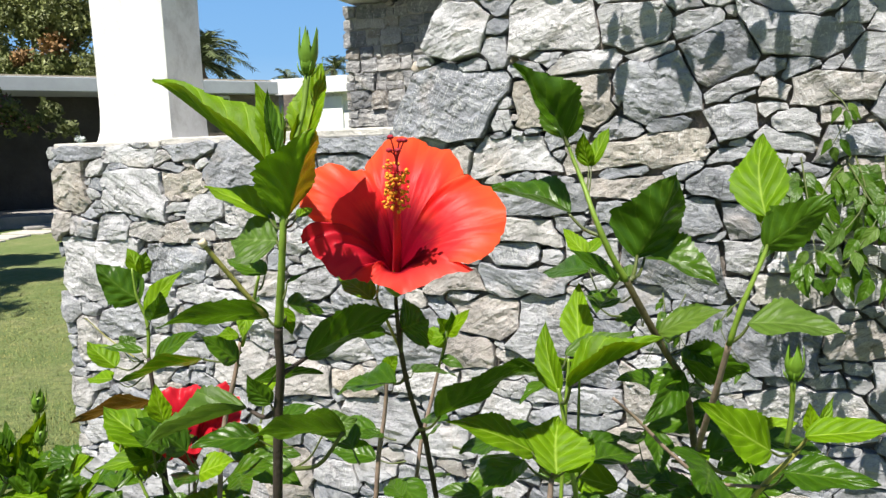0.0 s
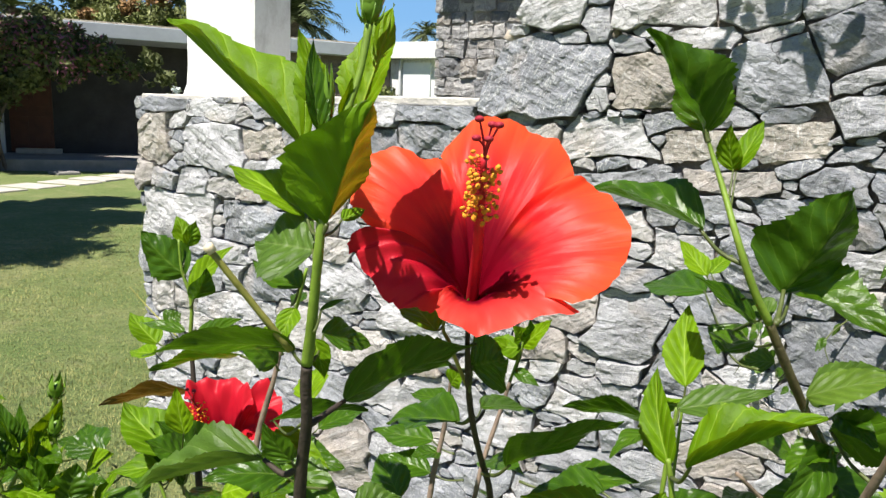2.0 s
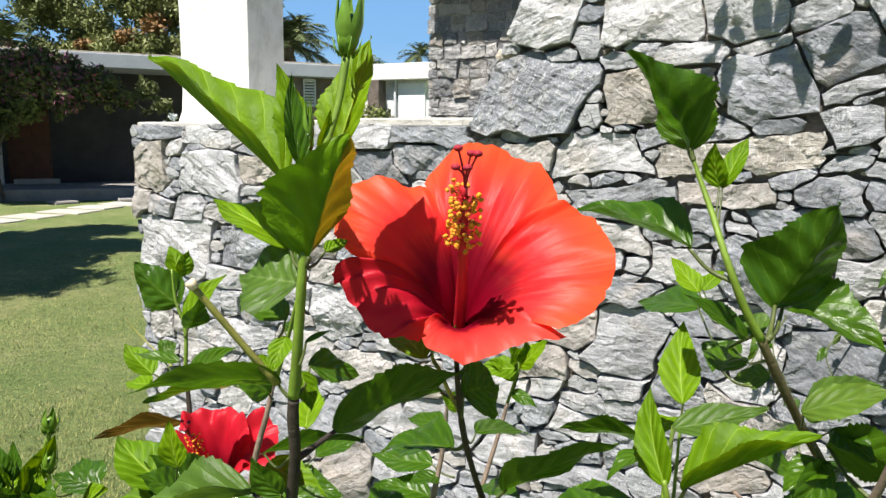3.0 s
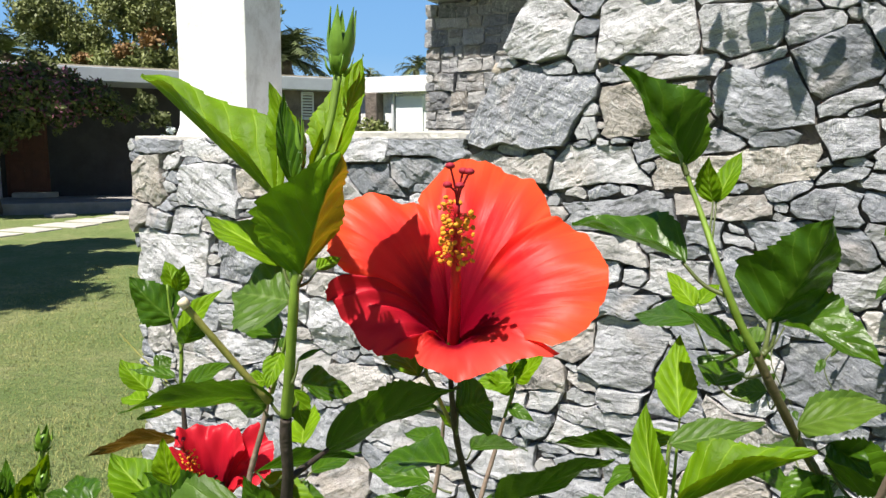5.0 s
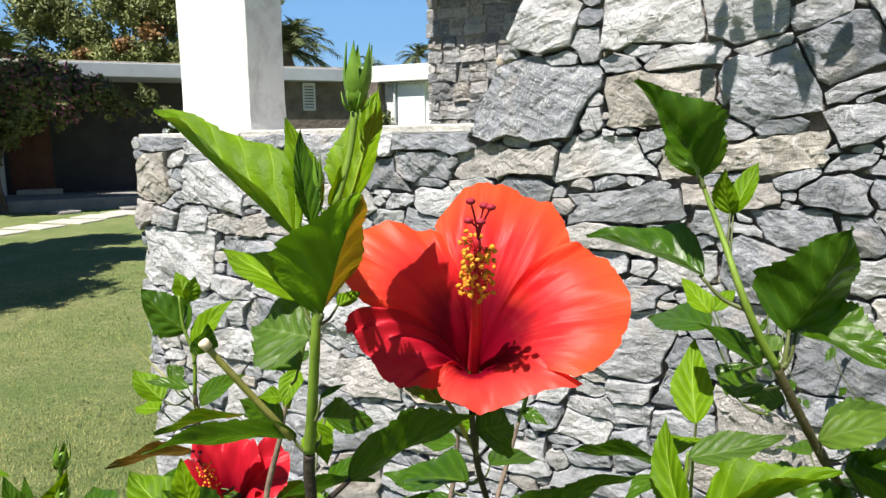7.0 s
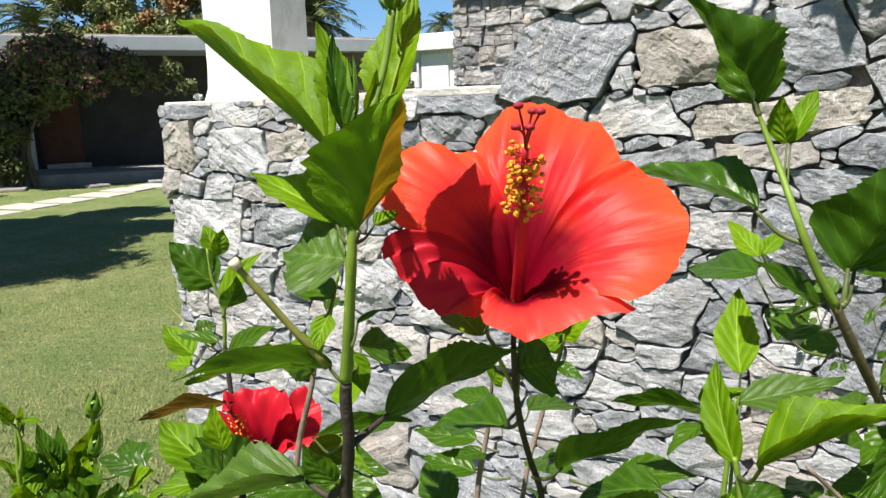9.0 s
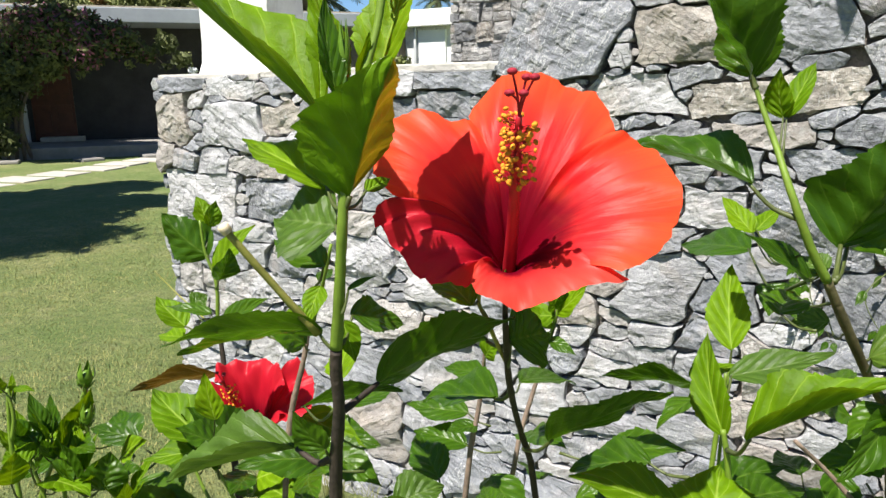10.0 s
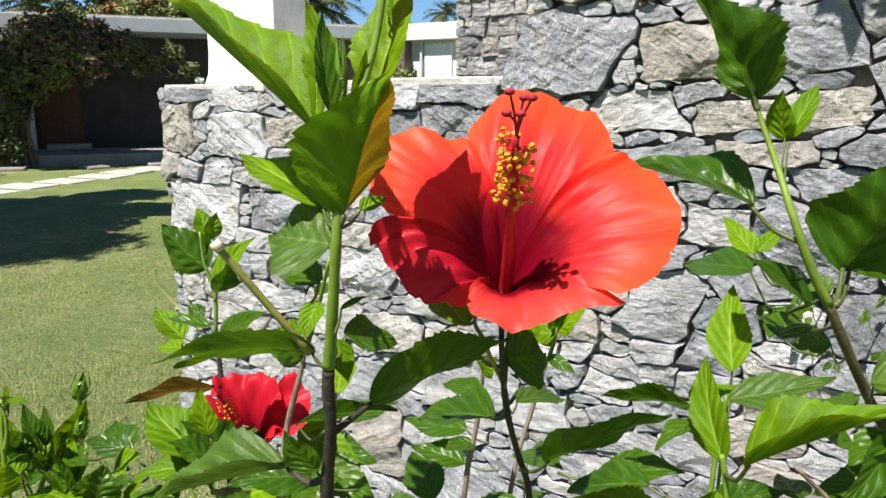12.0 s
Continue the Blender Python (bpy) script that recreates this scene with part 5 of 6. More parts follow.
leaf(bush_d, (0.2159, 0.5800, 1.4403), (0.2278, 0.5900, 1.4551), (-0.45, -0.53, 0.72), 0.0120, 0.50, 0.10, LEAF_Y, attach=(0.2192, 0.5740, 1.4270))
leaf(bush_d, (0.2076, 0.5750, 1.3695), (0.2633, 0.5500, 1.3677), (-0.12, -0.34, 0.93), 0.0429, 0.40, 0.12, LEAF_D, attach=(0.1991, 0.5790, 1.3548))
leaf(bush_d, (0.1766, 0.6300, 1.3242), (0.2197, 0.6000, 1.3268), (-0.55, -0.81, -0.22), 0.0395, -0.30, 0.12, LEAF_M, attach=(0.1944, 0.6050, 1.3051))
leaf(bush_d, (0.1760, 0.6200, 1.3172), (0.1370, 0.5800, 1.2914), (0.50, -0.76, 0.42), 0.0277, 0.50, 0.12, LEAF_M, attach=(0.1671, 0.6200, 1.3274))
leaf(bush_d, (0.1515, 0.6000, 1.3558), (0.1945, 0.5800, 1.3784), (-0.56, -0.39, 0.73), 0.0250, 0.20, 0.10, LEAF_D, attach=(0.1571, 0.6150, 1.3417))
leaf(bush_d, (0.1100, 0.6200, 1.3712), (0.1248, 0.6600, 1.3739), (0.08, -0.10, 0.99), 0.0275, 0.30, 0.10, LEAF_M, attach=(0.1242, 0.6000, 1.3691))
bush_e = thing("hibiscus_bush", (0.225, 0.560, 0.000), "hibiscus shoot with a pale green bud and bright leaves", "flowering shrub", "hibiscus bushes")
stem(bush_e, OLIVESTEM, [(0.2500, 0.5600, 1.2968, 0.0011), (0.2413, 0.5650, 1.2778, 0.0016), (0.2246, 0.5700, 1.2538, 0.0018), (0.2168, 0.5800, 1.2331, 0.0020), (0.2168, 0.6100, 0.6166, 0.0027), (0.2168, 0.6400, -0.0300, 0.0031)])
stem(bush_e, PALEBARK, [(0.2188, 0.5700, 1.2485, 0.0013), (0.1895, 0.6000, 1.2385, 0.0013), (0.1636, 0.6000, 1.2590, 0.0015), (0.1376, 0.6000, 1.2864, 0.0013), (0.1167, 0.5900, 1.3083, 0.0011)])
bud(bush_e, (0.2307, 0.5500, 1.3363), (0.2312, 0.5500, 1.3609), 0.0061, foot=(0.2322, 0.5600, 1.2842))
leaf(bush_e, (0.2205, 0.5550, 1.2822), (0.1663, 0.5400, 1.3240), (0.51, -0.77, 0.39), 0.0373, 0.35, 0.12, LEAF_Y, attach=(0.2375, 0.5650, 1.2757))
leaf(bush_e, (0.2402, 0.5500, 1.2960), (0.2930, 0.5300, 1.3107), (-0.34, -0.22, 0.92), 0.0287, 0.40, 0.10, LEAF_Y, attach=(0.2394, 0.5650, 1.2778))
leaf(bush_e, (0.2494, 0.5600, 1.2927), (0.2461, 0.5600, 1.3166), (-0.01, -1.00, -0.00), 0.0134, 0.50, 0.10, LEAF_Y, attach=(0.2474, 0.5620, 1.2876))
leaf(bush_e, (0.2521, 0.5600, 1.2906), (0.2667, 0.5700, 1.3179), (0.29, -0.94, 0.19), 0.0119, 0.50, 0.10, LEAF_Y, attach=(0.2474, 0.5620, 1.2876))
leaf(bush_e, (0.1804, 0.5700, 1.2686), (0.1647, 0.5200, 1.2677), (0.58, -0.20, 0.79), 0.0548, -0.15, 0.20, LEAF_M, attach=(0.2040, 0.5800, 1.2531))
leaf(bush_e, (0.2223, 0.5400, 1.2748), (0.2706, 0.5100, 1.2804), (-0.27, -0.26, 0.93), 0.0325, 0.30, 0.12, LEAF_M, attach=(0.2208, 0.5700, 1.2494))
leaf(bush_e, (0.2186, 0.5800, 1.2399), (0.2605, 0.6000, 1.2521), (-0.25, -0.07, 0.97), 0.0230, 0.30, 0.10, LEAF_M, attach=(0.2208, 0.5800, 1.2354))
bush_f = thing("hibiscus_bush", (0.077, 0.560, 0.000), "low hibiscus shoot with glossy yellow-green leaves", "flowering shrub", "hibiscus bushes")
stem(bush_f, GREENSTEM, [(0.0728, 0.5550, 1.3283, 0.0013), (0.0753, 0.5550, 1.3172, 0.0016), (0.0753, 0.5950, 0.6586, 0.0021), (0.0753, 0.6350, -0.0300, 0.0025)])
leaf(bush_f, (0.0736, 0.5550, 1.3245), (0.0664, 0.5850, 1.3706), (-0.44, -0.78, 0.44), 0.0232, 0.85, 0.08, LEAF_Y)
leaf(bush_f, (0.0766, 0.5200, 1.3411), (0.1370, 0.5200, 1.3739), (-0.47, -0.02, 0.88), 0.0420, 1.40, 0.12, LEAF_Y, attach=(0.0755, 0.5530, 1.3183))
leaf(bush_f, (0.1102, 0.7510, 1.2989), (0.1146, 0.8030, 1.3545), (-0.28, -0.62, 0.73), 0.0352, 0.60, 0.10, LEAF_Y, attach=(0.1095, 0.7520, 1.2850))
stem(bush_f, GREENSTEM, [(0.1096, 0.7520, 1.2880, 0.0011), (0.1085, 0.7520, 1.2500, 0.0014), (0.1000, 0.7450, 0.6200, 0.0020), (0.1000, 0.7400, -0.0300, 0.0024)])
leaf(bush_f, (0.0817, 0.6000, 1.3392), (0.1344, 0.6000, 1.3572), (-0.29, -0.42, 0.86), 0.0252, 0.30, 0.10, LEAF_D, attach=(0.0753, 0.5700, 1.3379))
leaf(bush_f, (0.0765, 0.6800, 1.2984), (0.0132, 0.7200, 1.2827), (0.23, 0.64, 0.73), 0.0358, 0.30, 0.12, LEAF_M, attach=(0.0860, 0.6600, 1.2979))
leaf(bush_f, (0.0729, 0.6600, 1.2985), (0.0471, 0.6300, 1.2883), (-0.29, -0.07, 0.95), 0.0190, 0.50, 0.12, LEAF_M, attach=(0.0860, 0.6600, 1.2979))
leaf(bush_f, (0.0764, 0.7200, 1.2879), (0.1143, 0.7400, 1.2906), (0.04, -0.21, 0.98), 0.0221, 0.30, 0.10, LEAF_Y, attach=(0.0904, 0.6800, 1.2935))
stem(bush_f, GREENSTEM, [(0.0892, 0.6500, 1.3208, 0.0012), (0.0883, 0.6500, 1.3027, 0.0015), (0.0863, 0.6500, 1.2781, 0.0017), (0.0863, 0.6650, 0.6391, 0.0022), (0.0863, 0.6800, -0.0300, 0.0026)])
stem(bush_f, PALEBARK, [(0.0673, 0.5300, 1.2776, 0.0013), (0.0661, 0.5300, 1.2711, 0.0018), (0.0649, 0.5300, 1.2575, 0.0021), (0.0649, 0.5800, 0.6287, 0.0028), (0.0649, 0.6300, -0.0300, 0.0032)])
leaf(bush_f, (0.0543, 0.5250, 1.2937), (-0.0022, 0.5000, 1.3252), (0.56, -0.29, 0.78), 0.0334, 0.35, 0.12, LEAF_Y, attach=(0.0669, 0.5300, 1.2740))
leaf(bush_f, (0.0689, 0.5200, 1.2809), (0.0741, 0.5600, 1.3053), (0.17, -0.53, 0.83), 0.0509, 0.35, 0.10, LEAF_Y, attach=(0.0669, 0.5300, 1.2740))
leaf(bush_f, (0.0754, 0.5300, 1.2781), (0.0969, 0.5500, 1.2940), (-0.21, -0.46, 0.86), 0.0274, 0.40, 0.10, LEAF_Y, attach=(0.0669, 0.5300, 1.2740))
leaf(bush_f, (0.0489, 0.5400, 1.2814), (0.0176, 0.5200, 1.2649), (-0.32, -0.24, 0.91), 0.0334, 0.30, 0.10, LEAF_M, attach=(0.0646, 0.5300, 1.2719))
bush_g = thing("hibiscus_bush", (-0.364, 0.800, 0.000), "hibiscus bush with a half-hidden crumpled crimson flower", "flowering shrub", "hibiscus bushes")
stem(bush_g, GREENSTEM, [(-0.3695, 0.8000, 1.3783, 0.0011), (-0.3661, 0.8000, 1.3442, 0.0016), (-0.3589, 0.8000, 1.3244, 0.0019), (-0.3598, 0.8000, 1.2743, 0.0022)])
stem(bush_g, BARK, [(-0.3597, 0.8000, 1.2773, 0.0023), (-0.3579, 0.8000, 1.2446, 0.0025), (-0.3434, 0.7800, 1.1582, 0.0033), (-0.3334, 0.8050, 0.5791, 0.0043), (-0.3234, 0.8300, -0.0300, 0.0049)])
leaf(bush_g, (-0.3631, 0.8000, 1.3426), (-0.4104, 0.8000, 1.3847), (0.11, -0.99, 0.12), 0.0474, -0.30, 0.10, LEAF_M, attach=(-0.3618, 0.8000, 1.3300))
leaf(bush_g, (-0.3686, 0.8100, 1.3708), (-0.3836, 0.8200, 1.3986), (0.64, -0.54, 0.54), 0.0229, 0.40, 0.10, LEAF_Y, attach=(-0.3659, 0.8000, 1.3499))
leaf(bush_g, (-0.3661, 0.8100, 1.3698), (-0.3623, 0.8200, 1.3950), (0.87, -0.48, 0.06), 0.0205, 0.40, 0.10, LEAF_Y, attach=(-0.3659, 0.8000, 1.3499))
leaf(bush_g, (-0.3575, 0.8000, 1.3274), (-0.3220, 0.8200, 1.3716), (-0.08, -0.88, 0.46), 0.0272, 0.50, 0.10, LEAF_Y, attach=(-0.3591, 0.8000, 1.3185))
leaf(bush_g, (-0.3487, 0.7900, 1.3219), (-0.3341, 0.7900, 1.3541), (0.77, -0.53, -0.35), 0.0298, 0.40, 0.10, LEAF_M, attach=(-0.3595, 0.8000, 1.3098))
leaf(bush_g, (-0.3656, 0.8000, 1.2845), (-0.4094, 0.7900, 1.2923), (0.22, -0.20, 0.96), 0.0205, 0.30, 0.10, LEAF_M, attach=(-0.3598, 0.8000, 1.2743))
leaf(bush_g, (-0.4166, 0.8300, 1.2565), (-0.4560, 0.8400, 1.2851), (0.48, -0.37, 0.79), 0.0342, 0.40, 0.10, LEAF_Y, attach=(-0.3661, 0.8000, 1.2738))
leaf(bush_g, (-0.4140, 0.8400, 1.2757), (-0.3995, 0.8500, 1.2866), (0.10, -0.80, 0.60), 0.0270, 0.30, 0.10, LEAF_M, attach=(-0.3661, 0.8000, 1.2738))
leaf(bush_g, (-0.3310, 0.7600, 1.2882), (-0.2712, 0.7400, 1.3236), (-0.51, -0.72, 0.46), 0.0259, 0.40, 0.10, LEAF_M, attach=(-0.3595, 0.8000, 1.2654))
leaf(bush_g, (-0.4396, 0.8600, 1.2333), (-0.4790, 0.8700, 1.2290), (-0.18, -0.29, 0.94), 0.0283, 0.30, 0.10, LEAF_Y, attach=(-0.3669, 0.8000, 1.2558))
leaf(bush_g, (-0.3240, 0.7400, 1.2490), (-0.4059, 0.7200, 1.2325), (-0.31, 0.60, 0.74), 0.0400, 0.30, 0.18, LEAF_B, attach=(-0.3520, 0.7900, 1.2130))
stem(bush_g, OLIVESTEM, [(-0.4543, 0.8400, 1.3137, 0.0006), (-0.4335, 0.8400, 1.2931, 0.0007), (-0.3945, 0.8200, 1.2771, 0.0008), (-0.3619, 0.8000, 1.2682, 0.0010)])
stem(bush_g, PALEBARK, [(-0.1976, 0.6600, 1.3341, 0.0016), (-0.2052, 0.6600, 1.3018, 0.0021), (-0.2165, 0.6600, 1.2637, 0.0025), (-0.2237, 0.6600, 1.2249, 0.0026), (-0.2237, 0.6850, 0.6125, 0.0034), (-0.2237, 0.7100, -0.0300, 0.0039)])
stem(bush_g, GREENSTEM, [(-0.1618, 0.6200, 1.4021, 0.0011), (-0.1736, 0.6300, 1.3708, 0.0015), (-0.1922, 0.6500, 1.3335, 0.0017)])
leaf(bush_g, (-0.1705, 0.6200, 1.3738), (-0.1722, 0.6000, 1.3540), (0.12, -0.70, 0.70), 0.0168, 0.40, 0.10, LEAF_Y, attach=(-0.1771, 0.6300, 1.3623))
leaf(bush_g, (-0.1906, 0.6400, 1.3455), (-0.2055, 0.6300, 1.3475), (0.38, -0.40, 0.84), 0.0163, 0.40, 0.10, LEAF_Y, attach=(-0.1922, 0.6500, 1.3357))
leaf(bush_g, (-0.1932, 0.6400, 1.3238), (-0.2155, 0.6200, 1.3498), (0.83, -0.36, 0.44), 0.0284, 0.30, 0.10, LEAF_M, attach=(-0.1957, 0.6500, 1.3155))
leaf(bush_g, (-0.1769, 0.6300, 1.3746), (-0.1788, 0.6600, 1.3751), (0.34, 0.01, 0.94), 0.0098, 0.30, 0.10, LEAF_M, attach=(-0.1736, 0.6300, 1.3708))
leaf(bush_g, (-0.2537, 0.6000, 1.2645), (-0.3058, 0.6200, 1.2888), (0.29, -0.33, 0.90), 0.0401, 0.40, 0.10, LEAF_Y, attach=(-0.2623, 0.6200, 1.2303))
leaf(bush_g, (-0.2320, 0.5800, 1.2915), (-0.2370, 0.5800, 1.3237), (0.27, -0.96, 0.04), 0.0189, 0.50, 0.10, LEAF_Y, attach=(-0.2660, 0.6220, 1.2460))
leaf(bush_g, (-0.3007, 0.6600, 1.2326), (-0.3455, 0.6800, 1.2483), (0.31, -0.06, 0.95), 0.0322, 0.40, 0.10, LEAF_Y, attach=(-0.2754, 0.6400, 1.2172))
leaf(bush_g, (-0.2410, 0.6000, 1.2616), (-0.2626, 0.5800, 1.2823), (0.72, -0.06, 0.69), 0.0290, 0.40, 0.10, LEAF_M, attach=(-0.2577, 0.6200, 1.2308))
leaf(bush_g, (-0.2601, 0.6200, 1.2442), (-0.3076, 0.6000, 1.2409), (0.06, -0.30, 0.95), 0.0285, 0.40, 0.12, LEAF_Y, attach=(-0.2585, 0.6200, 1.2215))
leaf(bush_g, (-0.2174, 0.6000, 1.2385), (-0.1852, 0.6000, 1.2510), (-0.32, -0.46, 0.83), 0.0308, 0.30, 0.12, LEAF_Y, attach=(-0.2368, 0.6200, 1.2104))
leaf(bush_g, (-0.2353, 0.6200, 1.2290), (-0.2255, 0.5800, 1.2369), (0.09, 0.21, 0.97), 0.0275, 0.30, 0.12, LEAF_M, attach=(-0.2368, 0.6200, 1.2104))
stem(bush_g, PALEBARK, [(-0.2856, 0.7325, 1.1750, 0.0016), (-0.2860, 0.7320, 1.1528, 0.0020), (-0.2750, 0.7280, 1.1057, 0.0023), (-0.2672, 0.7250, 0.6029, 0.0030), (-0.2672, 0.7200, -0.0300, 0.0034)])
bush_h = thing("hibiscus_bush", (-0.403, 0.620, 0.000), "low hibiscus shoots with small green buds beside the lawn", "flowering shrub", "hibiscus bushes")
stem(bush_h, GREENSTEM, [(-0.3735, 0.6300, 1.2783, 0.0011), (-0.3899, 0.6300, 1.2436, 0.0015), (-0.4056, 0.6200, 1.2133, 0.0018), (-0.4213, 0.6200, 1.1815, 0.0020), (-0.4213, 0.6450, 0.5907, 0.0027), (-0.4213, 0.6700, -0.0300, 0.0031)])
stem(bush_h, GREENSTEM, [(-0.3674, 0.6200, 1.2510, 0.0009), (-0.3699, 0.6200, 1.2271, 0.0010), (-0.3773, 0.6200, 1.1971, 0.0013), (-0.3673, 0.6500, 0.5986, 0.0017), (-0.3573, 0.6800, -0.0300, 0.0020)])
stem(bush_h, GREENSTEM, [(-0.3921, 0.5800, 1.2989, 0.0011), (-0.3964, 0.5800, 1.2597, 0.0016), (-0.3971, 0.5800, 1.2101, 0.0020), (-0.3971, 0.6050, 0.6050, 0.0026), (-0.3971, 0.6300, -0.0300, 0.0030)])
bud(bush_h, (-0.3726, 0.6300, 1.2811), (-0.3687, 0.6300, 1.3008), 0.0060, foot=(-0.3782, 0.6300, 1.2638))
bud(bush_h, (-0.3673, 0.6200, 1.2547), (-0.3626, 0.6200, 1.2737), 0.0051, foot=(-0.3690, 0.6200, 1.2367))
leaf(bush_h, (-0.4017, 0.6300, 1.2375), (-0.3583, 0.6200, 1.2859), (0.41, -0.75, -0.52), 0.0242, 0.60, 0.10, LEAF_Y, attach=(-0.3952, 0.6300, 1.2357))
leaf(bush_h, (-0.3929, 0.6000, 1.2425), (-0.4088, 0.6000, 1.2651), (0.77, -0.33, 0.54), 0.0209, 0.40, 0.10, LEAF_M, attach=(-0.4021, 0.6200, 1.2185))
leaf(bush_h, (-0.4150, 0.6300, 1.2263), (-0.4298, 0.6400, 1.2452), (0.69, -0.27, 0.68), 0.0235, 0.40, 0.10, LEAF_Y, attach=(-0.3991, 0.6200, 1.2213))
leaf(bush_h, (-0.3773, 0.6100, 1.2412), (-0.3442, 0.6000, 1.2457), (-0.23, -0.37, 0.90), 0.0250, 0.30, 0.10, LEAF_M, attach=(-0.3965, 0.6200, 1.2216))
leaf(bush_h, (-0.3874, 0.5800, 1.2993), (-0.3689, 0.5800, 1.2993), (0.00, -0.37, 0.93), 0.0070, 0.30, 0.10, LEAF_Y, attach=(-0.3935, 0.5800, 1.2860))
leaf(bush_h, (-0.3841, 0.5800, 1.2434), (-0.4020, 0.5800, 1.2502), (0.36, -0.08, 0.93), 0.0282, 0.30, 0.10, LEAF_Y, attach=(-0.4187, 0.6200, 1.1969))
leaf(bush_h, (-0.3922, 0.6000, 1.2170), (-0.3361, 0.5800, 1.2226), (-0.06, 0.11, 0.99), 0.0328, 0.30, 0.10, LEAF_Y, attach=(-0.4189, 0.6200, 1.1893))
leaf(bush_h, (-0.3464, 0.6000, 1.2134), (-0.3409, 0.6100, 1.2406), (0.69, -0.71, 0.12), 0.0334, 0.40, 0.10, LEAF_M, attach=(-0.3773, 0.6200, 1.1971))
leaf(bush_h, (-0.3571, 0.6400, 1.2174), (-0.3321, 0.6400, 1.2348), (-0.39, -0.73, 0.56), 0.0222, 0.30, 0.10, LEAF_Y, attach=(-0.3714, 0.6200, 1.2028))
leaf(bush_h, (-0.3503, 0.6200, 1.2102), (-0.3242, 0.6200, 1.2229), (-0.39, -0.43, 0.81), 0.0215, 0.30, 0.10, LEAF_M, attach=(-0.3721, 0.6200, 1.1978))
leaf(bush_h, (-0.3810, 0.5600, 1.2379), (-0.3736, 0.5600, 1.2644), (0.91, -0.33, -0.26), 0.0230, 0.30, 0.10, LEAF_Y, attach=(-0.3967, 0.5800, 1.2124))
leaf(bush_h, (-0.3771, 0.6000, 1.2189), (-0.3646, 0.6000, 1.2366), (-0.13, -0.99, 0.09), 0.0251, 0.30, 0.10, LEAF_M, attach=(-0.4189, 0.6200, 1.1893))
leaf(bush_h, (-0.3861, 0.5600, 1.3646), (-0.3652, 0.5600, 1.4148), (0.40, -0.90, -0.17), 0.0160, 0.50, 0.10, LEAF_Y, attach=(-0.4053, 0.5750, 1.3100))
leaf(bush_h, (-0.3993, 0.5700, 1.3495), (-0.4008, 0.5700, 1.3890), (0.93, -0.37, 0.04), 0.0190, 0.40, 0.10, LEAF_Y, attach=(-0.4053, 0.5750, 1.3100))
stem(bush_h, GREENSTEM, [(-0.3834, 0.5600, 1.3694, 0.0010), (-0.4062, 0.5750, 1.3099, 0.0013), (-0.4239, 0.5800, 1.2218, 0.0016), (-0.4239, 0.6050, 0.6109, 0.0021), (-0.4239, 0.6300, -0.0300, 0.0025)])
leaf(bush_a, (-0.0447, 0.4050, 1.3585), (-0.0887, 0.3880, 1.3626), (-0.17, 0.62, 0.76), 0.0420, 0.30, 0.20, LEAF_M, attach=(-0.0843, 0.4400, 1.3217))
leaf(bush_a, (-0.0640, 0.4300, 1.3463), (-0.0465, 0.4400, 1.3514), (0.15, -0.65, 0.75), 0.0199, 0.30, 0.10, LEAF_D, attach=(-0.0843, 0.4400, 1.3217))
leaf(bush_g, (-0.2359, 0.6200, 1.2492), (-0.2667, 0.6000, 1.2873), (0.81, -0.29, 0.50), 0.0378, 0.50, 0.10, LEAF_M, attach=(-0.2368, 0.6400, 1.2243))
leaf(bush_g, (-0.2380, 0.6760, 1.3140), (-0.3200, 0.6720, 1.2930), (0.20, 0.45, 0.86), 0.0420, 0.35, 0.16, LEAF_M, attach=(-0.1976, 0.6600, 1.3250))
rosette(bush_h, (-0.4060, 0.600, 1.2420), (-0.4000, 0.610, 1.1700), 7, 0.036, 1)
rosette(bush_h, (-0.3860, 0.605, 1.2480), (-0.3900, 0.615, 1.1700), 6, 0.032, 2)
rosette(bush_h, (-0.3600, 0.600, 1.2250), (-0.3650, 0.615, 1.1600), 7, 0.036, 3)
rosette(bush_h, (-0.3320, 0.610, 1.2080), (-0.3450, 0.620, 1.1500), 6, 0.036, 4)
rosette(bush_h, (-0.3921, 0.580, 1.2960), (-0.3950, 0.580, 1.2600), 4, 0.022, 5)
rosette(bush_g, (-0.2700, 0.620, 1.2420), (-0.2500, 0.630, 1.1900), 7, 0.040, 6)
rosette(bush_g, (-0.2950, 0.640, 1.2250), (-0.2700, 0.640, 1.1700), 6, 0.036, 7)
low_leaves(bush_a, (-0.102, 0.470, 1.335), 12, 1)
low_leaves(bush_b, (-0.033, 0.660, 1.229), 18, 2)
low_leaves(bush_c, (-0.081, 0.800, 1.146), 14, 3)
low_leaves(bush_d, (0.199, 0.680, 1.260), 44, 4)
low_leaves(bush_e, (0.224, 0.600, 1.218), 42, 5)
low_leaves(bush_f, (0.070, 0.620, 1.266), 22, 6)
low_leaves(bush_g, (-0.251, 0.660, 1.222), 36, 7)
low_leaves(bush_h, (-0.378, 0.620, 1.215), 30, 8)
flower = thing("hibiscus_flower", (-0.0286, 0.4880, 1.4257), "wide open orange-red hibiscus flower with a yellow-tipped column", "flower")
THROAT, TIP = Vector((-0.0286, 0.4880, 1.4257)), Vector((-0.0180, 0.4360, 1.5039))
THROAT_TWO = Vector((-0.2850, 0.7280, 1.1870))

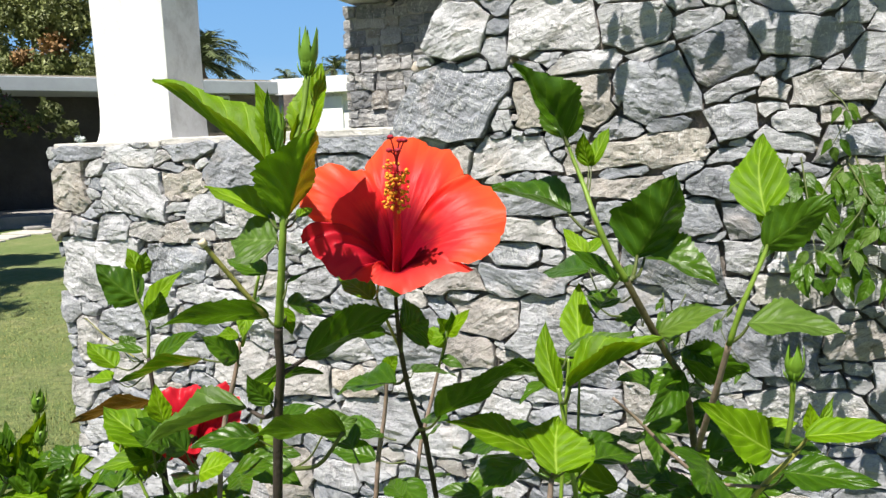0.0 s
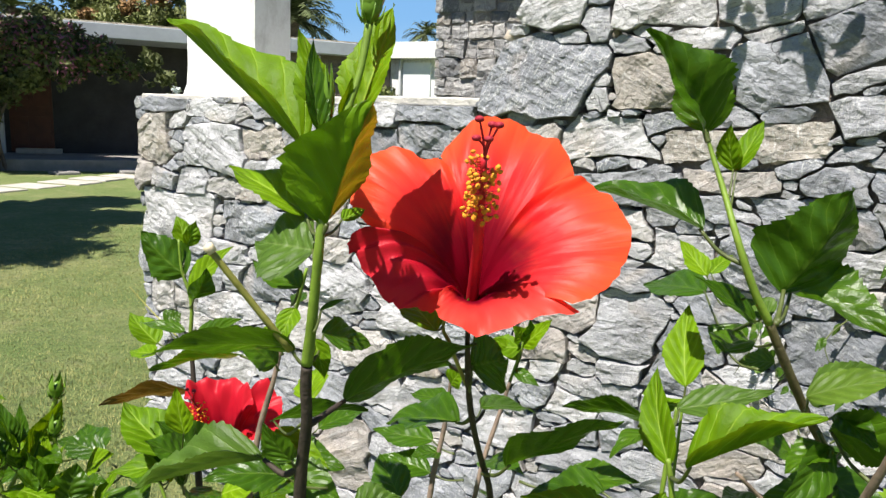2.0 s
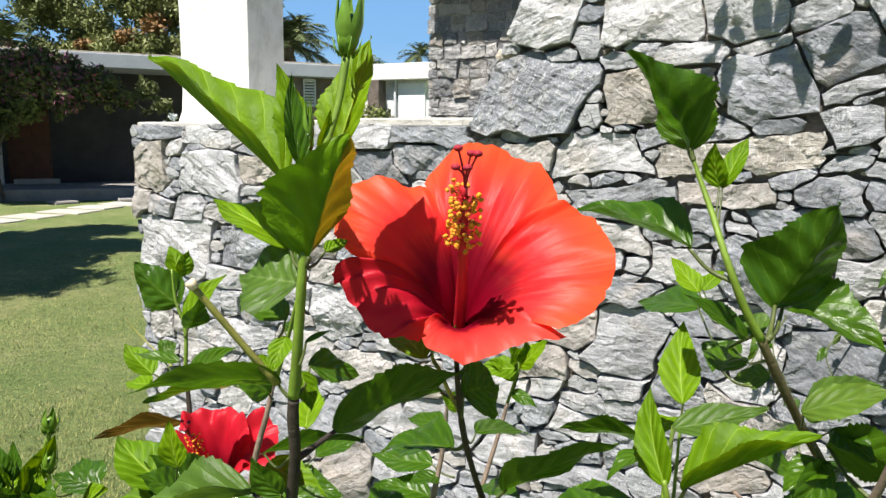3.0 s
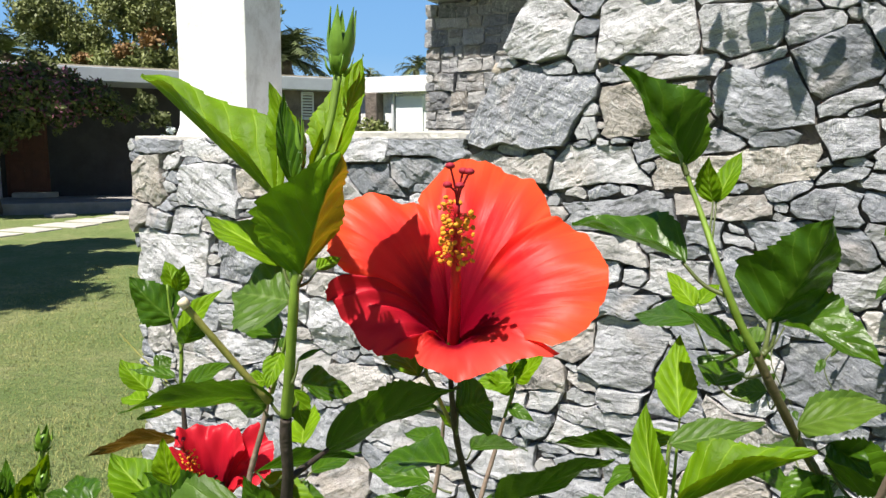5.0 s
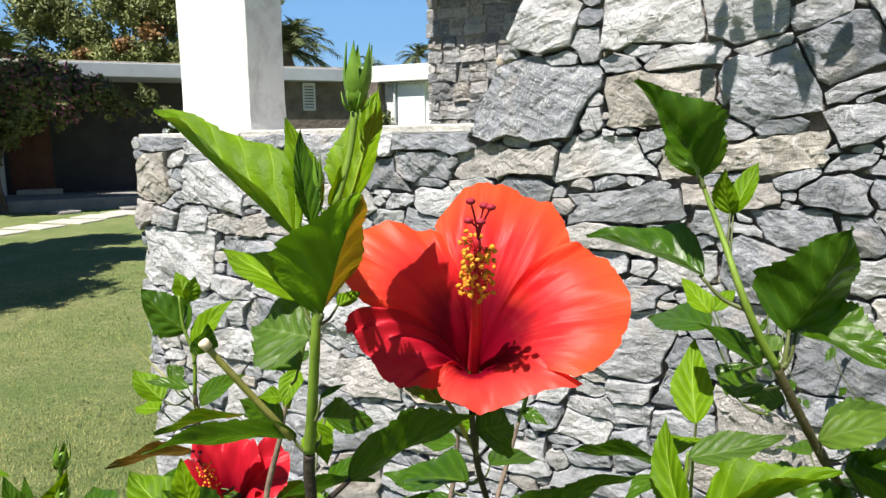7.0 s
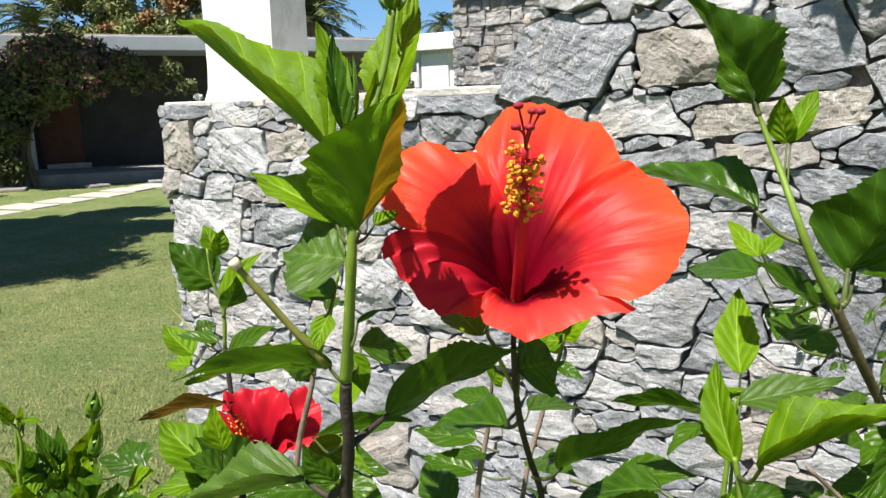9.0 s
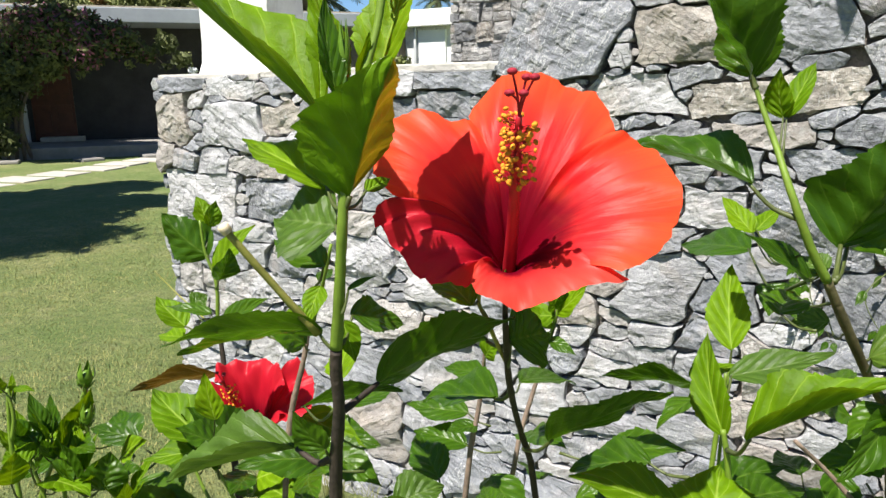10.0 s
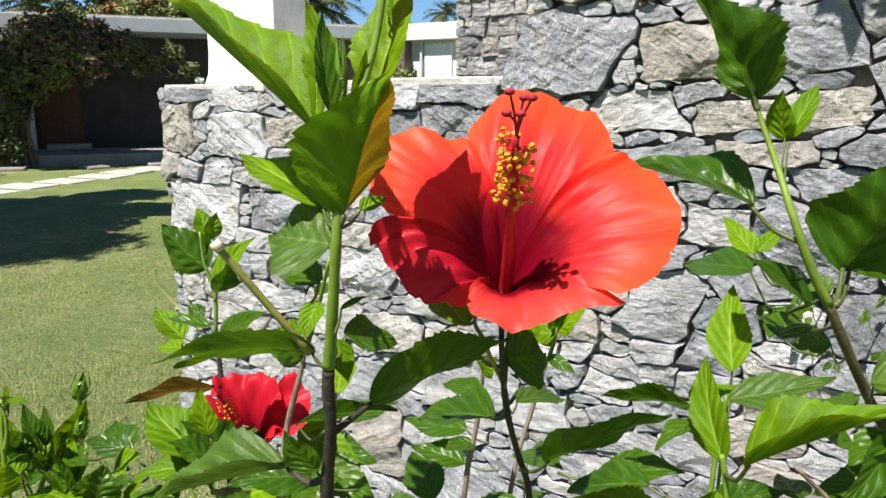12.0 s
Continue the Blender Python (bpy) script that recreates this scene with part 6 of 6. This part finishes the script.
# the open flower: throat, petals, column and calyx
AXIS = (TIP - THROAT).normalized()
ACROSS = Vector((1, -0.05, 0.06))
petal(flower, THROAT, AXIS, ACROSS, [(117, 0.045, 0.040), (129, 0.051, 0.046), (149, 0.063, 0.047), (172, 0.058, 0.041), (179, 0.043, 0.031)], PETAL, 5, overlap=-0.0016)
petal(flower, THROAT, AXIS, ACROSS, [(49, 0.058, 0.040), (67, 0.070, 0.046), (86, 0.072, 0.049), (103, 0.067, 0.048), (119, 0.051, 0.042)], PETAL, 1)
petal(flower, THROAT, AXIS, ACROSS, [(-24, 0.047, 0.026), (-2, 0.060, 0.034), (16, 0.065, 0.039), (37, 0.063, 0.043), (50, 0.050, 0.043)], PETAL, 2)
# lower left petal: crimson material puts the shade of its underside into the colour
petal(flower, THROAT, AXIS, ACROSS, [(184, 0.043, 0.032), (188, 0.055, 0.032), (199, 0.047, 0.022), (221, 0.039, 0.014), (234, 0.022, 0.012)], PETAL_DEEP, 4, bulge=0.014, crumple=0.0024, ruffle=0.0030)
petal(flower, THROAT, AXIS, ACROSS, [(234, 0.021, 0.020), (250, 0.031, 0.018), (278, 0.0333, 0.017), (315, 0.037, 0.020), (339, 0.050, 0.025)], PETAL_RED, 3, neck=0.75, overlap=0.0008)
stamens(flower, THROAT - AXIS * 0.004, TIP, 7)
bm = bmesh.new()
sepal_cup(bm, THROAT - AXIS * 0.020, AXIS, 0.028, 0.0085, 5, 0.35, 0.4)
tube(bm, [(*(THROAT - AXIS * 0.015), 0.003), (*(THROAT - AXIS * 0.010), 0.0055), (*(THROAT - AXIS * 0.004), 0.0050)], 10)
part("calyx", bm, BUDGREEN, flower, "green calyx")

# the crumpled flower behind
flower_two = thing("hibiscus_flower", THROAT_TWO, "half-closed crumpled crimson hibiscus flower among leaves", "flower")
AX2 = Vector((0.05, -0.35, 0.93)).normalized()
BELL = ((250, 0.036, 0.046, 58), (182, 0.044, 0.056, 52), (318, 0.040, 0.054, 56), (14, 0.060, 0.064, 40), (98, 0.040, 0.070, 66))
for k, (a, re, ri, hf) in enumerate(BELL):
    edge = [(a + f * hf, re * (1 - 0.16 * abs(f) ** 2.6), ri + 0.003 * f) for f in (-1, -0.5, 0, 0.5, 1)]
    petal(flower_two, THROAT_TWO, AX2, (1, 0, 0.05), edge, PETAL_DEEP, 11 + k, 0.0042, neck=0.25, bulge=-0.005, crumple=0.0022)
stamens(flower_two, THROAT_TWO, THROAT_TWO + AX2 * 0.092 + Vector((-0.012, -0.01, 0.0)), 8, 40)
bm = bmesh.new()
sepal_cup(bm, THROAT_TWO - AX2 * 0.012, AX2, 0.02, 0.005, 5, 0.2, 0.5)
part("calyx", bm, BUDGREEN, flower_two, "green calyx")


# ---- dry stone walls, stone by stone ----
def lay(keys, inside, area, sizes, seed):
    """Rough rectangles for the stones: the given large ones first, then smaller ones thrown into the room that is left."""
    rng = random.Random(seed)
    rects = [(u, z, w / 2, h / 2, *form) for u, z, w, h, *form in keys]
    for w0, w1, tries in sizes:
        for _ in range(tries):
            w = rng.uniform(w0, w1)
            h = w * (rng.uniform(0.34, 0.72) if w > 0.12 else rng.uniform(0.24, 0.62))
            u, z = rng.uniform(area[0], area[1]), rng.uniform(area[2], area[3])
            if not inside(u, z) or (w < 0.15 and not inside(u, z + h * 0.6)):
                continue
            pack = 0.80 if w > 0.08 else 0.90
            if all(abs(u - q[0]) > (w / 2 + q[2]) * pack or abs(z - q[1]) > (h / 2 + q[3]) * pack for q in rects):
                rects.append((u, z, w / 2, h / 2, rng.uniform(-0.35, 0.4), rng.uniform(-0.3, 0.3), rng.uniform(-0.5, 0.5)))
    return np.array(rects)


def gap(rects, u, z):
    """Distance of points to each rectangle, less than 0 inside it."""
    du, dz = u[:, None] - rects[:, 0], z[:, None] - rects[:, 1]
    c, s = np.cos(rects[:, 4]), np.sin(rects[:, 4])
    x, y = du * c + dz * s, -du * s + dz * c
    wide = rects[:, 2] * (1 + rects[:, 5] * np.clip(y / rects[:, 3], -1.6, 1.6))
    x, y = np.abs(x - rects[:, 6] * y) - wide, np.abs(y) - rects[:, 3]
    return np.hypot(np.maximum(x, 0), np.maximum(y, 0)) + np.minimum(np.maximum(x, y), 0)


def outline(rects, i, inside, joint, seed, warp=1.0):
    """The outline of stone i: outwards from its middle until another stone is nearer."""
    u, z, a, b, lean = rects[i][:5]
    near = np.array([k for k in range(len(rects)) if k != i and abs(rects[k][0] - u) < a + rects[k][2] + 0.3 and abs(rects[k][1] - z) < b + rects[k][3] + 0.3])
    corner = math.atan2(b, a)
    angles = []
    count = 8 if max(a, b) > 0.10 else 5 if max(a, b) > 0.06 else 3
    for q0, q1 in ((-corner, corner), (corner, math.pi - corner), (math.pi - corner, math.pi + corner), (math.pi + corner, 2 * math.pi - corner)):
        angles += [q0 + (q1 - q0) * k / count for k in range(count)]
    pts, inset = [], random.Random(i * 13 + seed).random() ** 3 * 0.004

    def owned(r, ang):
        pu, pz = u + r * math.cos(ang), z + r * math.sin(ang)
        ok = np.array([inside(x, y) for x, y in zip(pu, pz)])
        if len(near):
            wu = pu + warp * 0.016 * np.sin(pz * 9 + pu * 5 + seed)
            wz = pz + warp * 0.009 * np.sin(pu * 8 - pz * 4 + seed * 2)
            ok &= gap(rects[i:i + 1], wu, wz)[:, 0] <= gap(rects[near], wu, wz).min(axis=1)
        return r[-1] if ok.all() else r[max(0, int(np.argmin(ok)) - 1)]

    for ang in angles:
        ang += lean
        far = math.hypot(a, b) * 1.3 + 0.06
        stop = owned(np.linspace(0.0, far, 40), ang)
        stop = owned(np.linspace(stop, stop + far / 39, 12), ang)
        d = max(0.006, stop - joint - min(inset, b * 0.2) - 0.002 * max(0.0, noise.noise(Vector((ang * 3, i * 1.7, seed)))))
        pts.append(np.array((u + d * math.cos(ang), z + d * math.sin(ang))))
    return broken(pts, min(a, b), i + seed)


def broken(pts, size, seed):
    """Straight broken edges between few corners, with small chips along them."""
    rng = random.Random(seed * 31)
    pts, tol = list(pts), min(0.008, size * 0.14)

    def thin(run):
        if len(run) < 3:
            return run[:-1]
        a, b = run[0], run[-1]
        d = (b - a) / max(1e-6, np.linalg.norm(b - a))
        off = [abs(d[0] * (p - a)[1] - d[1] * (p - a)[0]) for p in run]
        k = int(np.argmax(off))
        return thin(run[:k + 1]) + thin(run[k:]) if off[k] > tol else run[:-1][:1]
    half = len(pts) // 2
    corners = thin(pts[:half + 1]) + thin(pts[half:] + pts[:1])
    if len(corners) < 4:
        corners = pts
    step = 0.030 if size > 0.05 else 0.018
    ring = []
    for a, b in zip(corners, corners[1:] + corners[:1]):
        n = max(1, int(round(np.linalg.norm(b - a) / step)))
        d = (b - a) / n
        for k in range(n):
            chip = 0.0 if k == 0 else rng.uniform(-0.0005, 0.0035)
            ring.append(a + d * k + np.array((-d[1], d[0])) / max(1e-6, np.linalg.norm(d)) * chip)
    return ring


def stone_mesh(pts, proud, rng, seed, step):
    """One stone: rough outline, sides into the wall, a broken edge and a face of split facets and thin layers."""
    c = sum(pts) / len(pts)
    size = min(max(abs((p - c)[k]) for p in pts) for k in (0, 1))
    n = len(pts)
    tilt = (rng.uniform(-0.08, 0.08), rng.uniform(-0.12, 0.08))
    edge = min(0.0020, size * 0.06)
    turn = rng.uniform(-0.7, 0.7)
    cosine, sine = math.cos(turn), math.sin(turn)
    planes = [(rng.uniform(0.04, 0.2) * size, rng.uniform(0, 6.283), rng.uniform(0.12, 0.5)) for _ in range(4 if size > 0.05 else 1)]
    rough = min(0.72, 0.35 + size * 6)
    facet = rng.uniform(9, 15)

    def out(p, extra, k):
        x, z = (p - c)[0], (p - c)[1]
        cut = min([0.0] + [a - g * (x * math.cos(t) + z * math.sin(t)) for a, t, g in planes])
        a, b = x * cosine + z * sine, z * cosine - x * sine
        q = Vector((a * facet, b * facet * 1.7, seed))
        q += 0.25 * noise.noise_vector(q * 1.7)
        cell = noise.voronoi(q)[1][0]
        lean = noise.cell_vector(cell * 7.31 + Vector((0.5, 0.5, 0.5)))
        split = ((q - cell).x * (lean.x - 0.5) + (q - cell).y * (lean.y - 0.5)) * 0.015 + (lean.z - 0.5) * 0.006
        layer = abs(noise.noise(Vector((a * 9, b * 80, seed + 3)))) * 0.007
        grit = 0.0045 * noise.noise(Vector((a * 13, b * 13, seed))) + 0.0022 * noise.noise(Vector((a * 60, b * 90, seed + 5))) + 0.0014 * noise.noise(Vector((a * 130, b * 130, seed + 9)))
        return max(proud * 0.3, proud + max(cut, -0.022)) + extra + tilt[0] * x + tilt[1] * z + k * rough * (split - layer + grit)
    verts, faces = [], []
    for p in pts:
        verts.append((p[0], 0.11, p[1]))
    for p in pts:
        verts.append((p[0], -out(p, -edge * 0.9, 0.6), p[1]))
    ring2 = [c + (p - c) * (1 - edge / max(0.02, np.linalg.norm(p - c)) * rng.uniform(0.6, 1.3)) for p in pts]
    for k in range(n):
        l = (k + 1) % n
        faces += [(k, l, n + l, n + k), (n + k, n + l, 2 * n + l, 2 * n + k)]
    ring = np.array(ring2)
    lo, hi = ring.min(axis=0), ring.max(axis=0)
    flat = [Vector(p) for p in ring2]
    for gx in np.arange(lo[0] + step / 2, hi[0], step):
        for gz in np.arange(lo[1] + step / 2, hi[1], step):
            q = np.array((gx + rng.uniform(-0.4, 0.4) * step, gz + rng.uniform(-0.4, 0.4) * step))
            if np.abs(ring - q).max(axis=1).min() > step * 0.4:
                flat.append(Vector(q))
    made = delaunay_2d_cdt(flat, [], [list(range(n))], 1, 1e-6)
    where = {}
    for k, old in enumerate(made[3]):
        if old and old[0] < n:
            where[k] = 2 * n + old[0]
    for q in ring2:
        verts.append((q[0], -out(q, 0, 0.8), q[1]))
    for k, v in enumerate(made[0]):
        if k not in where:
            where[k] = len(verts)
            verts.append((v[0], -out(np.array(v), 0.0006, 1.0), v[1]))
    faces += [tuple(where[k] for k in f) for f in made[2]]
    return verts, faces, c


def stone_wall(pose_, rects, inside, joint, material, parent, seed, singles, warp=1.0, special=None):
    """Stones laid into rects; special names another material for some of them."""
    rng = random.Random(seed)
    rest_v, rest_f = [], []
    order = sorted(range(len(rects)), key=lambda i: -rects[i][2] * rects[i][3] if -1.9 < rects[i][0] < 0.95 and 0.6 < rects[i][1] < 2.1 else 1)
    for rank, i in enumerate(order):
        pts = outline(rects, i, inside, joint, seed, warp)
        small = min(rects[i][2], rects[i][3])
        proud = rng.uniform(0.006, 0.022) * (1 if small > 0.03 else 0.5) + 0.04 * small
        verts, faces, mid = stone_mesh(pts, proud, rng, i * 3.7, 0.0085 if rank < singles else 0.02)
        if rank < singles:
            me = bpy.data.meshes.new("stone")
            me.from_pydata([(v[0] - mid[0], v[1], v[2] - mid[1]) for v in verts], [], faces)
            me.update()
            me.materials.append((special or {}).get(i, material))
            ob = new("stone", me)
            ob.parent = parent
            ob.matrix_parent_inverse = parent.matrix_world.inverted()
            ob.matrix_basis = pose_ @ Matrix.Translation((mid[0], 0, mid[1]))
        else:
            k = len(rest_v)
            rest_v += [tuple(pose_ @ Vector(v)) for v in verts]
            rest_f += [tuple(k + q for q in f) for f in faces]
    if rest_v:
        ob = from_lists("rubble", rest_v, rest_f, material, parent)
        tagged(ob, "small grey stones wedged between the large ones", kind="stuff")


# the largest stones: place along the wall, height, width, depth of course, lean, taper and shear
TOP_STONES = [(-0.13, 1.624, 0.31, 0.216, -0.14, 0.09, 0.30), (-0.09, 1.837, 0.17, 0.142, -0.09, 0.10, 0.26), (0.18, 1.824, 0.24, 0.141, 0.01, 0.06, -0.07), (0.41, 1.815, 0.17, 0.107, -0.02, 0.11, -0.17),
       (0.03, 1.757, 0.05, 0.080, 0.16, -0.04, 0.04), (0.11, 1.708, 0.09, 0.036, 0.04, 0.06, 0.00), (0.28, 1.722, 0.16, 0.053, 0.04, -0.09, 0.06), (0.22, 1.617, 0.26, 0.135, 0.06, -0.04, -0.04),
       (0.05, 1.568, 0.05, 0.056, -0.16, -0.17, 0.12), (0.47, 1.643, 0.18, 0.169, 0.25, -0.04, -0.09), (0.62, 1.715, 0.16, 0.120, 0.31, 0.17, -0.00), (0.65, 1.623, 0.13, 0.028, 0.33, 0.02, 0.15),
       (0.57, 1.805, 0.12, 0.055, 0.29, 0.04, 0.22)]
MID_STONES = [(0.66, 1.547, 0.10, 0.088, 0.37, 0.14, 0.04), (0.42, 1.473, 0.37, 0.086, 0.09, -0.01, -0.07), (0.07, 1.472, 0.22, 0.099, 0.09, -0.25, -0.00), (-0.22, 1.452, 0.31, 0.084, 0.07, 0.01, 0.03),
       (-0.51, 1.454, 0.19, 0.099, 0.03, -0.03, 0.14), (0.13, 1.339, 0.31, 0.096, 0.12, -0.02, 0.05), (0.40, 1.382, 0.22, 0.053, 0.05, -0.03, -0.23), (0.64, 1.390, 0.13, 0.086, -0.16, -0.17, 0.33),
       (0.56, 1.290, 0.16, 0.097, 0.13, 0.11, -0.45), (0.69, 1.275, 0.07, 0.095, 0.08, 0.02, -0.03), (0.36, 1.304, 0.09, 0.068, -0.02, -0.15, -0.06)]
RIGHT_STONES = [(0.81, 1.534, 0.10, 0.056, -0.10, 0.03, 0.01), (0.89, 1.613, 0.20, 0.069, -0.01, -0.02, 0.09), (0.93, 1.493, 0.14, 0.095, 0.01, -0.05, 0.11), (0.87, 1.366, 0.14, 0.057, 0.20, -0.19, -0.04),
         (0.96, 1.423, 0.09, 0.060, -0.07, 0.13, -0.28), (0.97, 1.131, 0.10, 0.115, 0.24, 0.09, 0.15), (0.82, 1.109, 0.18, 0.077, 0.03, -0.07, 0.02)]
LEFT_STONES = [(-1.74, 1.374, 0.16, 0.210, 0.02, 0.02, 0.10), (-1.69, 1.515, 0.26, 0.044, 0.01, -0.00, 0.12), (-1.41, 1.503, 0.24, 0.057, -0.03, 0.02, 0.08), (-1.42, 1.368, 0.29, 0.170, -0.06, -0.07, -0.07),
        (-1.16, 1.400, 0.22, 0.091, 0.00, 0.01, 0.04), (-1.61, 1.076, 0.40, 0.250, 0.04, 0.04, 0.15), (-1.23, 1.095, 0.27, 0.151, -0.04, 0.02, 0.16), (-1.71, 0.789, 0.14, 0.192, 0.20, 0.14, 0.24),
        (-1.32, 0.762, 0.41, 0.096, 0.10, 0.04, 0.26), (-0.82, 0.923, 0.21, 0.186, 0.18, 0.01, 0.14), (-0.55, 0.873, 0.20, 0.133, -0.02, -0.09, -0.53), (-0.78, 0.307, 0.21, 0.276, 0.41, 0.08, 0.29),
        (-0.50, 0.730, 0.16, 0.074, -0.09, 0.18, -0.23)]
LOW_STONES = [(0.17, 0.966, 0.20, 0.211, -0.36, -0.04, -0.07), (0.11, 0.761, 0.22, 0.057, 0.09, 0.06, -0.37), (0.29, 1.190, 0.14, 0.089, -0.10, 0.02, -0.02), (-0.03, 0.420, 0.21, 0.090, 0.34, -0.07, 0.27),
       (-0.07, 0.793, 0.09, 0.056, 0.18, 0.08, 0.12), (0.17, 0.655, 0.13, 0.113, 0.37, -0.00, 0.17), (0.51, 0.957, 0.14, 0.093, 0.02, 0.09, -0.08), (-0.19, 0.568, 0.21, 0.123, 0.22, 0.07, 0.18)]


def on_wall(u, z):
    if u < -1.845 + 0.012 * math.sin(z * 19) or z < -0.04:
        return False
    if z > 1.548 + 0.006 * math.sin(u * 17):
        return u > -0.335 + (z - 1.53) * 0.48 and z < 2.6
    return True


wall = thing("wall_stone", WALL @ Vector((0, 0.2, 0)), "dry stone wall of large irregular grey limestone blocks", "wall", kind="structure")
block("core", (1.98, 0.38, 1.56), WALL @ Matrix.Translation((-0.84, 0.21, 0.755)), MORTAR, wall, 0.0)
block("core", (1.98, 0.38, 2.75), WALL @ Matrix.Translation((1.17, 0.2105, 1.275)), MORTAR, wall, 0.0)
for k, (u, w, v, d) in enumerate(((-1.55, 0.55, 0.18, 0.40), (-1.0, 0.54, 0.19, 0.42), (-0.52, 0.50, 0.17, 0.40))):
    cap = block("cap", (w, d, 0.028), WALL @ Matrix.Translation((u, v + 0.03, 1.545 + 0.005 * k)), CAP, wall, 0.006, "pale mortar capping")
ODD_STONES = {34: STONE_PALE, 36: STONE_PALE, 40: STONE_PALE, 41: STONE_PALE, 7: STONE_BEIGE, 14: STONE_BEIGE, 35: STONE_BEIGE, 43: STONE_BEIGE,
              18: STONE_BLUE, 21: STONE_BLUE, 31: STONE_BEIGE, 20: STONE_BLUE}
stones = lay(TOP_STONES + MID_STONES + RIGHT_STONES + LEFT_STONES + LOW_STONES, on_wall, (-1.85, 2.1, 0.0, 2.6), ((0.22, 0.34, 900), (0.14, 0.24, 2600), (0.08, 0.14, 3600), (0.045, 0.08, 3200), (0.024, 0.045, 3000)), 11)
stone_wall(WALL, stones, on_wall, 0.0009, STONE, wall, 12, 330, 0.4, ODD_STONES)

rng_m = random.Random(77)
dab_v, dab_f = [], []
for k in range(520):
    u, z = rng_m.uniform(-1.8, 1.1), rng_m.uniform(0.2, 2.1)
    if not on_wall(u, z) or np.abs(gap(stones, np.array([u]), np.array([z]))).min() > 0.012:
        continue
    r, ku = rng_m.uniform(0.014, 0.034), len(dab_v)
    for j in range(8):
        a = j * math.pi / 4
        dab_v.append(tuple(WALL @ Vector((u + r * 1.6 * math.cos(a) * rng_m.uniform(0.7, 1.2), 0.045, z + r * math.sin(a) * rng_m.uniform(0.6, 1.1)))))
    dab_v.append(tuple(WALL @ Vector((u, 0.002, z))))
    dab_f += [(ku + j, ku + (j + 1) % 8, ku + 8) for j in range(8)]
dabs = from_lists("mortar_dabs", dab_v, dab_f, DAB, wall, "", True)
tagged(dabs, "beige mortar dabs pressed into the joints", kind="stuff")


def on_house(u, z):
    return u > -0.772 and 1.3 < z < 2.205


# small squared stones in uneven courses
rng_h, courses, z = random.Random(21), [], 1.32
while z < 2.2:
    h = rng_h.uniform(0.045, 0.10)
    u = -0.80 + rng_h.uniform(0, 0.03)
    while u < 0.5:
        w = rng_h.choice((0.05, 0.08, 0.11, 0.16)) * rng_h.uniform(0.8, 1.25)
        if h > 0.075 and w < 0.09:
            courses += [(u + w / 2, z + h * k, w / 2, h / 4, rng_h.uniform(-0.06, 0.06), 0.0, 0.0) for k in (0.25, 0.75)]
        else:
            courses.append((u + w / 2, z + h / 2 + rng_h.uniform(-0.006, 0.006), w / 2, h / 2, rng_h.uniform(-0.12, 0.12), rng_h.uniform(-0.15, 0.15), rng_h.uniform(-0.2, 0.2)))
        u += w
    z += h
stone_wall(HOUSE, np.array(courses), on_house, 0.0002, STONE_SMALL, house_core, 22, 200, 0.3)
